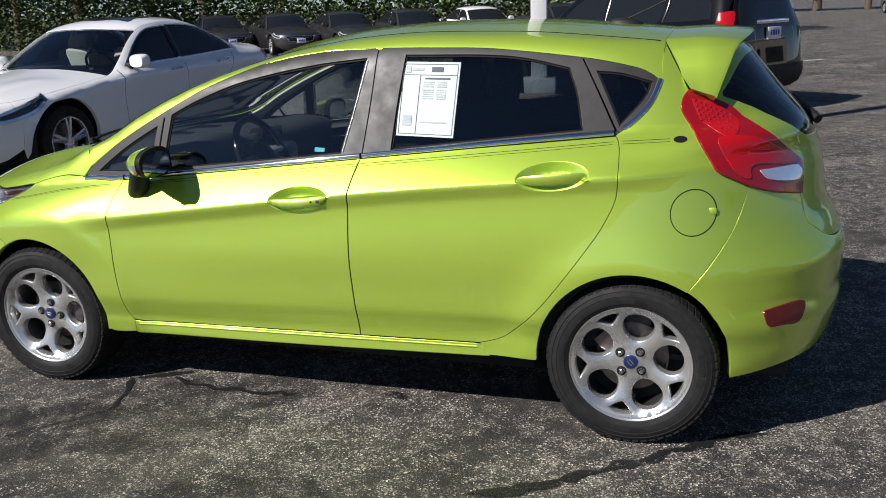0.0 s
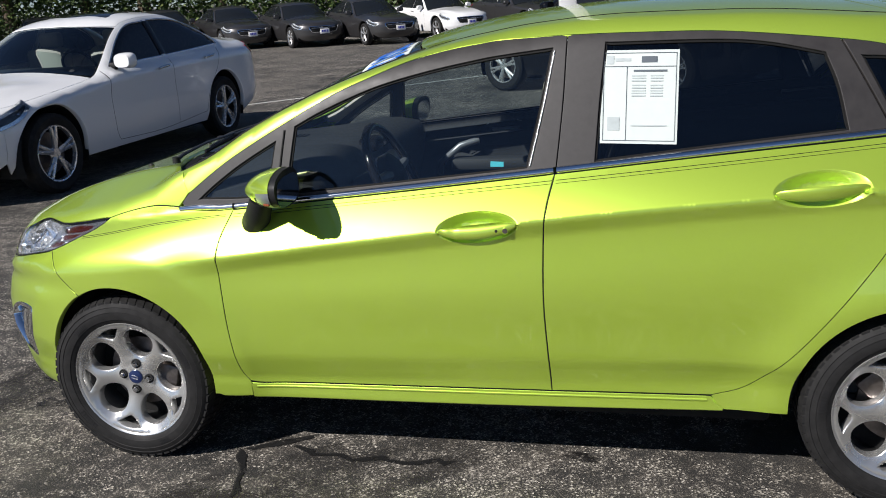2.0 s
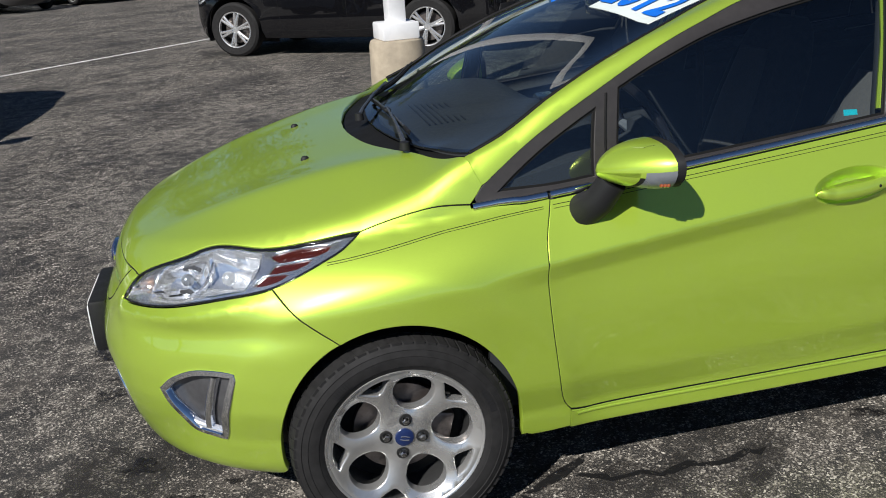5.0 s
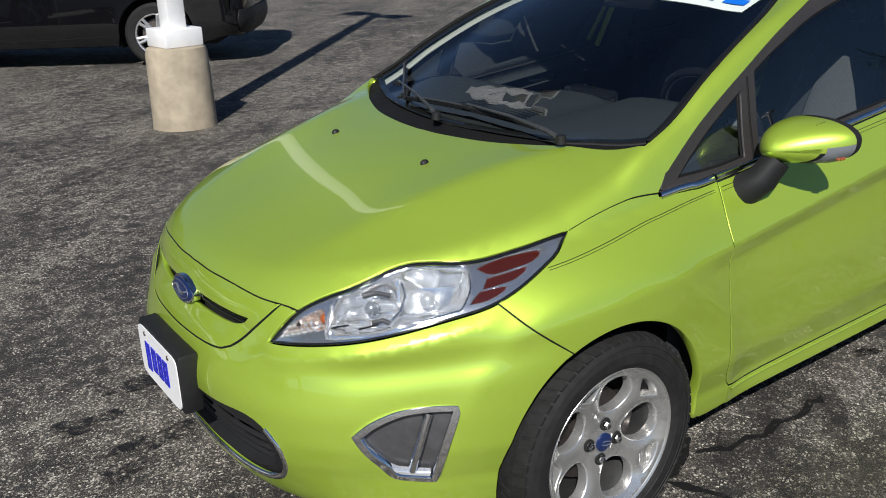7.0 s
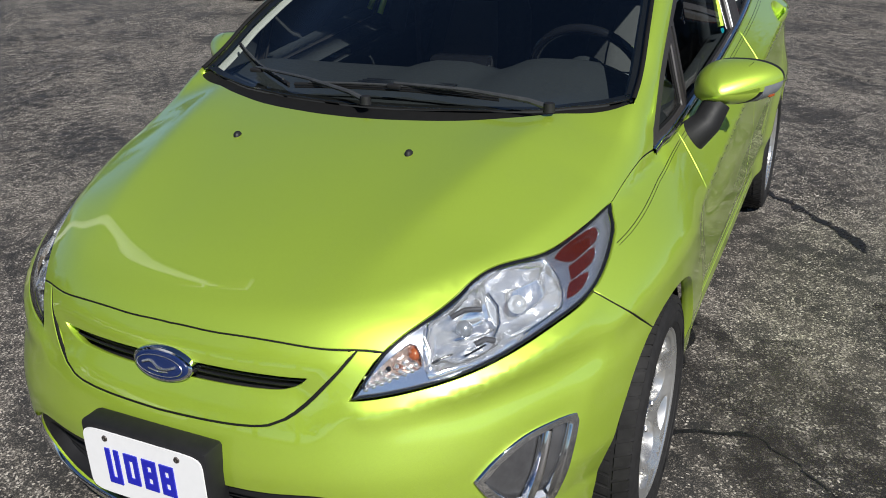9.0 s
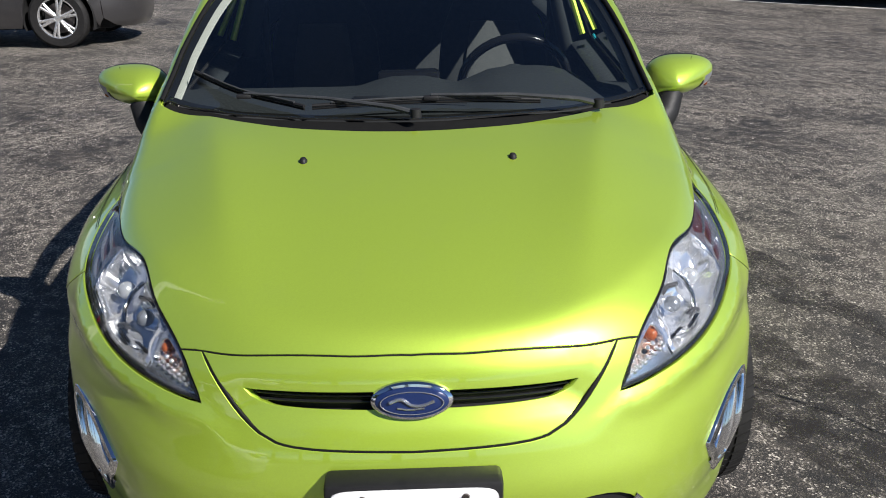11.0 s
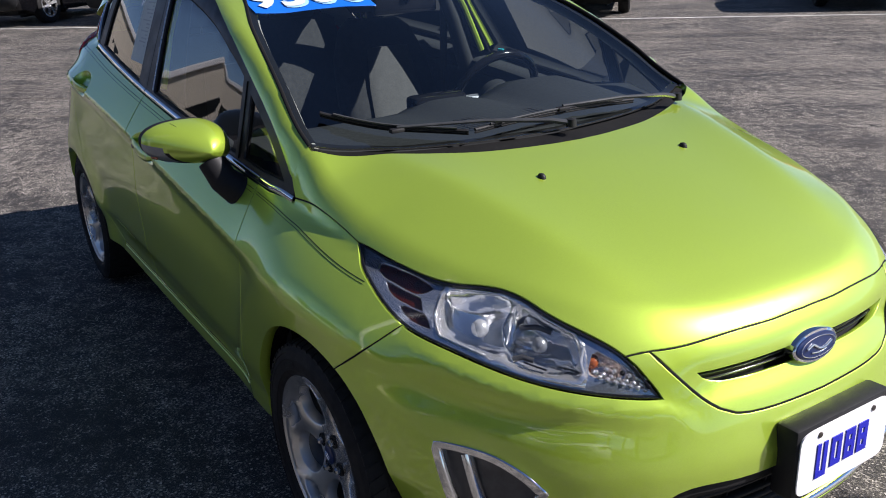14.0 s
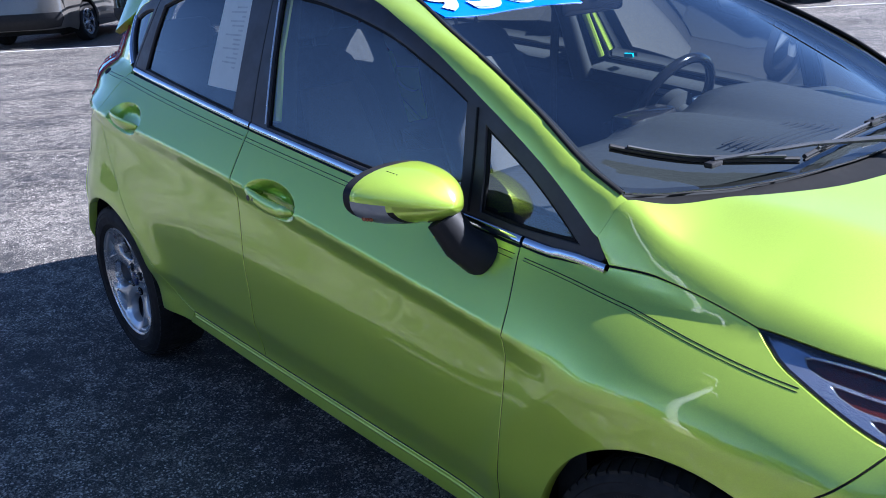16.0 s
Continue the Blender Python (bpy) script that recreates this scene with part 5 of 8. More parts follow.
decal(-0.150, -0.490, (0.770, 0.810), (0.945, 0.985), WHITE_PAPER, BANNER_BLUE, "2012", False)

# bright belt strips, pin stripes
for nm, a, b, pair in (("belt_strip", 0.232, 0.428, fenders), ("belt_strip", 0.436, 1.480, front_doors), ("belt_strip", 1.489, 2.404, rear_doors)):
    xs = np.linspace(a, b, 60)
    mid = np.stack([xs, np.interp(xs, CHROME_LOW[:, 0], CHROME_LOW[:, 1])], 1)
    mid = np.stack([mid[:, 0], mid[:, 1] + 0.009 * np.clip((mid[:, 0] - 0.20) / 0.1, 0.3, 1)], 1)
    both(nm, band(nm, mid, "side", 0.019, CHROME, 0.005), pair, "polished bright belt strip")
qc = QUARTER_CHROME[::-1] + np.array([-0.004, 0.004])
both("belt_strip", band("belt_strip", qc[2:], "side", 0.019, CHROME, 0.005), quarters, "polished bright strip")
for dz, w in ((0.0, 0.0030), (-0.008, 0.0022)):
    for a, b, pair in ((-0.150, 0.41, fenders), (0.436, 1.478, front_doors), (1.489, 2.405, rear_doors), (2.436, 2.592, quarters)):
        xs = np.linspace(a, b, 14)
        zs = np.interp(xs, [-0.16, -0.09, 0.0, 0.14, 0.30, 0.43, 0.50, 1.48, 2.415, 2.59], [0.795, 0.806, 0.822, 0.848, 0.868, 0.880, 0.886, 0.982, 1.069, 1.078]) + dz * (0.55 if b < 0.42 else 1)
        both("pin_stripe", band("pin_stripe", np.stack([xs, zs], 1), "side", w, RUBBER_GAP_BLACK, 0.0008, seg=3), pair)
for x, z, w, hh, mat, lift in ((2.626, 1.076, 0.022, 0.0095, RUBBER_GAP_BLACK, -0.001),):
    t = np.linspace(0, 2 * np.pi, 28, endpoint=False)
    both("side_badge", shell("side_badge", np.stack([x + w * np.cos(t), z + hh * np.sin(t)], 1), "side", mat, gap=0, h=0.01, depth=0.002, roll=0, sink=lift), quarters)

a = np.linspace(0, 2 * np.pi, 61)
both("fuel_door_joint", band("fuel_door_joint", np.stack([2.680 + 0.0735 * np.cos(a), 0.847 + 0.0755 * np.sin(a)], 1), "side", 0.0035, RUBBER_GAP_BLACK, 0.0008), car)

# near-flush black strips standing in for the shade inside the shut lines
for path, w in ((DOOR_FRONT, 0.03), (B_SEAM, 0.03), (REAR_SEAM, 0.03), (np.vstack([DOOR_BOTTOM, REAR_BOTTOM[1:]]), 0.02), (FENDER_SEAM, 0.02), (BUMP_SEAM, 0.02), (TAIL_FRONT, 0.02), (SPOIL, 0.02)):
    both("door_seal", band("door_seal", path, "side", w * 0.4, RUBBER_GAP_BLACK, 0.001, sink=0.0025), car)
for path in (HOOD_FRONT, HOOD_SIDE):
    both("hood_seal", band("hood_seal", path, "top", 0.012, RUBBER_GAP_BLACK, 0.001, sink=0.0025), car)
both("panel_seal", band("panel_seal", PANEL_SIDE, "nose", 0.009, RUBBER_GAP_BLACK, 0.001, sink=0.0025), car)

# window papers
def paper(corners, pair_i, lines, way_sink=0.017):
    s = 1 if pair_i == 0 else -1
    c = np.array(corners, float)
    poly = chain(*[spline([c[i], c[(i + 1) % 4]], 0.03) for i in range(4)])
    me = shell("paper", poly, "side", WHITE_PAPER, gap=0, h=0.05, depth=0.001, roll=0, sink=way_sink)
    ob = hang("window_sticker", me if s > 0 else flipped(me), car, "white printed sheet taped to the rear side window")
    for u0, v0, u1, v1, mat in lines:
        def at(u, v):
            return c[0] * (1 - u) * (1 - v) + c[1] * u * (1 - v) + c[2] * u * v + c[3] * (1 - u) * v
        q = np.array([at(u0, v0), at(u1, v0), at(u1, v1), at(u0, v1)])
        me = shell("print", chain(*[spline([q[i], q[(i + 1) % 4]], 0.04) for i in range(4)]), "side", mat, gap=0, h=0.08, depth=0.0005, roll=0, sink=way_sink - 0.0015)
        hang("printed_line", me if s > 0 else flipped(me), ob)


sheet_lines = [(0.03, 0.03, 0.97, 0.036, INK), (0.03, 0.175, 0.97, 0.181, INK), (0.03, 0.965, 0.97, 0.971, INK), (0.03, 0.03, 0.038, 0.97, INK), (0.962, 0.03, 0.97, 0.97, INK), (0.33, 0.18, 0.338, 0.968, INK),
               (0.52, 0.07, 0.72, 0.135, INK), (0.07, 0.06, 0.16, 0.15, PALE_INK), (0.18, 0.09, 0.38, 0.12, PALE_INK), (0.42, 0.215, 0.85, 0.235, INK), (0.40, 0.93 - 0.13, 0.86, 0.815, PALE_INK),
               (0.09, 0.72, 0.25, 0.86, PALE_INK)]
for k in range(8):
    v = 0.27 + 0.028 * k + (0.02 if k > 2 else 0)
    sheet_lines += [(0.40, v, 0.58, v + 0.012, PALE_INK), (0.64, v, 0.80, v + 0.012, PALE_INK)]
paper([(1.617, 1.343), (1.841, 1.337), (1.833, 1.076), (1.614, 1.084)], 1, sheet_lines, 0.0085)
plain_lines = [(0.25, 0.10 + 0.05 * k, 0.25 + 0.5 * (0.6 + 0.4 * math.sin(k * 2.3)), 0.118 + 0.05 * k, PALE_INK) for k in range(14)]
paper([(1.60, 1.345), (1.80, 1.342), (1.798, 1.094), (1.602, 1.090)], 0, plain_lines, 0.0085)
t3 = np.array([(1.286, 1.038), (1.327, 1.036), (1.327, 1.022), (1.286, 1.022)])
hang("window_sticker", flipped(shell("sticker", chain(*[spline([t3[i], t3[(i + 1) % 4]], 0.02) for i in range(4)]), "side", TEAL, gap=0, h=0.02, depth=0.001, roll=0, sink=0.014)), front_doors[1], "small teal window sticker")


# ---------------------------------------------------------------- wheels
def polar(r, a):
    return np.array([r * math.cos(a), r * math.sin(a)])


def plate(poly, holes, height, mat, name, h=0.014, wall=0.03, edge=0.004):
    """A dished plate with rounded openings, drawn in (x, z) and facing -y."""
    v, f, loops = fill(poly, holes, h)
    y = height(v)
    verts = [(p[0], yy, p[1]) for p, yy in zip(v, y)]
    faces = [tuple(t) for t in f]
    for li, lp in enumerate(loops):
        c = v[lp]
        e = np.roll(c, -1, 0) - np.roll(c, 1, 0)
        o = np.stack([e[:, 1], -e[:, 0]], 1)
        o /= np.linalg.norm(o, axis=1, keepdims=True) + 1e-12
        o *= np.sign(area(c)) * (-1 if li else 1)
        rows = [lp]
        for out, down in ((edge * 0.7, edge * 0.3), (edge, edge), (edge * 1.6, wall)):
            k = len(verts)
            verts += [(c[i, 0] + o[i, 0] * out, y[lp[i]] + down, c[i, 1] + o[i, 1] * out) for i in range(len(lp))]
            rows.append(list(range(k, k + len(lp))))
        for a, b in zip(rows, rows[1:]):
            for i in range(len(lp)):
                j = (i + 1) % len(lp)
                faces.append((a[i], a[j], b[j], b[i]))
    bm = bmesh.new()
    vs = [bm.verts.new(p) for p in verts]
    for q in faces:
        try:
            bm.faces.new([vs[i] for i in q])
        except ValueError:
            pass
    bmesh.ops.recalc_face_normals(bm, faces=bm.faces)
    if sum(q.normal.y * q.calc_area() for q in bm.faces) > 0:
        bmesh.ops.reverse_faces(bm, faces=bm.faces)
    me = bpy.data.meshes.new(name)
    bm.to_mesh(me)
    bm.free()
    me.materials.append(mat)
    me.polygons.foreach_set("use_smooth", [True] * len(me.polygons))
    me.set_sharp_from_angle(angle=radians(50))
    return me


def dish(v):
    r = np.hypot(v[:, 0], v[:, 1])
    a = np.arctan2(v[:, 1], v[:, 0])
    spoke = 0.5 + 0.5 * np.cos(5 * (a - math.pi / 2) + math.pi)
    return -0.006 * np.clip(1 - (r / 0.045) ** 4, 0, 1) + 0.022 - 0.038 * (r / 0.2) ** 2 + 0.003 * np.clip((r - 0.068) / 0.006, 0, 1) + 0.022 * (1 - spoke) * np.clip((r - 0.05) / 0.08, 0, 1) * np.clip((0.2 - r) / 0.03, 0, 1)


def hatch_wheel():
    """The alloy wheel: five forked spokes, big round openings, slits at the rim. Faces -y, hub at the origin."""
    holes = []
    for k in range(5):
        a0 = math.pi / 2 + 2 * math.pi * k / 5
        ring = []
        for t in np.linspace(0, 2 * np.pi, 30, endpoint=False):
            rr, tt = 0.131 + 0.058 * math.sin(t), (0.059 + 0.008 * math.sin(t)) * math.cos(t)
            ring.append(polar(rr, a0) + tt * polar(1, a0 + math.pi / 2))
        holes.append(np.array(ring))
        a1 = a0 + math.pi / 5
        slit = []
        for u, rr in ((-0.050, 0.1925), (-0.025, 0.197), (0.0, 0.198), (0.025, 0.197), (0.050, 0.1925), (0.036, 0.178), (0.015, 0.158), (0.0, 0.150), (-0.015, 0.158), (-0.036, 0.178)):
            b = u / rr
            slit.append(polar(rr, a1 + b))
        holes.append(chain(spline(np.vstack([slit, slit[:1]]), 0.008)))
    t = np.linspace(0, 2 * np.pi, 96, endpoint=False)
    disc = np.stack([0.206 * np.cos(t), 0.206 * np.sin(t)], 1)
    barrel = lathe([(0.206, 0.004), (0.198, 0.02), (0.186, 0.05), (0.182, 0.12), (0.19, 0.17)], 72)
    wheel = part("wheel", barrel, plain("dull barrel alloy", (0.16, 0.16, 0.16), 0.4, 0.9), None, "silver five-spoke alloy wheel with black tyre")
    hang("rim_face", plate(disc, [h[::-1] for h in holes], dish, ALLOY, "rim_face", h=0.011), wheel)
    part("rim_lip", lathe([(0.204, -0.012), (0.208, -0.018), (0.213, -0.020), (0.217, -0.014), (0.214, 0.002), (0.204, 0.008)], 96), ALLOY, wheel)
    part("centre_cap", lathe([(0.0005, 0.0075), (0.018, 0.008), (0.025, 0.011), (0.026, 0.024)], 32), BLUE_OVAL, wheel, "blue centre cap")
    for z in (-0.004, 0.004):
        part("cap_print", tube([(-0.012, 0.007, z), (0, 0.0068, z * 1.4), (0.012, 0.007, z)], 0.0016, 6), SILVER_INLAY, wheel)
    for k in range(4):
        x, z = polar(0.049, math.radians(6 + 90 * k))
        bm = lathe([(0.0005, -0.010), (0.007, -0.0095), (0.009, -0.006), (0.0095, 0.006)], 6)
        bmesh.ops.translate(bm, verts=bm.verts, vec=(x, 0.012, z))
        part("lug_nut", bm, NUT, wheel, angle=25)
        # flat black ring stands in for the shaded recess round the nut
        bm = lathe([(0.0175, 0.010), (0.017, 0.0055), (0.011, 0.006)], 18)
        bmesh.ops.translate(bm, verts=bm.verts, vec=(x, 0.010, z))
        part("nut_seat", bm, DARK, wheel)
    part("brake_disc", lathe([(0.05, 0.085), (0.055, 0.07), (0.07, 0.075), (0.128, 0.075), (0.128, 0.095), (0.05, 0.095)], 48), STEEL, wheel, "rusty steel brake disc")
    part("caliper", block((0.07, 0.05, -0.06), (0.14, 0.12, 0.06), 0.012), STEEL, wheel)
    part("wheel_back", lathe([(0.0005, 0.10), (0.185, 0.11)], 40), DARK, wheel)
    prof = [(0.204, 0.165), (0.215, 0.172), (0.245, 0.178), (0.275, 0.170), (0.293, 0.155), (0.2985, 0.13), (0.2995, 0.07), (0.2985, 0.010), (0.293, -0.014), (0.286, -0.021), (0.275, -0.0275), (0.2735, -0.0255),
            (0.258, -0.031), (0.2565, -0.0295), (0.245, -0.031), (0.230, -0.0285), (0.2285, -0.0265), (0.220, -0.023), (0.214, -0.018), (0.208, -0.012), (0.204, 0.0)]
    tyre = part("tyre", lathe(prof, 120), RUBBER, wheel, "black radial tyre", angle=25)
    bm = bmesh.new()
    for k in range(60):
        a = 2 * math.pi * k / 60
        for y0, y1, tw in ((-0.0205, 0.014, 0.16), (0.022, 0.062, -0.1), (0.078, 0.118, 0.1), (0.126, 0.160, -0.16)):
            vs = []
            for r in (0.285, 0.3015):
                for yy, sa in ((y0, 0.0), (y1, tw * 0.25)):
                    rr = r - (0.008 if yy < -0.01 and r > 0.3 else 0)
                    for da in (0.014, 0.090):
                        vs.append(bm.verts.new((rr * math.cos(a + da + sa), yy, rr * math.sin(a + da + sa))))
            for q in ((0, 1, 3, 2), (4, 6, 7, 5), (0, 2, 6, 4), (1, 5, 7, 3), (0, 4, 5, 1), (2, 3, 7, 6)):
                bm.faces.new([vs[i] for i in q])
    part("tread", bm, RUBBER, wheel, smooth=False)
    for a, w in ((0.5, 0.30), (2.4, 0.22), (3.9, 0.34), (5.3, 0.18)):
        bm = bmesh.new()
        n = 7
        for k in range(n):
            b = a + w * k / n
            vs = [bm.verts.new((r * math.cos(b + s), -0.0318, r * math.sin(b + s))) for r, s in ((0.236, 0), (0.252, 0), (0.252, 0.6 * w / n), (0.236, 0.6 * w / n))]
            bm.faces.new(vs)
        tagged(part("sidewall_mark", bm, BLACK_PLASTIC, wheel, smooth=False), kind="stuff")
    return wheel


WHEEL = hatch_wheel()
WHEEL.parent = car
WHEEL.matrix_basis = pose(0, -0.803, 0.2995, 0, 14, 0)
# the barrel of the far wheels faces the other way
for x, y, spin, turn in ((2.489, -0.803, 226, 0), (0, 0.803, 30, 180), (2.489, 0.803, -22, 180)):
    w = copy_thing(WHEEL, pose(x, y, 0.2995, 0, 0, turn) @ pose(0, 0, 0, 0, spin, 0))
    w.parent = car

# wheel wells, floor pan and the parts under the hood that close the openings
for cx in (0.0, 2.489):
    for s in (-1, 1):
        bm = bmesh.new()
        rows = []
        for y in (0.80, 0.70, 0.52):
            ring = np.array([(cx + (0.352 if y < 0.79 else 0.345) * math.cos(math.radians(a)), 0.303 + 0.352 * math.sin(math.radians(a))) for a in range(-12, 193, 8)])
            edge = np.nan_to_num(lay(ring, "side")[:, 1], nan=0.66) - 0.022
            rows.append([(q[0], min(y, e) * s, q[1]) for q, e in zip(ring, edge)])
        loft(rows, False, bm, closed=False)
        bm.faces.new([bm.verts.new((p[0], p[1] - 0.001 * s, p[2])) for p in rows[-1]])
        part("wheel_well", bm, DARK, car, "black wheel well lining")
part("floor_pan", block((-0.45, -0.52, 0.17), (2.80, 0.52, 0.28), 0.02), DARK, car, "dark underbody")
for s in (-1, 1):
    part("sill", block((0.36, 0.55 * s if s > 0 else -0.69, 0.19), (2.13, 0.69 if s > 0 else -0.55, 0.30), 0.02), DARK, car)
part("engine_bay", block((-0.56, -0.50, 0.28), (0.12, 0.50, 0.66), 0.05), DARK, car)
part("splash_guard", block((-0.62, -0.34, 0.180), (-0.52, 0.34, 0.245), 0.02), BLACK_PLASTIC, car)

# ---------------------------------------------------------------- door mirrors
def mirror(door, s):
    """A door mirror: lime cap, clear signal strip, black shell, foot and glass; s is the side."""
    n, steps = 48, 16

    def ring(u, grow=1.0):
        r = (1 - max(0.0, 1 - u) ** 2.1) ** 0.62 * grow
        out = []
        for k in range(n + 1):
            a = 2 * math.pi * k / n
            c, q = math.cos(a), math.sin(a)
            y = 0.832 + 0.026 * u + 0.113 * r * math.copysign(abs(c) ** 0.80, c)
            lift = 0.064 if q > 0 else 0.054
            z = 0.976 + 0.010 * u + r * (lift * math.copysign(abs(q) ** 0.84, q) * (1 - 0.22 * c * (q > 0))) + 0.012 * c * r
            x = 0.522 + 0.142 * u + max(0.0, 1 - u) * 0.42 * max(0.0, y - 0.82) + 0.05 * (y - 0.85) * u
            out.append((x, y * s, z))
        return out

    def skinned(us, k0, k1, grow=1.0, close=False):
        bm = bmesh.new()
        rows = [[bm.verts.new(p) for p in ring(u, grow)[k0:k1 + 1]] for u in us]
        for a, b in zip(rows, rows[1:]):
            for i in range(len(a) - 1):
                bm.faces.new((a[i], b[i], b[i + 1], a[i + 1]) if s > 0 else (a[i + 1], b[i + 1], b[i], a[i]))
        if close:
            bm.faces.new(rows[-1][:-1] if s > 0 else rows[-1][:-1][::-1])
        bmesh.ops.remove_doubles(bm, verts=bm.verts, dist=1e-5)
        bmesh.ops.recalc_face_normals(bm, faces=bm.faces)
        return bm
    us = [(i / steps) ** 1.6 for i in range(steps + 1)]
    body = part("door_mirror", skinned([*us[3:], 1.13], 0, n, 0.972, True), BLACK_PLASTIC, door, "black-footed door mirror with lime green cap")
    lo = int(n * 0.055)
    part("mirror_cap", skinned(us[:-1] + [0.97], 0, n // 2 + lo + 1, 1.0), LIME, body, "lime green cap")
    part("mirror_cap_edge", skinned(us[:13], n - 2, n, 1.0), LIME, body)
    part("mirror_cap_nose", skinned(us[:9], n // 2, n, 1.0), LIME, body)
    part("turn_signal", skinned([u for u in us if u > 0.36][:-1] + [0.97], int(n * 0.84), n, 1.004), LAMP_GREY, body, "clear turn signal strip")
    for k in range(3):
        p = Vector(ring(0.72 + 0.07 * k, 1.006)[int(n * 0.905)])
        bm = bmesh.new()
        bmesh.ops.create_icosphere(bm, subdivisions=1, radius=0.006)
        bmesh.ops.translate(bm, verts=bm.verts, vec=p)
        part("signal_bulb", bm, AMBER, body)
    pane = [(0.6845 + (p[0] - 0.85) * 0.05, p[0], p[1]) for p in rounded(0.860, 0.985, 0.094, 0.046, 3.0, 32)]
    bm = bmesh.new()
    bm.faces.new([bm.verts.new((x, y * s, z)) for x, y, z in pane])
    part("mirror_glass", bm, CHROME, body, "mirror glass")
    part("mirror_foot", tube([(0.512, 0.720 * s, 0.850), (0.520, 0.762 * s, 0.858), (0.546, 0.795 * s, 0.893), (0.572, 0.815 * s, 0.945)], [0.042, 0.047, 0.040, 0.037], 20), BLACK_PLASTIC, body, "black foot")
    for k in range(4):
        p = Vector(ring(0.62 + 0.055 * k, 1.003)[int(n * 0.22)])
        part("vent_slit", tube([p, p + Vector((0.010, 0.002 * s, -0.0005))], 0.0013, 5), RUBBER_GAP_BLACK, body)


mirror(car, 1)
mirror(car, -1)

# ---------------------------------------------------------------- the cabin
cabin_poly = chain(spline([(0.25, 0.30), (2.55, 0.32)]), spline([(2.55, 0.32), (2.55, 1.06)]), spline([(2.55, 1.10), (1.484, 0.995), (0.432, 0.890), (0.25, 0.885)]), spline([(0.25, 0.885), (0.25, 0.30)]))
both("door_lining", shell("door_lining", cabin_poly, "side", DASH, gap=0, h=0.06, sink=0.085, depth=0.01, roll=0), car, "charcoal door lining")
both("belt_lining", shell("belt_lining", chain(spline([(0.27, 0.905), (0.432, 0.913), (0.95, 0.965), (1.484, 1.019), (2.40, 1.106), (2.55, 1.115)]), spline([(2.55, 1.085), (1.484, 0.985), (0.26, 0.87)])), "side", DASH, gap=0, h=0.04, sink=0.016, depth=0.075, roll=0), car)
for s, d in ((1, front_doors[0]), (-1, front_doors[1])):
    part("armrest", block((0.85, 0.66 * s if s > 0 else -0.74, 0.72), (1.40, 0.74 if s > 0 else -0.66, 0.78), 0.02), DASH, d)
    part("inner_handle", tube([(1.02, 0.735 * s, 0.90), (1.06, 0.70 * s, 0.905), (1.16, 0.70 * s, 0.91), (1.20, 0.735 * s, 0.905)], 0.010, 10), LAMP_GREY, d, "silver inner handle")
    bm = lathe([(0.001, 0.0), (0.075, 0.002), (0.08, 0.01)], 28, "y")
    for v in bm.verts:
        v.co = Vector((v.co.x * 1.35 + 1.11, (0.742 - v.co.y) * s, v.co.z * 0.55 + 0.905))
    part("handle_bowl", bm, LAMP_GREY, d)
    part("grab_strap", tube([(0.78, 0.73 * s, 0.70), (0.80, 0.675 * s, 0.76), (0.90, 0.665 * s, 0.84), (0.98, 0.70 * s, 0.86)], 0.016, 10), LAMP_GREY, d, "grey pull handle")
liner_half = np.vstack([spline([(0.97, 0), (1.0, 0.25), (1.08, 0.50)]), spline([(1.08, 0.545), (1.5, 0.555), (2.0, 0.555), (2.5, 0.54)]), [(2.5, 0)]])
hang("headliner", shell("headliner", double(liner_half, 1), "top", LINER, gap=0, h=0.07, sink=0.028, depth=0.01, roll=0), car, "pale grey headliner")
pil = chain(RAIL_IN[RAIL_IN[:, 0] < 1.10] + np.array([0, -0.040]), rail_out[(rail_out[:, 0] < 1.10) & (rail_out[:, 0] > 0.30)][::-1])
both("pillar_trim", shell("pillar_trim", pil, "top", LINER, gap=0, h=0.03, sink=0.026, depth=0.01, roll=0), car, "pale grey pillar trim")
both("quarter_trim", shell("quarter_trim", chain(spline([(2.30, 0.9), (2.30, 1.08)]), spline([(2.44, 1.10), (2.56, 1.26), (2.55, 1.36)]), spline([(2.62, 1.30), (2.72, 1.16), (2.72, 0.9)])), "side", LINER, gap=0, h=0.05, sink=0.035, depth=0.01, roll=0), car)
for s in (-1, 1):
    part("pillar_lining", tube([(1.47, 0.655 * s, 0.95), (1.49, 0.60 * s, 1.15), (1.52, 0.53 * s, 1.36)], [0.045, 0.035, 0.03], 10), DASH, car)
    part("seat_belt", tube([(1.53, 0.575 * s, 1.22), (1.55, 0.58 * s, 1.0), (1.56, 0.58 * s, 0.7)], 0.016, 6), CLOTH, car)

for s in (-1, 1):
    part("door_jamb", tube([(1.415, 0.690 * s, 1.02), (1.452, 0.632 * s, 1.2), (1.482, 0.560 * s, 1.355)], 0.013, 8), LIME, car, "lime green door frame edge")

# dashboard
rows = []
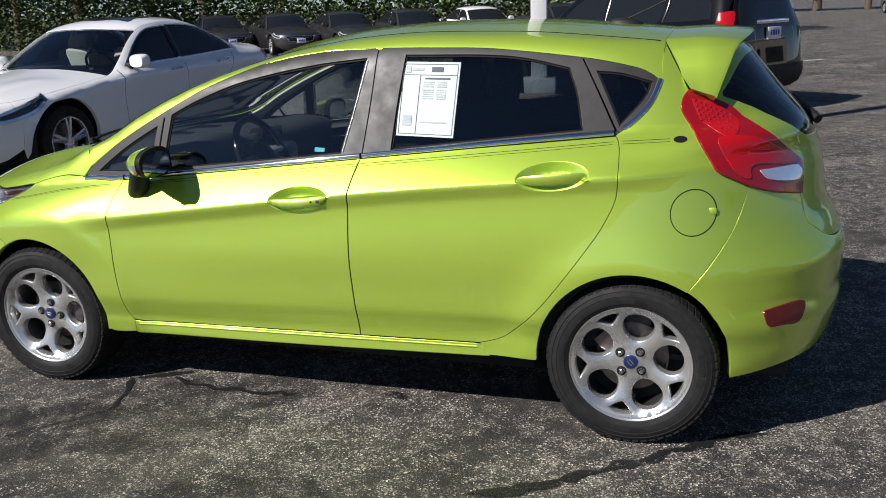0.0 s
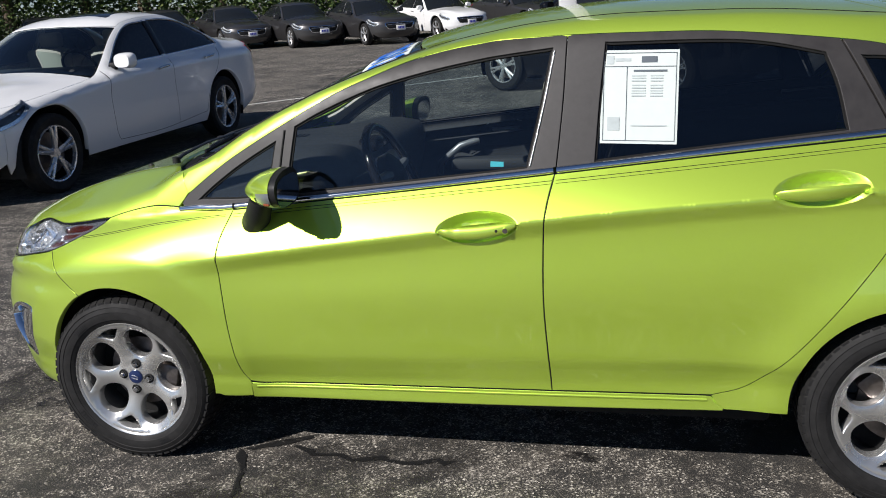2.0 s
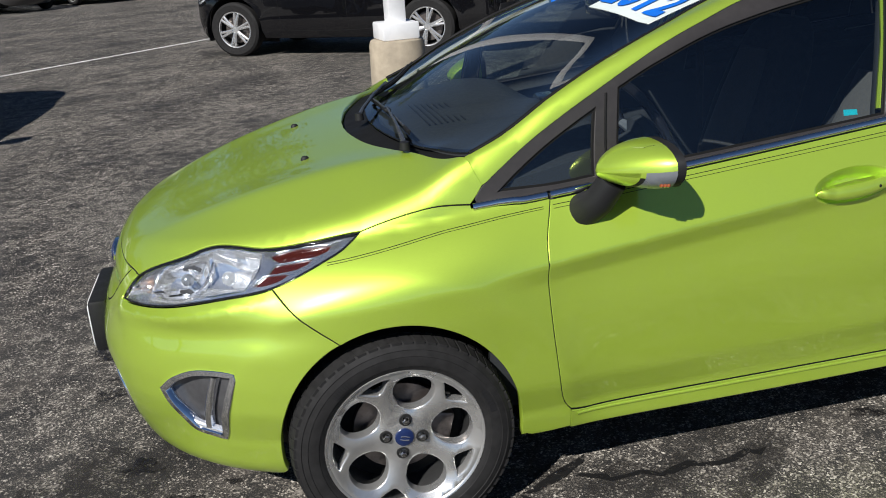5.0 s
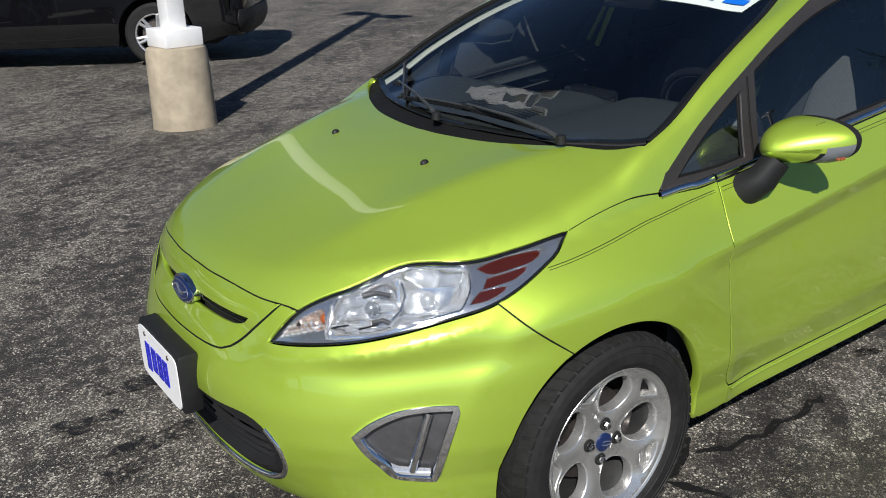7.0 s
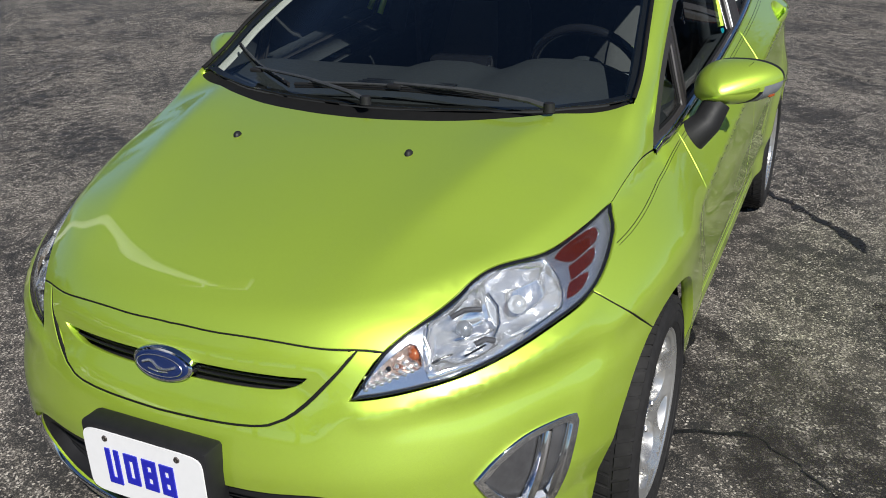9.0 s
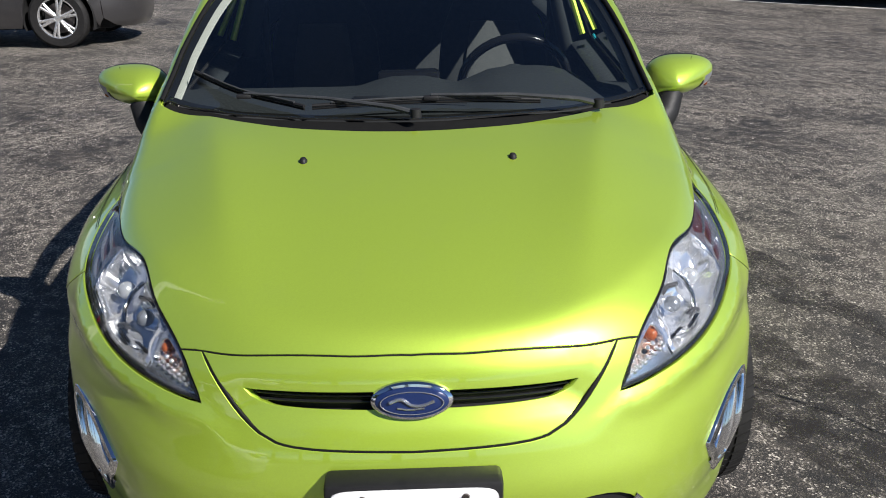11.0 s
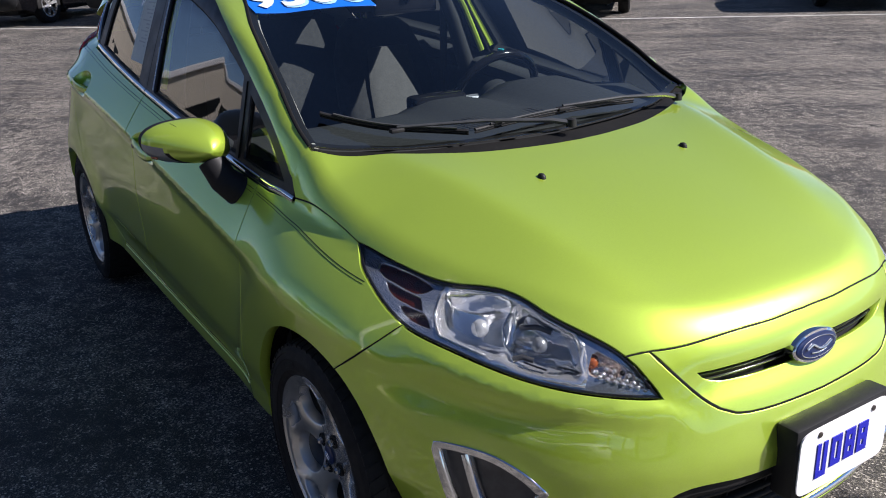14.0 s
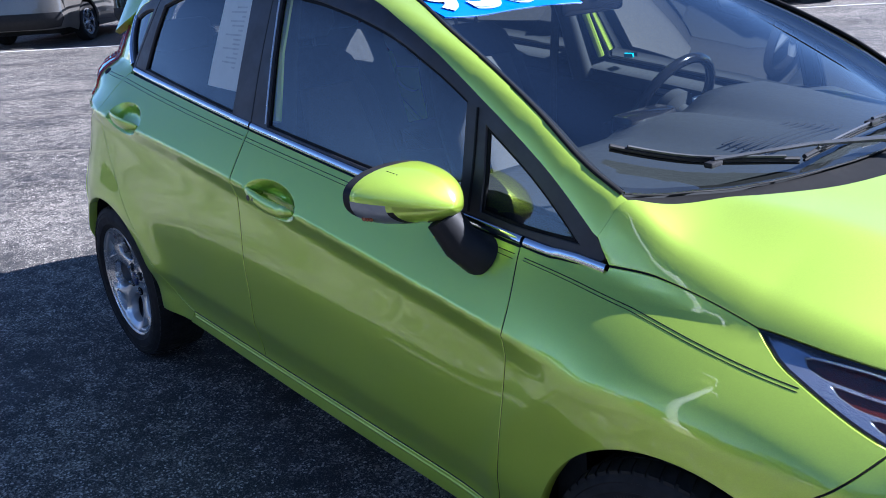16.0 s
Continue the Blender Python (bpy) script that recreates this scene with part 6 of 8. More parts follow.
for y in np.linspace(-0.70, 0.70, 29):
    a = abs(y)
    fwd = 0.12 + 0.36 * a * a
    hump = 0.055 * math.exp(-((y + 0.36) / 0.17) ** 4) + 0.030 * math.exp(-(y / 0.12) ** 4)
    rows.append([(fwd, y, 0.985 - 0.10 * a * a), (fwd + 0.12, y, 0.985 - 0.06 * a * a + 0.2 * hump), (0.48 + 0.1 * a * a, y, 0.980 + 0.7 * hump), (0.62, y, 0.975 + hump), (0.70, y, 0.960 + hump), (0.73, y, 0.91 + 0.5 * hump), (0.71, y, 0.80),
                 (0.66, y, 0.62), (0.58, y, 0.45), (0.30, y, 0.42), (fwd, y, 0.60)])
dash = part("dashboard", loft(rows), DASH, car, "charcoal moulded dashboard", angle=60)
for k in range(7):
    x = 0.24 + 0.02 * k
    part("defrost_slat", block((x, -0.16 + 0.004 * k, 0.990), (x + 0.006, 0.18 - 0.004 * k, 0.994), 0.002), BLACK_PLASTIC, dash, "")
part("centre_screen", block((0.66, -0.10, 0.955), (0.735, 0.10, 1.010), 0.015), GLOSS_BLACK, dash)
part("centre_stack", block((0.68, -0.13, 0.62), (0.80, 0.13, 0.93), 0.03), LAMP_GREY, dash, "silver-grey centre stack")
part("centre_console", block((0.78, -0.11, 0.30), (1.70, 0.11, 0.52), 0.04), DASH, car, "charcoal console")
part("gear_lever", tube([(0.98, 0, 0.50), (0.96, 0, 0.66), (0.955, 0, 0.72)], [0.018, 0.012, 0.026], 12), GLOSS_BLACK, car, "gear lever")
# steering wheel
cen, tilt = Vector((0.875, -0.36, 0.925)), radians(24)
ax = Vector((math.cos(tilt), 0, math.sin(tilt)))
up = Vector((-math.sin(tilt), 0, math.cos(tilt)))
sw = part("steering_wheel", tube([cen + 0.182 * (math.cos(a) * Vector((0, 1, 0)) + math.sin(a) * up) for a in np.linspace(0, 2 * math.pi, 41)], 0.0155, 10, caps=False), GLOSS_BLACK, car, "dark leather steering wheel")
bm = lathe([(0.001, 0.03), (0.05, 0.028), (0.075, 0.012), (0.08, -0.02), (0.03, -0.05)], 28, "x")
bmesh.ops.rotate(bm, verts=bm.verts, matrix=Matrix.Rotation(-tilt, 3, "Y"))
bmesh.ops.translate(bm, verts=bm.verts, vec=cen)
part("wheel_hub", bm, DASH, sw)
for a in (radians(5), radians(175), radians(-90)):
    d = math.cos(a) * Vector((0, 1, 0)) + math.sin(a) * up
    part("wheel_spoke", tube([cen + 0.06 * d, cen + 0.175 * d], [0.022, 0.014], 8), LAMP_GREY, sw, "silver spoke")
part("steering_column", tube([cen - 0.02 * ax, cen - 0.25 * ax], 0.05, 12), DASH, sw)


def seat(y, x=1.33):
    """A bucket seat with bolsters and headrest; the cushion's front edge lies at x."""
    rows = []
    for t, w, th in ((0.0, 0.20, 0.05), (0.04, 0.235, 0.07), (0.25, 0.245, 0.075), (0.48, 0.235, 0.07)):
        rows.append([(x - 0.25 + t, y + w * math.copysign(abs(math.cos(a)) ** 0.6, math.cos(a)), 0.545 - 0.05 * t + th * math.copysign(abs(math.sin(a)) ** 0.6, math.sin(a))) for a in np.linspace(0, 2 * math.pi, 24, endpoint=False)])
    st = part("seat", loft(rows), CLOTH, car, "charcoal cloth seat with headrest", angle=70)
    rows = []
    for t, w, th in ((0.0, 0.20, 0.06), (0.1, 0.235, 0.075), (0.3, 0.24, 0.08), (0.48, 0.22, 0.07), (0.60, 0.17, 0.055), (0.64, 0.12, 0.035)):
        rows.append([(x + 0.24 + 0.34 * t + th * math.copysign(abs(math.cos(a)) ** 0.6, math.cos(a)), y + w * math.copysign(abs(math.sin(a)) ** 0.6, math.sin(a)), 0.52 + t) for a in np.linspace(0, 2 * math.pi, 24, endpoint=False)])
    part("backrest", loft(rows), CLOTH, st, angle=70)
    rows = []
    for t, w, th in ((0.06, 0.13, 0.012), (0.15, 0.135, 0.014), (0.35, 0.125, 0.014), (0.52, 0.10, 0.012)):
        rows.append([(x + 0.155 + 0.34 * t + th * math.cos(a), y + w * math.sin(a), 0.53 + t) for a in np.linspace(0, 2 * math.pi, 16, endpoint=False)])
    part("backrest_insert", loft(rows), CLOTH_GREY, st, "grey cloth insert", angle=70)
    rows = []
    for t, w, th in ((0.0, 0.10, 0.03), (0.04, 0.13, 0.05), (0.12, 0.13, 0.05), (0.17, 0.10, 0.03)):
        rows.append([(x + 0.455 + 0.1 * t + th * math.copysign(abs(math.cos(a)) ** 0.7, math.cos(a)), y + w * math.copysign(abs(math.sin(a)) ** 0.7, math.sin(a)), 1.19 + t) for a in np.linspace(0, 2 * math.pi, 20, endpoint=False)])
    part("headrest", loft(rows), CLOTH, st, angle=70)
    for dy in (-0.05, 0.05):
        part("headrest_post", tube([(x + 0.45, y + dy, 1.12), (x + 0.46, y + dy, 1.22)], 0.006, 6), STEEL, st)


seat(-0.36)
seat(0.36)
rows = []
for y in np.linspace(-0.58, 0.58, 15):
    rows.append([(2.02, y, 0.42), (2.0, y, 0.56), (2.06, y, 0.60), (2.42, y, 0.56), (2.62, y, 1.10), (2.70, y, 1.12), (2.72, y, 1.06), (2.55, y, 0.42)])
bench = part("rear_bench", loft(rows), CLOTH, car, "charcoal rear bench", angle=70)
for y in (-0.36, 0.36):
    part("headrest", block((2.63, y - 0.12, 1.11), (2.72, y + 0.12, 1.23), 0.03, 3), CLOTH, bench)
part("parcel_shelf", block((2.60, -0.42, 1.03), (2.84, 0.42, 1.05), 0.01), DASH, car)
part("rear_view_mirror", block((0.86, -0.12, 1.255), (0.885, 0.12, 1.315), 0.012), GLOSS_BLACK, screen, "interior mirror")
part("mirror_stalk", tube([(0.845, 0, 1.318), (0.872, 0, 1.29)], 0.012, 8), GLOSS_BLACK, screen)
part("cabin_floor", block((0.3, -0.70, 0.285), (2.7, 0.70, 0.305)), DASH, car)
part("firewall", block((0.06, -0.62, 0.30), (0.10, 0.62, 0.93)), DARK, car)


# ---------------------------------------------------------------- the ground
def asphalt():
    m = Mat("weathered asphalt with pale aggregate", (0.05, 0.05, 0.05), 0.85)
    co = m.coords()
    v = m.node("TexVoronoi", Scale=180.0, Randomness=1.0)
    m.link(co, v.inputs["Vector"])
    v2 = m.node("TexVoronoi", Scale=400.0, Randomness=1.0)
    m.link(co, v2.inputs["Vector"])
    sep = m.node("SeparateColor")
    m.link(v.outputs["Color"], sep.inputs[0])
    sep2 = m.node("SeparateColor")
    m.link(v2.outputs["Color"], sep2.inputs[0])
    worn = m.noise(1.1, 7, 0.70, co)
    wide = m.noise(0.16, 4, 0.55, co)
    fine = m.noise(11.0, 5, 0.72, co)
    turn_co = m.node("Mapping")
    turn_co.inputs["Rotation"].default_value = (0, 0, -0.785)
    m.link(co, turn_co.inputs[0])

    def along(scale, stretch, detail):
        """Noise drawn out along the lanes."""
        n = m.node("Mapping")
        n.inputs["Scale"].default_value = (*stretch, 1)
        m.link(turn_co.outputs[0], n.inputs[0])
        return m.noise(scale, detail, 0.70, n.outputs[0])
    streak = along(0.9, (0.24, 1.5), 6)
    scuff = along(3.4, (0.40, 1.2), 6)
    tar = m.ramp(m.noise(2.3, 7, 0.7, co), [(0.35, (0.014, 0.0135, 0.0128)), (0.62, (0.030, 0.0285, 0.0262))])
    pale = m.ramp(sep2.outputs[1], [(0.0, (0.055, 0.050, 0.043)), (1.0, (0.26, 0.23, 0.19))])
    white = m.ramp(sep.outputs[1], [(0.0, (0.14, 0.128, 0.110)), (0.6, (0.33, 0.30, 0.255)), (1.0, (0.68, 0.63, 0.55))])
    # how much stone shows grows with the wear
    wear = m.mix(0.42, m.mix(0.22, m.mix(0.30, worn, streak), scuff), fine)
    wear = m.ramp(wear, [(0.40, grey(0.44)), (0.50, grey(0.63)), (0.59, grey(0.98))])
    # smooth patches of old sealer hide the stone
    seal = m.ramp(m.noise(0.62, 6, 0.62, co), [(0.60, grey(0.0)), (0.68, grey(0.5))])
    wear = m.mix(seal, wear, (0.42, 0.42, 0.42))
    thr = m.node("Math")
    thr.operation = "MULTIPLY"
    m.link(sep.outputs[0], thr.inputs[0])
    m.link(wear, thr.inputs[1])
    show = m.ramp(thr.outputs[0], [(0.50, grey(0.0)), (0.55, grey(1.0))])
    thr2 = m.node("Math")
    thr2.operation = "MULTIPLY"
    m.link(sep2.outputs[0], thr2.inputs[0])
    m.link(wear, thr2.inputs[1])
    show2 = m.ramp(thr2.outputs[0], [(0.40, grey(0.0)), (0.50, grey(0.85))])
    stone = m.mix(show, m.mix(show2, tar, pale), white)
    # coarse pale whiskers of bare stone, drawn out along the lanes and clumped
    long_co = m.node("Mapping")
    long_co.inputs["Scale"].default_value = (0.62, 1.2, 1)
    m.link(turn_co.outputs[0], long_co.inputs[0])
    v3 = m.node("TexVoronoi", Scale=75.0, Randomness=1.0)
    m.link(long_co.outputs[0], v3.inputs["Vector"])
    sep3 = m.node("SeparateColor")
    m.link(v3.outputs["Color"], sep3.inputs[0])
    clump = m.ramp(m.mix(0.55, m.mix(0.4, scuff, streak), fine), [(0.50, grey(0.0)), (0.63, grey(1.0))])
    thr3 = m.node("Math")
    thr3.operation = "MULTIPLY"
    m.link(sep3.outputs[0], thr3.inputs[0])
    m.link(clump, thr3.inputs[1])
    stone = m.mix(m.ramp(thr3.outputs[0], [(0.50, grey(0.0)), (0.60, grey(0.75))]), stone, m.ramp(sep3.outputs[1], [(0.0, (0.13, 0.12, 0.105)), (1.0, (0.36, 0.33, 0.29))]))
    dust = m.ramp(m.mix(0.5, m.mix(0.5, wide, streak), scuff), [(0.50, grey(0.0)), (0.64, grey(0.42))])
    stone = m.mix(dust, stone, (0.130, 0.110, 0.090))
    m.color(m.mix(m.mix(0.6, grey(0.0), seal), stone, (0.040, 0.036, 0.032)))
    m.rough(m.ramp(worn, [(0.3, grey(0.62)), (0.7, grey(0.92))]))
    hgt = m.mix(0.35, v.outputs["Distance"], v2.outputs["Distance"])
    m.bump(hgt, 0.55, 0.006)
    return m.m


ASPHALT = asphalt()
LINE_WHITE = plain("worn white road paint", (0.50, 0.50, 0.47), 0.8, vary=0.35, scale=9)
PALE_STREAK = plain("pale grit along a joint", (0.15, 0.135, 0.115), 0.9, vary=0.6, scale=14)


def stain(name, base, rough, lo, hi, scale):
    """A dark stain, soaked in unevenly, so that the ground shows through."""
    m = Mat(name, base, rough)
    m.link(m.ramp(m.noise(scale, 6, 0.75), [(lo, grey(0.0)), (hi, grey(0.92))]), m.b.inputs["Alpha"])
    return m.m


TAR = stain("dark crack filler", (0.009, 0.009, 0.009), 0.6, 0.34, 0.50, 34)
OIL = stain("dark oil stain", (0.011, 0.010, 0.010), 0.55, 0.40, 0.62, 22)
bm = bmesh.new()
xs = [-900, -200, -60, -20, -8, -4, 0, 4, 8, 20, 60, 200, 900]
grid = [[bm.verts.new((x + 1, y + 1, 0.0)) for x in xs] for y in xs]
for a, b in zip(grid, grid[1:]):
    for i in range(len(xs) - 1):
        bm.faces.new((a[i], a[i + 1], b[i + 1], b[i]))
ground = part("ground", bm, ASPHALT, None, smooth=False)
tagged(ground, "weathered dark asphalt car park with pale worn patches", "asphalt", kind="structure")


def ribbon(name, pts, width, mat, z=0.004, jitter=0.0, seed=1):
    """A flat, ragged strip on the ground."""
    r = random.Random(seed)
    p = spline(pts, 0.04 if jitter else 1.0)
    if jitter:
        p = p + np.array([(r.gauss(0, jitter), r.gauss(0, jitter)) for _ in p])
    t = np.gradient(p, axis=0)
    t /= np.linalg.norm(t, axis=1, keepdims=True)
    n = np.stack([-t[:, 1], t[:, 0]], 1)
    bm = bmesh.new()
    w = [width * (1 + (r.uniform(-0.5, 0.7) if jitter else 0)) / 2 for _ in p]
    if jitter:
        w[0] = w[-1] = 0.001
    a = [bm.verts.new((*(p[i] + n[i] * w[i]), z)) for i in range(len(p))]
    b = [bm.verts.new((*(p[i] - n[i] * w[i]), z)) for i in range(len(p))]
    for i in range(len(p) - 1):
        bm.faces.new((b[i], b[i + 1], a[i + 1], a[i]))
    return part(name, bm, mat, ground, smooth=False)


def blot(name, x, y, rx, ry, mat, z=0.005, seed=1, turn=0.0):
    r = random.Random(seed)
    bm = bmesh.new()
    n = 26
    ph = [r.uniform(0, 6.28) for _ in range(4)]
    vs = []
    for k in range(n):
        a = 2 * math.pi * k / n
        q = 1 + 0.22 * math.sin(3 * a + ph[0]) + 0.16 * math.sin(5 * a + ph[1]) + 0.12 * math.sin(9 * a + ph[2]) + r.uniform(-0.08, 0.08)
        u, w = rx * q * math.cos(a), ry * q * math.sin(a)
        vs.append(bm.verts.new((x + u * math.cos(turn) - w * math.sin(turn), y + u * math.sin(turn) + w * math.cos(turn), z)))
    bm.faces.new(vs)
    return part(name, bm, mat, ground, smooth=False)


SEALER = stain("smooth worn sealer", (0.030, 0.027, 0.024), 0.8, 0.40, 0.78, 5)
for i, (x, y, rx, ry, turn) in enumerate(((0.62, -1.02, 0.62, 0.30, 0.5), (0.15, -1.30, 0.55, 0.22, 0.6), (1.25, -1.55, 0.45, 0.16, 0.3), (-0.9, -0.35, 0.35, 0.22, 1.0))):
    blot("sealer_patch", x, y, rx, ry, SEALER, 0.0022 + 0.0003 * i, i + 31, turn)

# painted lines and pale joints, all one way across the park
for c, w, mat, a, b in ((-13.7, 0.10, LINE_WHITE, -14, 5), (7.0, 0.06, PALE_STREAK, 4.2, 16), (9.4, 0.05, PALE_STREAK, 5.0, 13), (8.3, 0.04, PALE_STREAK, 4, 15), (10.9, 0.05, PALE_STREAK, 3, 18), (12.6, 0.04, PALE_STREAK, 6, 20), (14.8, 0.07, PALE_STREAK, 2, 20), (15.7, 0.05, PALE_STREAK, 3, 22), (18.9, 0.11, LINE_WHITE, 2, 30), (25.5, 0.08, LINE_WHITE, 8, 22)):
    ribbon("painted_line", [(a, a - c), (a + (b - a) * 0.5, a + (b - a) * 0.5 - c), (b, b - c)], w, mat, 0.004)
# cracks and dark stains round the car
for i, (pts, w, j) in enumerate((([(2.01, -1.31), (2.15, -1.24), (2.31, -1.13), (2.5, -0.97), (2.63, -0.88), (2.78, -0.74), (2.95, -0.62)], 0.045, 0.010),
                                ([(0.08, -1.40), (0.19, -1.31), (0.32, -1.18), (0.45, -1.02)], 0.006, 0.006),
                                ([(0.45, -1.02), (0.42, -0.92), (0.37, -0.82), (0.34, -0.73)], 0.030, 0.010),
                                ([(0.50, -0.66), (0.63, -0.74), (0.81, -0.745), (1.0, -0.735), (1.12, -0.725)], 0.022, 0.012),
                                ([(0.34, -0.73), (0.42, -0.70), (0.51, -0.64), (0.60, -0.60)], 0.030, 0.012),
                                ([(3.4, -1.9), (3.2, -1.75), (3.0, -1.7)], 0.008, 0.008), ([(-1.9, -1.6), (-1.2, -1.75), (-0.5, -1.62), (0.08, -1.40)], 0.005, 0.008),
                                ([(0.0, -2.6), (0.9, -2.35), (1.9, -2.5)], 0.006, 0.01))):
    ribbon("crack", pts, w * 0.85, TAR, 0.004, j, i + 3)
for i, (x, y, rx, ry) in enumerate(((1.53, -0.635, 0.05, 0.022), (-0.77, -0.24, 0.055, 0.05), (-0.64, -0.47, 0.07, 0.04), (-0.35, -0.61, 0.05, 0.035), (-0.48, -0.40, 0.03, 0.02), (0.44, -0.64, 0.06, 0.03), (1.56, -0.66, 0.03, 0.02),
                                   (-0.95, 0.66, 0.12, 0.05), (-0.72, 0.82, 0.10, 0.05), (-0.80, 0.42, 0.16, 0.05), (-0.93, 0.30, 0.07, 0.05))):
    blot("oil_stain", x, y, rx, ry, OIL, 0.0045 + 0.0002 * i, i + 11)


# ---------------------------------------------------------------- the other vehicles: the same way of building on other shapes
def set_skin(top, nose, tail, belt, width, glass_y, lean, wheelbase, bow, crown, ring, rear, crease=0.82, back=(2.9, 0.62)):
    global TOP, NOSE, TAIL, BELT, CREASE, BOW, CROWN, LOW, ARCHES, GLASS_Y, GLASS_LEAN, MIDDLE, CREASED, RING, REAR, BACK_N, BACK_LEN
    TOP, NOSE, TAIL, BELT, BOW, CROWN = curve(top), curve(nose), curve(tail), curve(belt), curve(bow), curve(crown)
    CREASE = curve([(-2, crease), (5, crease + 0.05)])
    LOW = curve([(0.12, width - 0.14), (0.2, width - 0.06), (0.3, width - 0.03), (0.5, width - 0.005), (0.7, width), (1.1, width - 0.01)])
    BACK_N, BACK_LEN = back
    ARCHES, GLASS_Y, GLASS_LEAN, MIDDLE, CREASED, RING, REAR = ((0.0, 0.01), (wheelbase, 0.012)), glass_y, lean, wheelbase / 2, 0.0, ring, rear


def far_wheel(r, rim, spokes, alloy, name="wheel"):
    """A cast wheel with straight spokes; faces -y, hub at the origin."""
    w = part(name, lathe([(rim, 0.17), (r * 0.90, 0.175), (r * 0.985, 0.15), (r, 0.12), (r, 0.03), (r * 0.985, 0.0), (r * 0.90, -0.022), (rim + 0.012, -0.016), (rim, -0.004), (rim - 0.012, 0.03), (rim - 0.02, 0.12)], 48), RUBBER, None, "black tyre on an alloy wheel")
    part("rim", lathe([(rim + 0.004, -0.008), (rim, -0.014), (rim - 0.012, -0.010), (rim - 0.018, 0.02)], 48), alloy, w)
    for k in range(spokes):
        a = 2 * math.pi * k / spokes + 0.3
        for da in (-0.13, 0.13):
            p0, p1 = polar(0.045, a + da * 0.3), polar(rim - 0.008, a + da)
            part("spoke", tube([(p0[0], 0.012, p0[1]), ((p0[0] + p1[0]) / 2, 0.0, (p0[1] + p1[1]) / 2), (p1[0], 0.0, p1[1])], [0.024, 0.019, 0.018], 6), alloy, w)
    part("hub", lathe([(0.001, -0.002), (0.045, 0.0), (0.06, 0.02)], 20), alloy, w)
    part("brake_disc", lathe([(0.03, 0.07), (rim * 0.75, 0.07), (rim * 0.75, 0.09)], 32), STEEL, w)
    part("wheel_back", lathe([(0.001, 0.10), (rim - 0.01, 0.11)], 32), DARK, w)
    return w


TINTED = plain("tinted window glass", (0.012, 0.014, 0.016), 0.03, vary=0.05)
GREY_PAINT = paint("graphite metallic paint", (0.055, 0.053, 0.055), 0.5, 0.5, dusty=0.03)
WHITE_PAINT = paint("pearl white paint", (0.86, 0.86, 0.86), 0.1, 0.0, 0.4, dusty=0.02, coat=1.7)
BLACK_PAINT = paint("black paint", (0.004, 0.004, 0.005), 0.1, 0.0, dusty=0.006, gloss=0.03)
SILVER_PAINT = paint("silver beige paint", (0.17, 0.16, 0.145), 0.4, 0.5)
RED_PAINT = paint("dark red paint", (0.30, 0.012, 0.015), 0.3, 0.3)
DULL_ALLOY = plain("grey cast alloy", (0.68, 0.68, 0.68), 0.25, 0.75, vary=0.1)


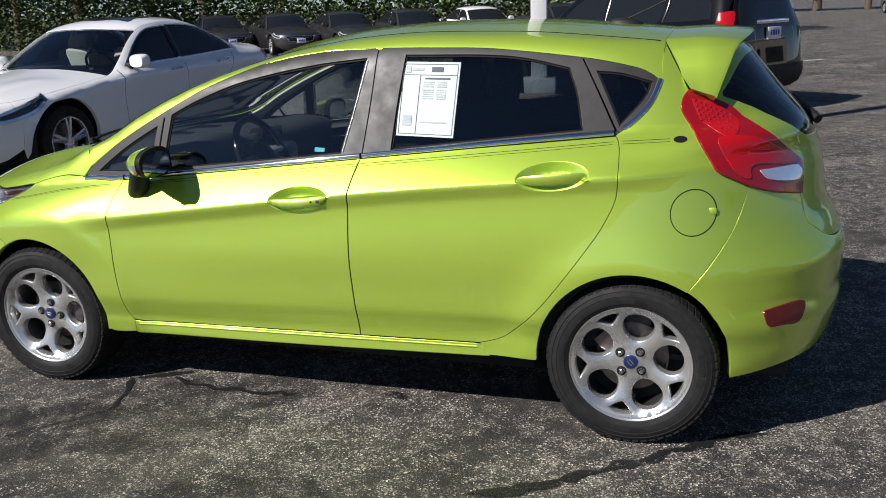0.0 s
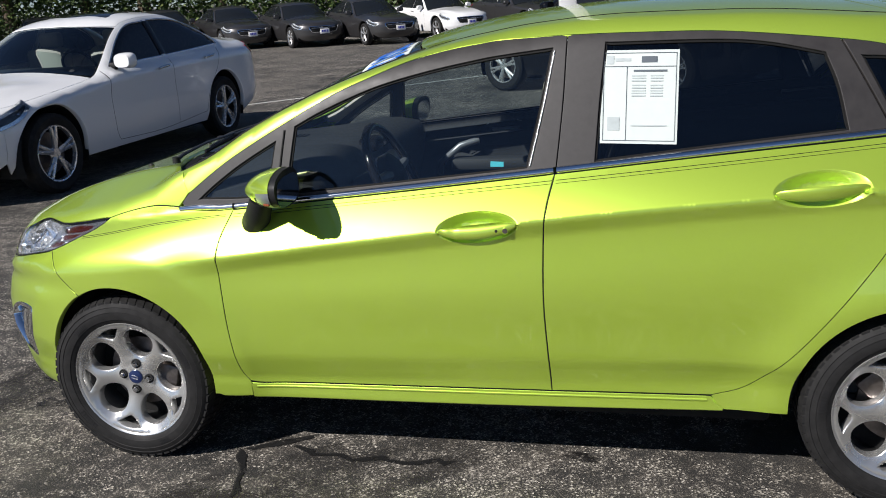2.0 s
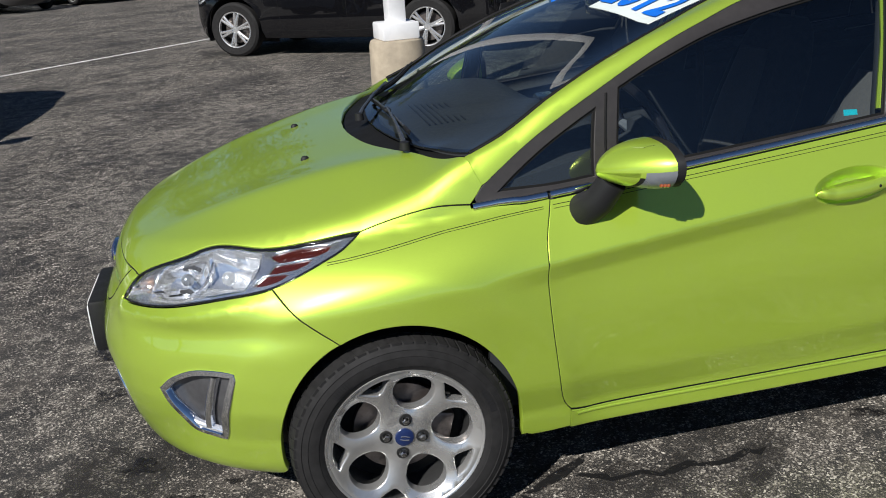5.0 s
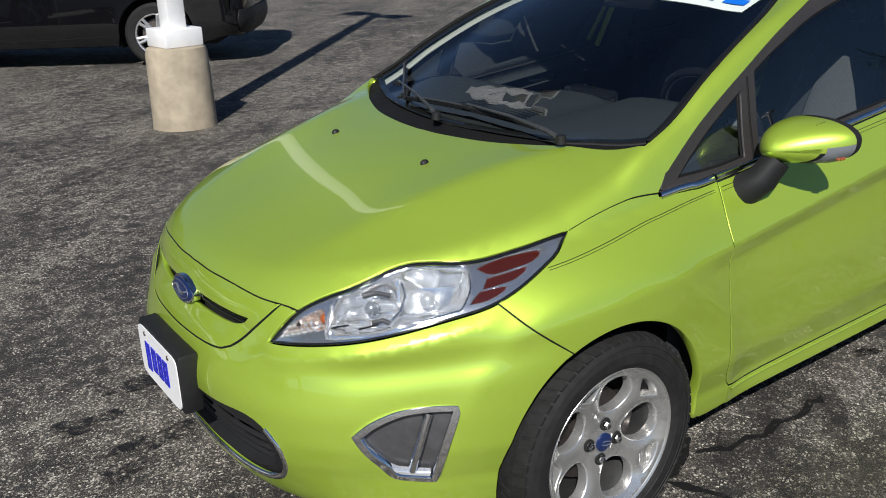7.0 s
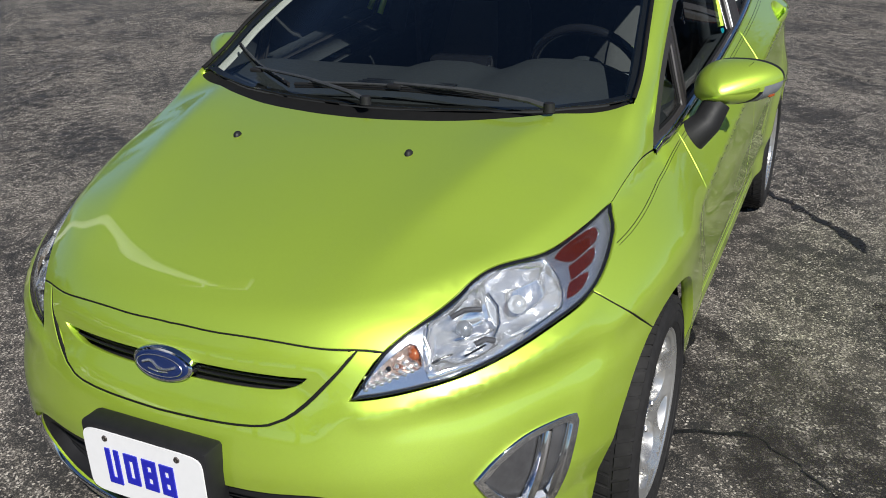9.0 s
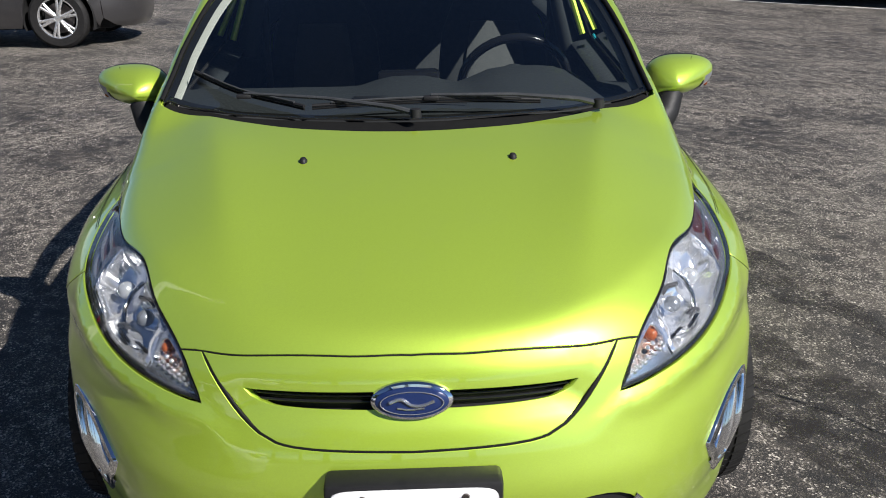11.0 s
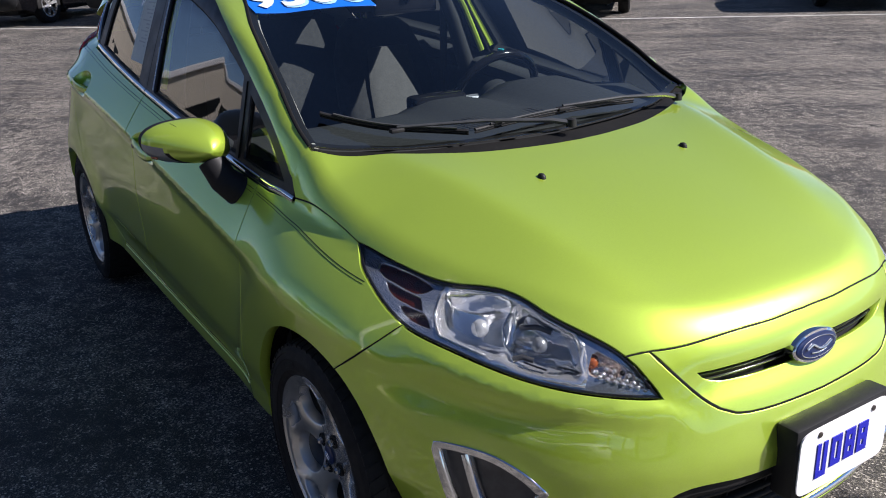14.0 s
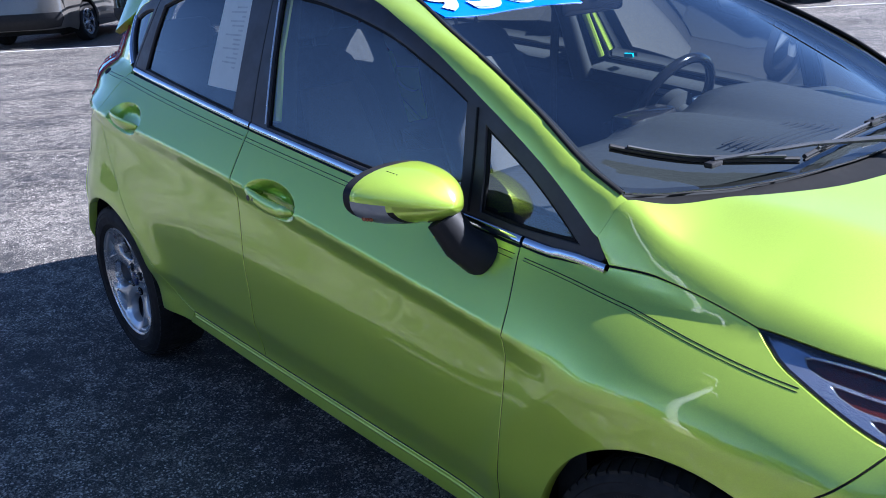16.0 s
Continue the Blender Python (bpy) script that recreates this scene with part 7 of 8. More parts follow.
def vehicle(name, label, coat, spec, mesh_store, roof_rails=False, group=""):
    """A sedan or a tall wagon, front to -x, front hubs over x = 0. Panels are laid on its own skin and kept in mesh_store for repeats."""
    v = thing(name, label=label, category="car", group=group)
    E = spline(spec["edge"], 0.04)
    cowl_x, head_x, rear_x, base_x, wb, r = (spec[k] for k in ("cowl", "header", "rear_header", "deck", "wheelbase", "tyre"))
    if not mesh_store:
        M = mesh_store
        es = shift(E, "top", "side")
        x0, x1 = E[0, 0], E[-1, 0]
        ra = r + 0.055

        def cut(cx):
            a = np.radians(np.linspace(184, -4, 24))
            return np.stack([cx + ra * np.cos(a), r + 0.02 + ra * np.sin(a)], 1)
        zlow = 0.24
        lower = chain(es, spline([es[-1], (x1 + 0.02, 0.6), (x1 - 0.05, 0.32)], 0.06), [(wb + ra + 0.03, zlow)], cut(wb)[::-1], spline([(wb - ra - 0.03, zlow), (ra + 0.03, zlow)], 0.1), cut(0.0)[::-1],
                      [(-ra - 0.03, zlow)], spline([(x0 - 0.0, 0.34), (x0, es[0, 1])], 0.06))
        wins = [chain(*[spline(seg, 0.04) for seg in w]) for w in spec["windows"]]
        M["body_side"] = shell("body_side", lower, "side", coat, holes=[w[::-1] for w in wins], gap=0.002, h=0.05, depth=0.04)
        M["side_window"] = [shell("side_window", inset(w, -0.004), "side", TINTED, gap=0, h=0.08, depth=0.006, sink=0.008, roll=0) for w in wins]

        def top_piece(a, b, bow_a, bow_b):
            e = E[(E[:, 0] >= a) & (E[:, 0] <= b)]
            fa = spline([(a - bow_a, 0), (a - bow_a * 0.7, e[0, 1] * 0.55), tuple(e[0])], 0.05)
            fb = spline([tuple(e[-1]), (b - bow_b * 0.7, e[-1, 1] * 0.55), (b - bow_b, 0)], 0.05)
            return double(np.vstack([fa, e[1:-1], fb]), 1)
        hood_e = E[E[:, 0] <= cowl_x]
        hn = np.vstack([spline(spec["hood_front"] + [tuple(hood_e[0])], 0.05), hood_e[1:], spline([tuple(hood_e[-1]), (cowl_x - 0.10, hood_e[-1, 1] * 0.6), (cowl_x - 0.16, 0)], 0.05)])
        M["hood"] = shell("hood", double(hn, 1), "top", coat, gap=0.003, h=0.07, depth=0.02)
        M["windscreen"] = shell("windscreen", top_piece(cowl_x + 0.01, head_x - 0.01, 0.16, 0.12), "top", TINTED if spec["dark"] else WINDSCREEN, gap=0.012, h=0.09, depth=0.006)
        M["roof"] = shell("roof", top_piece(head_x, rear_x, 0.12, -0.06), "top", coat, gap=0.003, h=0.09, depth=0.02)
        if base_x > rear_x:
            M["rear_window"] = shell("rear_window", top_piece(rear_x + 0.01, base_x, -0.06, -0.10), "top", TINTED, gap=0.012, h=0.09, depth=0.006)
            M["boot_lid"] = shell("boot_lid", top_piece(base_x + 0.01, x1, -0.10, -0.12), "top", coat, gap=0.003, h=0.08, depth=0.02)
        hf = shift(spline(spec["hood_front"] + [tuple(hood_e[0])], 0.05), "top", "nose")
        hf[0, 0] = 0
        na = shift(np.array([(x0, es[0, 1]), (x0, 0.6), (x0, 0.34)]), "side", "nose")
        face = np.vstack([hf, spline(na, 0.06)[1:], spline([tuple(na[-1]), (na[-1, 0] * 0.7, 0.22), (0, 0.20)], 0.06)])
        grille = double(spline(spec["grille"], 0.03), 0)
        M["front_bumper"] = shell("front_bumper", double(face, 0), "nose", coat, holes=[grille[::-1]], gap=0.002, h=0.06, depth=0.03)
        M["grille"] = shell("grille", inset(grille, -0.01), "nose", BLACK_PLASTIC, gap=0, h=0.06, depth=0.01, sink=0.03)
        M["grille_trim"] = shell("grille_trim", inset(grille, -0.006), "nose", CHROME, holes=[inset(grille, 0.012)[::-1]], gap=0, h=0.06, depth=0.01, sink=0.0)
        M["grille_bar"] = [band("grille_bar", [(-0.8 * grille[:, 0].max() + 1.6 * grille[:, 0].max() * k / 10, z) for k in range(11)], "nose", 0.022, CHROME if i == 0 else BLACK_PLASTIC, 0.012, sink=0.02)
                           for i, z in enumerate(np.linspace(grille[:, 1].max() - 0.05, grille[:, 1].min() + 0.03, 4))]
        lamp = unlay(lay(spec["lamp"], "side"), "nose")
        lamp = chain(spline(np.vstack([lamp, lamp[:1]]), 0.03))
        M["headlamp"] = shell("headlamp", lamp, "nose", LENS, gap=0, h=0.04, depth=0.012, sink=-0.008)
        M["lamp_reflector"] = shell("lamp_reflector", inset(lamp, 0.003), "nose", REFLECTOR, gap=0, h=0.03, depth=0.004, sink=-0.002, push=lambda q: 0.0016 * np.sin(q[:, 0] * 60) * np.sin(q[:, 1] * 45))
        M["lamp_marker"] = shell("lamp_marker", inset(lamp, 0.03), "nose", FOG_GREY, gap=0, h=0.04, depth=0.002, sink=-0.0045)
        ra_ = shift(np.array([es[-1], (x1 + 0.02, 0.6), (x1 - 0.05, 0.32)]), "side", "tail")
        if base_x > rear_x:
            dl = shift(spline([(x1 + 0.10, 0), (x1 + 0.07, E[-1, 1] * 0.55), tuple(E[-1])], 0.05), "top", "tail")
            dl = dl[~np.isnan(dl).any(1)]
        else:
            dl = spline([(0, spec["gate_top"]), (ra_[0, 0] * 0.7, spec["gate_top"] - 0.01), tuple(ra_[0])], 0.05)
        dl[0, 0] = 0
        back_face = np.vstack([dl, spline(ra_, 0.06)[1:], spline([tuple(ra_[-1]), (ra_[-1, 0] * 0.7, 0.30), (0, 0.30)], 0.06)])
        M["rear_bumper"] = shell("rear_bumper", double(back_face, 0), "tail", coat, gap=0.002, h=0.06, depth=0.03)
        tl = unlay(lay(spec["tail_lamp"], "side"), "tail")
        tl = chain(spline(np.vstack([tl, tl[:1]]), 0.03))
        M["tail_lamp"] = shell("tail_lamp", tl, "tail", RED_LENS, gap=0, h=0.04, depth=0.01, sink=-0.004)
        if base_x <= rear_x:
            gw = double(spline([(0, spec["gate_top"] - 0.10), (0.45, spec["gate_top"] - 0.12), (0.50, spec["gate_top"] - 0.2), (0.52, 1.12), (0.46, 1.07), (0, 1.05)], 0.05), 0)
            M["rear_window"] = shell("rear_window", gw, "tail", TINTED, gap=0, h=0.07, depth=0.006, sink=-0.003)
            M["bumper_cover"] = shell("bumper_cover", double(np.array([(0, 0.60), (0.4, 0.60), (0.62, 0.60), (0.64, 0.50), (0.60, 0.36), (0.4, 0.33), (0, 0.33)]), 0), "tail", BLACK_PLASTIC, gap=0, h=0.07, depth=0.02, sink=-0.03)
        seams = [spline(q, 0.05) for q in spec["seams"]]
        M["door_seam"] = [band("door_seam", q, "side", 0.007, RUBBER_GAP_BLACK, 0.0008, sink=0.0, seg=3) for q in seams]
        M["door_handle"] = []
        for hx, hz in spec["handles"]:
            M["door_handle"].append(band("door_handle", [(hx, hz), (hx + 0.1, hz + 0.008), (hx + 0.2, hz + 0.014)], "side", 0.026, CHROME, 0.03))
        M["pillar_trim"] = [band("pillar_trim", q, "side", 0.092, GLOSS_BLACK, 0.0065) for q in spec["pillars"]]
        M["window_trim"] = [band("window_trim", np.vstack([w, w[:1]]), "side", 0.012, CHROME if spec["chrome"] else RUBBER_GAP_BLACK, 0.003) for w in wins]
    M = mesh_store
    for k in ("body_side", "side_window", "headlamp", "lamp_reflector", "lamp_marker", "tail_lamp", "door_seam", "door_handle", "pillar_trim", "window_trim"):
        for me in M[k] if isinstance(M[k], list) else [M[k]]:
            for s in (1, -1):
                hang(k, me if s > 0 else flipped(me), v)
    for k in ("hood", "windscreen", "roof", "rear_window", "boot_lid", "front_bumper", "grille", "grille_trim", "rear_bumper", "bumper_cover"):
        if k in M:
            hang(k, M[k], v)
    for me in M["grille_bar"]:
        hang("grille_bar", me, v)
    L = spec["length"]
    part("underbody", block((-0.55, -0.62, 0.20), (wb + 0.6, 0.62, 0.42), 0.03), DARK, v)
    for cx in (0.0, wb):
        for s in (-1, 1):
            part("wheel_well", loft([[(cx + (r + 0.07) * math.cos(math.radians(a)), y * s, r + (r + 0.07) * math.sin(math.radians(a))) for a in range(-20, 201, 10)] for y in (spec["half"] - 0.03, 0.55)], False, closed=False), DARK, v)
            part("well_wall", block((cx - r - 0.07, 0.52 * s - 0.01, 0.15), (cx + r + 0.07, 0.52 * s + 0.01, 2 * r + 0.02)), DARK, v)
    if not spec["dark"]:
        part("dashboard", block((cowl_x - 0.02, -0.62, 0.70), (cowl_x + 0.45, 0.62, 0.96), 0.05), DASH, v)
        for y in (-0.38, 0.38):
            part("front_seat", block((1.55, y - 0.22, 0.5), (1.75, y + 0.22, 1.12), 0.06), LINER, v)
            part("headrest", block((1.66, y - 0.12, 1.12), (1.76, y + 0.12, 1.27), 0.03), LINER, v)
        part("cabin_floor", block((0.6, -0.66, 0.4), (3.0, 0.66, 0.46)), DASH, v)
        part("steering_wheel", tube([(1.12 - 0.08 * math.sin(a), -0.38 + 0.18 * math.cos(a), 0.95 + 0.16 * math.sin(a)) for a in np.linspace(0, 6.283, 25)], 0.014, 8), GLOSS_BLACK, v)
    if spec.get("sunroof"):
        so = double(np.array([(head_x + 0.14, 0), (head_x + 0.17, 0.40), (head_x + 0.55, 0.40), (head_x + 0.55, 0)]), 1)
        hang("sunroof", shell("sunroof", so, "top", TINTED, gap=0, h=0.08, depth=0.01, sink=-0.004), v, "dark glass sunroof")
    mx, mz = spec["mirror"]
    for s in (-1, 1):
        bm = bmesh.new()
        rings = []
        for k in range(9):
            t = k / 8
            w, hh = 0.105 * (0.35 + 0.65 * math.sin(math.pi * (0.12 + 0.76 * t)) ** 0.5), 0.072 * (0.45 + 0.55 * math.sin(math.pi * (0.15 + 0.55 * t)) ** 0.6)
            rings.append([(mx + 0.13 * t, (spec["half"] + 0.03) * s + (w if t < 0.99 else w * 0.9) * u, mz + 0.07 + hh * q) for u, q in rounded(0, 0, 1, 1, 3.0, 20)])
        loft(rings, True, bm)
        mi = part("door_mirror", bm, coat, v)
        part("mirror_foot", block((mx + 0.02, (spec["half"] - 0.10) * s - 0.04, mz - 0.02), (mx + 0.08, (spec["half"] - 0.10) * s + 0.04, mz + 0.06), 0.02), BLACK_PLASTIC, mi)
    if roof_rails:
        for s in (-1, 1):
            part("roof_rail", tube([(head_x + 0.2, 0.60 * s, spec["rail_z"] - 0.02), (head_x + 0.35, 0.60 * s, spec["rail_z"] + 0.03), (rear_x - 0.3, 0.60 * s, spec["rail_z"] + 0.02), (rear_x - 0.15, 0.60 * s, spec["rail_z"] - 0.05)], 0.016, 8), BLACK_PLASTIC, v)
    for x in (-L["nose"] - 0.012, L["tail"] - 0.02):
        z = spec["plate"][0 if x < 0 else 1]
        pl = part("number_plate", block((x, -0.15, z), (x + 0.03, 0.15, z + 0.15), 0.003), PLATE_WHITE, v, "white plate with plain blue bars")
        for k in range(4):
            xx = x - 0.003 if x < 0 else x + 0.030
            part("plate_bar", block((xx, -0.10 + 0.055 * k, z + 0.05), (xx + 0.003, -0.065 + 0.055 * k, z + 0.115)), PLATE_BLUE, pl, smooth=False)
    if not spec["chrome"]:
        part("gate_trim", block((L["tail"] - 0.05, -0.36, spec["plate"][1] + 0.19), (L["tail"] - 0.015, 0.36, spec["plate"][1] + 0.245), 0.008), CHROME, v, "bright bar over the plate")
    for cx in (0.0, wb):
        for s in (-1, 1):
            w = copy_thing(spec["wheel"], pose(cx, spec["half"] * s - 0.03 * s, r, 0, 0, 0 if s < 0 else 180) @ pose(0, 0, 0, 0, 23 * cx, 0))
            w.parent = v
    return v


SEDAN = dict(wheelbase=2.85, tyre=0.335, half=0.90, cowl=0.72, header=1.42, rear_header=2.45, deck=3.12, dark=False, chrome=True, length=dict(nose=0.88, tail=3.98), mirror=(0.98, 0.93), plate=(0.42, 0.60), sunroof=True,
             edge=[(-0.46, 0.70), (-0.2, 0.77), (0.2, 0.80), (0.6, 0.80), (0.74, 0.775), (1.0, 0.71), (1.44, 0.60), (1.9, 0.585), (2.45, 0.585), (2.9, 0.63), (3.2, 0.71), (3.5, 0.72), (3.66, 0.69)],
             hood_front=[(-0.80, 0), (-0.76, 0.30), (-0.62, 0.58)],
             grille=[(0, 0.66), (0.25, 0.655), (0.34, 0.64), (0.30, 0.52), (0.25, 0.47), (0, 0.465)],
             lamp=[(-0.66, 0.64), (-0.45, 0.715), (-0.15, 0.795), (-0.19, 0.745), (-0.34, 0.640), (-0.60, 0.575)],
             tail_lamp=[(3.50, 0.965), (3.74, 0.995), (3.86, 0.95), (3.84, 0.86), (3.62, 0.875)],
             windows=[[[(0.98, 0.955), (1.5, 0.975), (1.86, 0.985)], [(1.86, 0.985), (1.86, 1.33)], [(1.86, 1.33), (1.55, 1.30), (1.28, 1.17), (0.98, 0.955)]],
                      [[(1.92, 0.987), (2.4, 1.005), (2.95, 1.03)], [(2.95, 1.03), (2.80, 1.16), (2.5, 1.29), (2.2, 1.335), (1.92, 1.338)], [(1.92, 1.338), (1.92, 0.987)]]],
             seams=[[(0.86, 0.93), (0.80, 0.70), (0.82, 0.40), (0.88, 0.30)], [(1.89, 1.0), (1.86, 0.7), (1.88, 0.30)], [(2.86, 1.0), (2.72, 0.78), (2.50, 0.55), (2.42, 0.34)], [(0.88, 0.30), (1.6, 0.285), (2.42, 0.34)]],
             pillars=[[(1.89, 0.995), (1.89, 1.16), (1.89, 1.325)]], handles=[(1.58, 0.87), (2.48, 0.90)])
SEDAN_SKIN = dict(top=[(-0.95, 0.60), (-0.86, 0.70), (-0.7, 0.785), (-0.4, 0.85), (0.0, 0.905), (0.4, 0.945), (0.58, 0.965), (0.75, 1.04), (1.05, 1.21), (1.3, 1.33), (1.5, 1.395), (1.9, 1.435), (2.2, 1.43), (2.5, 1.38), (2.9, 1.24), (3.2, 1.125), (3.5, 1.08), (3.85, 1.06), (4.1, 0.98)],
                  nose=[(0.12, -0.70), (0.25, -0.82), (0.4, -0.88), (0.55, -0.88), (0.7, -0.83), (0.85, -0.78), (1.2, -0.7)], tail=[(0.15, 3.75), (0.3, 3.88), (0.5, 3.96), (0.7, 3.96), (0.9, 3.92), (1.05, 3.88), (1.4, 3.7)],
                  belt=[(-1, 0.86), (0.7, 0.93), (1.9, 0.975), (3.0, 1.02), (4.2, 1.04)], width=0.905, glass_y=0.80, lean=0.46, wheelbase=2.85, bow=[(-1, 0.25), (0.2, 0.3), (0.9, 0.33), (1.5, 0.2), (2.2, 0.0), (2.6, -0.15), (3.2, -0.2), (4.2, -0.2)],
                  crown=[(-1, 0.16), (0, 0.14), (1, 0.12), (1.6, 0.2), (2.4, 0.2), (3.2, 0.12), (4.2, 0.1)], ring=0.30, rear=3.0)
WAGON = dict(wheelbase=2.66, tyre=0.355, half=0.92, cowl=0.50, header=1.18, rear_header=3.45, deck=0, dark=True, chrome=False, length=dict(nose=0.87, tail=3.64), mirror=(0.80, 1.10), plate=(0.50, 0.92), gate_top=1.60, rail_z=1.70,
             edge=[(-0.50, 0.74), (-0.2, 0.80), (0.2, 0.83), (0.42, 0.82), (0.52, 0.80), (0.8, 0.73), (1.2, 0.64), (1.8, 0.62), (2.6, 0.62), (3.2, 0.62), (3.42, 0.61), (3.45, 0.60)],
             hood_front=[(-0.80, 0), (-0.76, 0.30), (-0.64, 0.60)],
             grille=[(0, 0.80), (0.25, 0.795), (0.34, 0.78), (0.32, 0.68), (0.25, 0.64), (0, 0.635)],
             lamp=[(-0.66, 0.72), (-0.5, 0.86), (-0.30, 0.90), (-0.30, 0.86), (-0.42, 0.76), (-0.60, 0.68)],
             tail_lamp=[(3.36, 1.26), (3.50, 1.27), (3.54, 1.10), (3.56, 0.95), (3.42, 0.94), (3.37, 1.08)],
             windows=[[[(0.80, 1.10), (1.2, 1.12), (1.62, 1.13)], [(1.62, 1.13), (1.62, 1.56)], [(1.62, 1.56), (1.32, 1.53), (1.08, 1.38), (0.80, 1.10)]],
                      [[(1.70, 1.13), (2.1, 1.14), (2.52, 1.15)], [(2.52, 1.15), (2.56, 1.35), (2.54, 1.56)], [(2.54, 1.56), (1.70, 1.565)], [(1.70, 1.565), (1.70, 1.13)]],
                      [[(2.62, 1.16), (3.0, 1.175), (3.26, 1.20)], [(3.26, 1.20), (3.22, 1.40), (3.10, 1.53)], [(3.10, 1.53), (2.64, 1.555)], [(2.64, 1.555), (2.62, 1.16)]]],
             seams=[[(0.74, 1.06), (0.68, 0.8), (0.70, 0.45), (0.76, 0.34)], [(1.66, 1.12), (1.63, 0.8), (1.64, 0.34)], [(2.58, 1.14), (2.52, 0.9), (2.30, 0.60), (2.24, 0.36)], [(0.76, 0.34), (1.5, 0.33), (2.24, 0.36)]],
             pillars=[[(1.66, 1.14), (1.66, 1.35), (1.66, 1.555)], [(2.57, 1.16), (2.60, 1.35), (2.59, 1.55)]], handles=[(1.34, 0.99), (2.24, 1.02)])
WAGON_SKIN = dict(top=[(-0.98, 0.72), (-0.86, 0.86), (-0.7, 0.95), (-0.4, 1.01), (0.0, 1.06), (0.34, 1.10), (0.5, 1.18), (0.8, 1.40), (1.05, 1.56), (1.3, 1.665), (1.7, 1.71), (2.4, 1.71), (3.0, 1.69), (3.5, 1.645), (3.9, 1.6)],
                  nose=[(0.12, -0.72), (0.3, -0.84), (0.5, -0.87), (0.7, -0.86), (0.85, -0.80), (1.0, -0.76), (1.3, -0.7)], tail=[(0.15, 3.45), (0.3, 3.58), (0.5, 3.66), (0.8, 3.64), (1.05, 3.61), (1.3, 3.55), (1.6, 3.46), (1.8, 3.38)],
                  belt=[(-1, 1.0), (0.5, 1.07), (1.7, 1.11), (2.6, 1.13), (3.7, 1.17)], width=0.925, glass_y=0.84, lean=0.38, wheelbase=2.66, bow=[(-1, 0.25), (0.2, 0.28), (0.8, 0.28), (1.4, 0.12), (2.0, 0.0), (3.9, 0.0)],
                  crown=[(-1, 0.14), (0, 0.10), (1, 0.10), (1.6, 0.16), (3.9, 0.18)], ring=0.30, rear=2.7, crease=0.92, back=(5.0, 0.55))
SEDAN["wheel"] = far_wheel(0.335, 0.235, 5, DULL_ALLOY)
WAGON["wheel"] = far_wheel(0.355, 0.235, 6, DULL_ALLOY)


def recoat(store, old, coat):
    """The same panels under another paint."""
    out = {}
    for k, m in store.items():
        ms = []
        for me in m if isinstance(m, list) else [m]:
            if me.materials[0] == old:
                me = me.copy()
                me.materials[0] = coat
            ms.append(me)
        out[k] = ms if isinstance(m, list) else ms[0]
    return out


set_skin(**SEDAN_SKIN)
sedan_store = {}
white_sedan = vehicle("white_sedan", "pearl white four-door sedan with dark windows, parked", WHITE_PAINT, SEDAN, sedan_store)
white_sedan.matrix_basis = pose(-4.27, 3.46, 0, 0, 0, 87.3) @ Matrix.Diagonal((1.06, 1.06, 1.06, 1))
grey_spec = dict(SEDAN, sunroof=False)
grey_store = recoat(sedan_store, WHITE_PAINT, GREY_PAINT)
grey_store["windscreen"] = sedan_store["windscreen"].copy()
grey_store["windscreen"].materials[0] = TINTED
grey_spec["dark"] = True
grey_sedan = vehicle("grey_sedan", "graphite grey sedan with alloy wheels in a parked row", GREY_PAINT, grey_spec, grey_store, group="row of parked sedans")
ROW = [(-6.3, 24.2), (-8.9, 24.5), (-11.6, 25.0), (-14.6, 25.6), (-17.6, 26.2), (-20.6, 26.8)]
grey_sedan.matrix_basis = pose(*ROW[0], 0, 0, 0, 131)
for x, y in ROW[1:]:
    copy_thing(grey_sedan, pose(x, y, 0, 0, 0, 131))
w_store = dict(recoat(sedan_store, WHITE_PAINT, WHITE_PAINT), windscreen=grey_store["windscreen"])
white_far = vehicle("white_sedan", "white sedan in a parked row behind the lot", WHITE_PAINT, grey_spec, w_store, group="row of parked sedans")
white_far.matrix_basis = pose(-4.4, 26.0, 0, 0, 0, 130)
copy_thing(grey_sedan, pose(-1.6, 26.8, 0, 0, 0, 130))
copy_thing(grey_sedan, pose(1.4, 27.8, 0, 0, 0, 130))
copy_thing(grey_sedan, pose(14.0, 58.0, 0, 0, 0, 100))
copy_thing(grey_sedan, pose(18.5, 60.0, 0, 0, 0, 100))

set_skin(**WAGON_SKIN)
wagon_store = {}
black_wagon = vehicle("black_suv", "black sport utility vehicle with grey alloy wheels, parked", BLACK_PAINT, WAGON, wagon_store, True)
black_wagon.matrix_basis = pose(0.09, 10.85, 0, 0, 0, -33) @ Matrix.Diagonal((1.08, 1.04, 1.04, 1))
grey_wagon = vehicle("grey_suv", "graphite grey sport utility vehicle with alloy wheels, parked", GREY_PAINT, WAGON, recoat(wagon_store, BLACK_PAINT, GREY_PAINT))
grey_wagon.matrix_basis = pose(9.75, 4.25, 0, 0, 0, 90)
silver_wagon = vehicle("silver_suv", "silver beige sport utility vehicle parked far off", SILVER_PAINT, WAGON, recoat(wagon_store, BLACK_PAINT, SILVER_PAINT))
silver_wagon.matrix_basis = pose(19.3, -5.4, 0, 0, 0, 135)
red_wagon = vehicle("red_suv", "dark red sport utility vehicle parked far off", RED_PAINT, WAGON, recoat(wagon_store, BLACK_PAINT, RED_PAINT))
red_wagon.matrix_basis = pose(9.6, -15.4, 0, 0, 0, 135)
copy_thing(red_wagon, pose(25.5, -8.4, 0, 0, 0, 60))
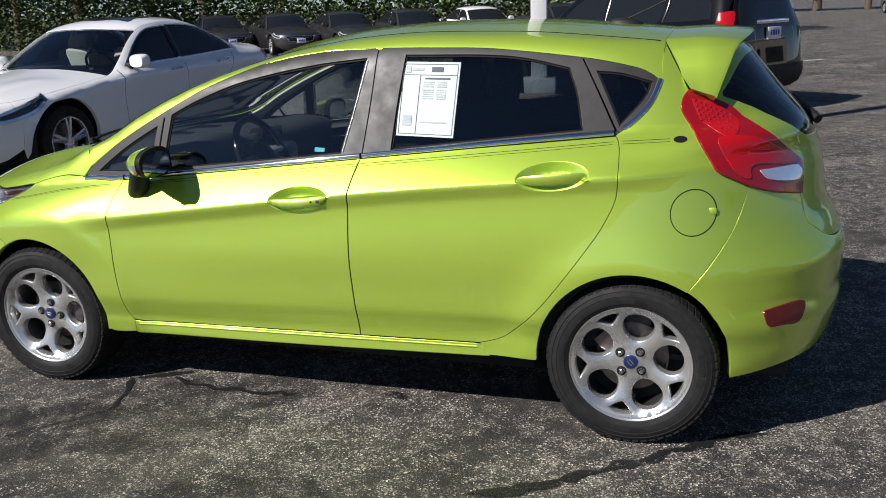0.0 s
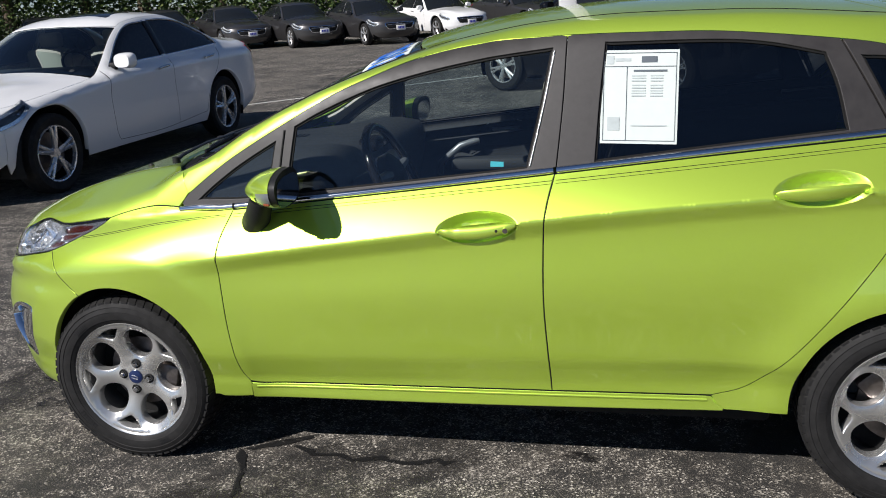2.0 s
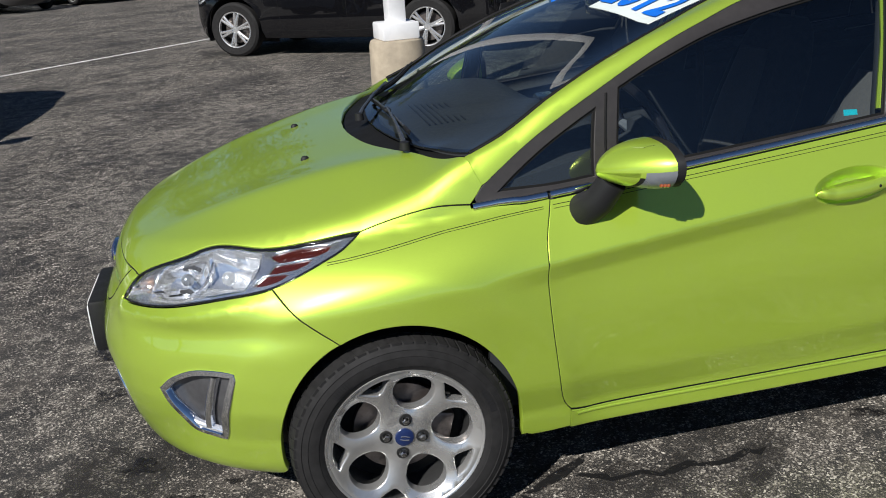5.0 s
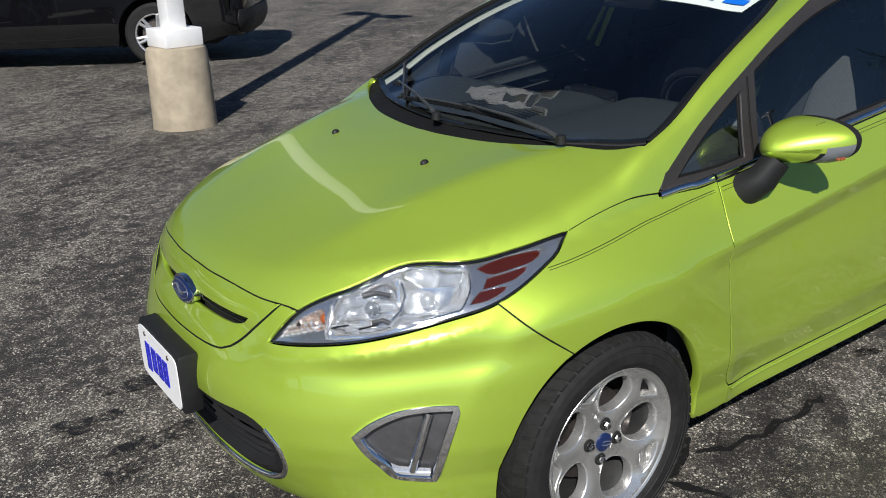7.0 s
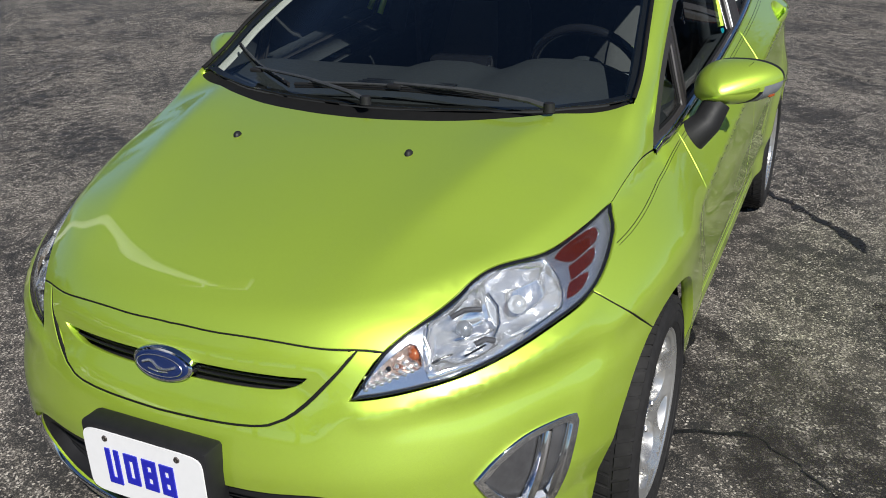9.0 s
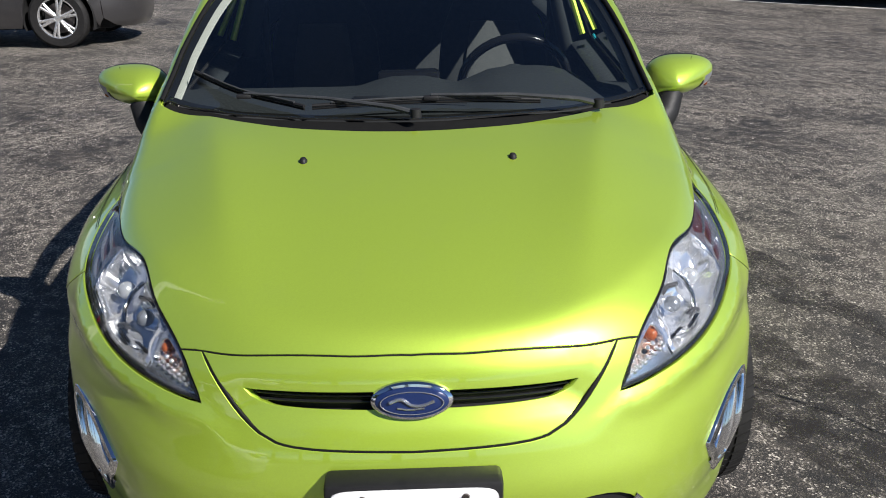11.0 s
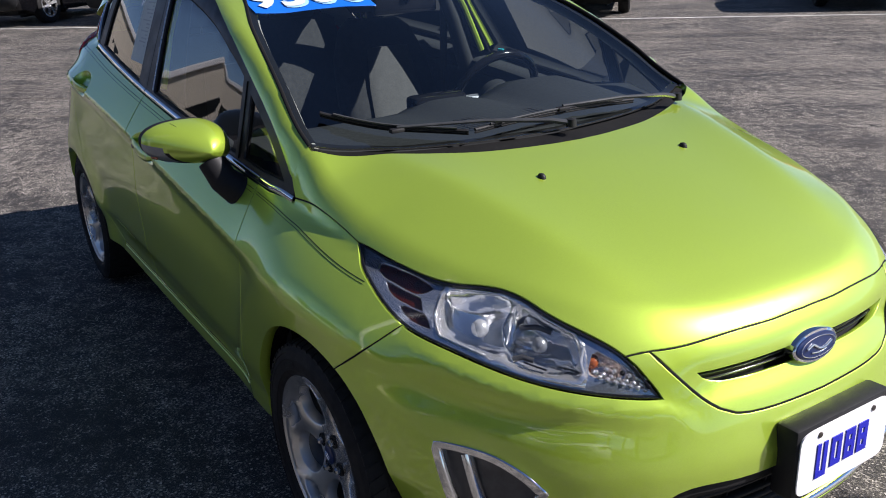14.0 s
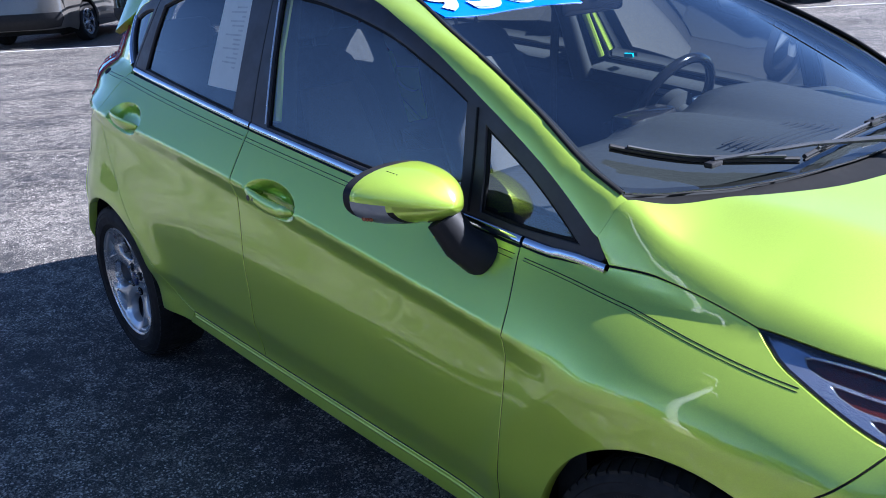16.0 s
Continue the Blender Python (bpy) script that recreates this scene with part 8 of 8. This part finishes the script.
for x, y in ((17.2, -7.4), (15.1, -9.5), (13.0, -11.6), (21.5, -3.2), (23.7, -1.0)):
    copy_thing(black_wagon, pose(x, y, 0, 0, 0, 135))
for spare in (SEDAN["wheel"], WAGON["wheel"]):
    for o in (*spare.children_recursive, spare):
        bpy.data.objects.remove(o)

# ---------------------------------------------------------------- lamp posts
CONCRETE = plain("weathered concrete", (0.36, 0.305, 0.225), 0.9, vary=0.25, scale=6, bump=0.3)
POST_WHITE = plain("white post paint", (0.78, 0.78, 0.78), 0.45, vary=0.05, scale=8)
post = thing("lamp_post", label="white square lamp post on a round concrete base", category="lamp post")
part("concrete_base", lathe([(0.262, 0.0), (0.258, 0.05), (0.247, 0.60), (0.235, 0.645), (0.215, 0.655), (0.001, 0.657)], 40, "z"), CONCRETE, post, "stained round concrete base")
part("base_cover", block((-0.165, -0.165, 0.655), (0.165, 0.165, 0.80), 0.012), POST_WHITE, post)
part("pole", block((-0.078, -0.078, 0.795), (0.078, 0.078, 7.6), 0.01), POST_WHITE, post)
for s in (-1, 1):
    part("lamp_arm", tube([(0, 0, 7.45), (0, 0.55 * s, 7.5)], 0.04, 10), POST_WHITE, post)
    part("lamp_head", block((-0.22, 0.5 * s - 0.30, 7.42), (0.22, 0.5 * s + 0.30 if s > 0 else -0.5 + 0.30, 7.58), 0.04), POST_WHITE, post)
post.matrix_basis = pose(1.02, 5.05, 0, 0, 0, 8)
for x, y in ((34, 22), (47, 40), (24, 44), (36, -30)):
    copy_thing(post, pose(x, y, 0, 0, 0, 30))

# ---------------------------------------------------------------- trees and a low pale building beyond the park
BARK = plain("brown bark", (0.10, 0.075, 0.05), 0.9, vary=0.3, scale=8, bump=0.4)


def leaf_mat():
    m = Mat("spring leaves", (0.07, 0.12, 0.02), 0.6)
    g = m.node("NewGeometry")
    m.color(m.ramp(g.outputs["Random Per Island"], [(0.0, (0.020, 0.042, 0.008)), (0.6, (0.045, 0.085, 0.014)), (1.0, (0.11, 0.15, 0.03))]))
    return m.m


LEAF = leaf_mat()


def tree(height, spread, seed, leaves=6500):
    r = random.Random(seed)
    t = thing("tree", label="leafy green deciduous tree beyond the car park", category="tree", group="trees round the park")
    bm = tube([(0, 0, 0), (0.05, 0.02, height * 0.25), (-0.05, 0.06, height * 0.5), (0.1, 0, height * 0.8)], [height * 0.03, height * 0.024, height * 0.016, height * 0.005], 9)
    tips = []
    for k in range(13):
        a, z = r.uniform(0, 6.28), height * r.uniform(0.25, 0.75)
        d = spread * r.uniform(0.45, 0.95) * (1.1 - 0.6 * z / height)
        p = [(0, 0, z), (d * 0.5 * math.cos(a), d * 0.5 * math.sin(a), z + height * 0.08), (d * math.cos(a), d * math.sin(a), z + height * r.uniform(0.10, 0.2))]
        tube(p, [height * 0.011, height * 0.007, height * 0.003], 6, bm)
        tips += p[1:]
    part("trunk", bm, BARK, t)
    vs, fs = [], []
    tips += [(r.gauss(0, spread * 0.3), r.gauss(0, spread * 0.3), height * r.uniform(0.6, 0.98)) for _ in range(16)]
    for k in range(leaves):
        c = tips[r.randrange(len(tips))]
        s = spread * 0.17
        x, y, z = c[0] + r.gauss(0, s), c[1] + r.gauss(0, s), max(height * 0.16, c[2] + r.gauss(0, s * 0.75))
        a, b, w = r.uniform(0, 6.28), r.uniform(-0.9, 0.9), r.uniform(0.06, 0.16)
        u = Vector((math.cos(a), math.sin(a), b)).normalized() * w
        q = u.cross(Vector((r.gauss(0, 1), r.gauss(0, 1), r.gauss(0, 1)))).normalized() * w * 0.6
        n = len(vs)
        p = Vector((x, y, z))
        vs += [p - u, p - q * 0.9 + u * 0.1, p + u, p + q * 0.9 + u * 0.1]
        fs.append((n, n + 1, n + 2, n + 3))
    cr = hang("crown", mesh_of("crown", vs, fs, LEAF, smooth=False), t)
    tagged(cr, kind="stuff")
    return t


tree_a, tree_b = tree(9.0, 3.6, 3), tree(7.0, 3.2, 8)
tree_a.matrix_basis, tree_b.matrix_basis = pose(-9.0, 35.0, 0), pose(-13.0, 36.0, 0)
rr = random.Random(4)
SPOTS = [(-17 - 3.6 * k, 35 + rr.uniform(-1.5, 2)) for k in range(9)] + [(-5 + 3.7 * k, (37 if k < 2 else 74) + rr.uniform(-1, 2)) for k in range(9)]
SPOTS += [(30 + 3.5 * k, 66 + rr.uniform(-3, 3)) for k in range(9)] + [(40 + 3.2 * k, -13 - 3.4 * k + rr.uniform(-2, 2)) for k in range(8)] + [(-26, 20), (-28, 26), (-30, 12)]
SPOTS += [(-18 - 2.0 * k, 10 - 4.5 * k) for k in range(4)]
for i, (x, y) in enumerate(SPOTS):
    s = rr.uniform(0.85, 1.25) * (1.15 if x < 30 and y > 30 else 1.3 if x < -20 else 1.0)
    copy_thing(tree_a if i % 2 else tree_b, pose(x, y, 0, 0, 0, rr.uniform(0, 360)) @ Matrix.Diagonal((s, s, s, 1)))

# the dark undergrowth under the trees behind the row of cars
vs, fs = [], []
for k in range(64000):
    x = rr.uniform(-46, 4)
    deep = rr.random()
    y, z = 31.8 + 0.02 * abs(x + 8) + 4.5 * deep, 4.6 * rr.random() ** 1.1 + 0.8 * math.sin(x * 0.9) * deep
    a, w = rr.uniform(0, 6.28), rr.uniform(0.05, 0.11) + 0.14 * deep * rr.random()
    u = Vector((math.cos(a), math.sin(a), rr.uniform(-0.8, 0.8))).normalized() * w
    q = u.cross(Vector((rr.gauss(0, 1), rr.gauss(0, 1), rr.gauss(0, 1)))).normalized() * w * 0.55
    p, n = Vector((x, y, max(0.05, z))), len(vs)
    vs += [p - u, p - q, p + u, p + q]
    fs.append((n, n + 1, n + 2, n + 3))
hedge = hang("undergrowth", mesh_of("undergrowth", vs, fs, LEAF, smooth=False), None)
tagged(hedge, "dense dark green undergrowth at the wood's edge", "bushes", kind="stuff")

WALL_PALE = plain("pale cream wall", (0.62, 0.56, 0.46), 0.85, vary=0.06, scale=2)
hall = thing("showroom_building", label="low cream flat-roofed building with dark windows", category="building")
bm = block((0, 0, 0), (10, 34, 5.6), 0.0)
part("wall", bm, WALL_PALE, hall, smooth=False)
part("roof", block((-0.2, -0.2, 5.6), (10.2, 34.2, 6.0), 0.05), POST_WHITE, hall, smooth=False)
for k in range(9):
    y = 1.6 + 3.6 * k
    wn = part("window", block((-0.06, y, 1.0), (0.02, y + 2.2, 3.4), 0.0), BLACK_TRIM, hall, smooth=False)
    part("pane", block((-0.075, y + 0.08, 1.08), (-0.062, y + 2.12, 3.32)), TINTED, wn, smooth=False)
hall.matrix_basis = pose(52, 6, 0, 0, 0, -12)
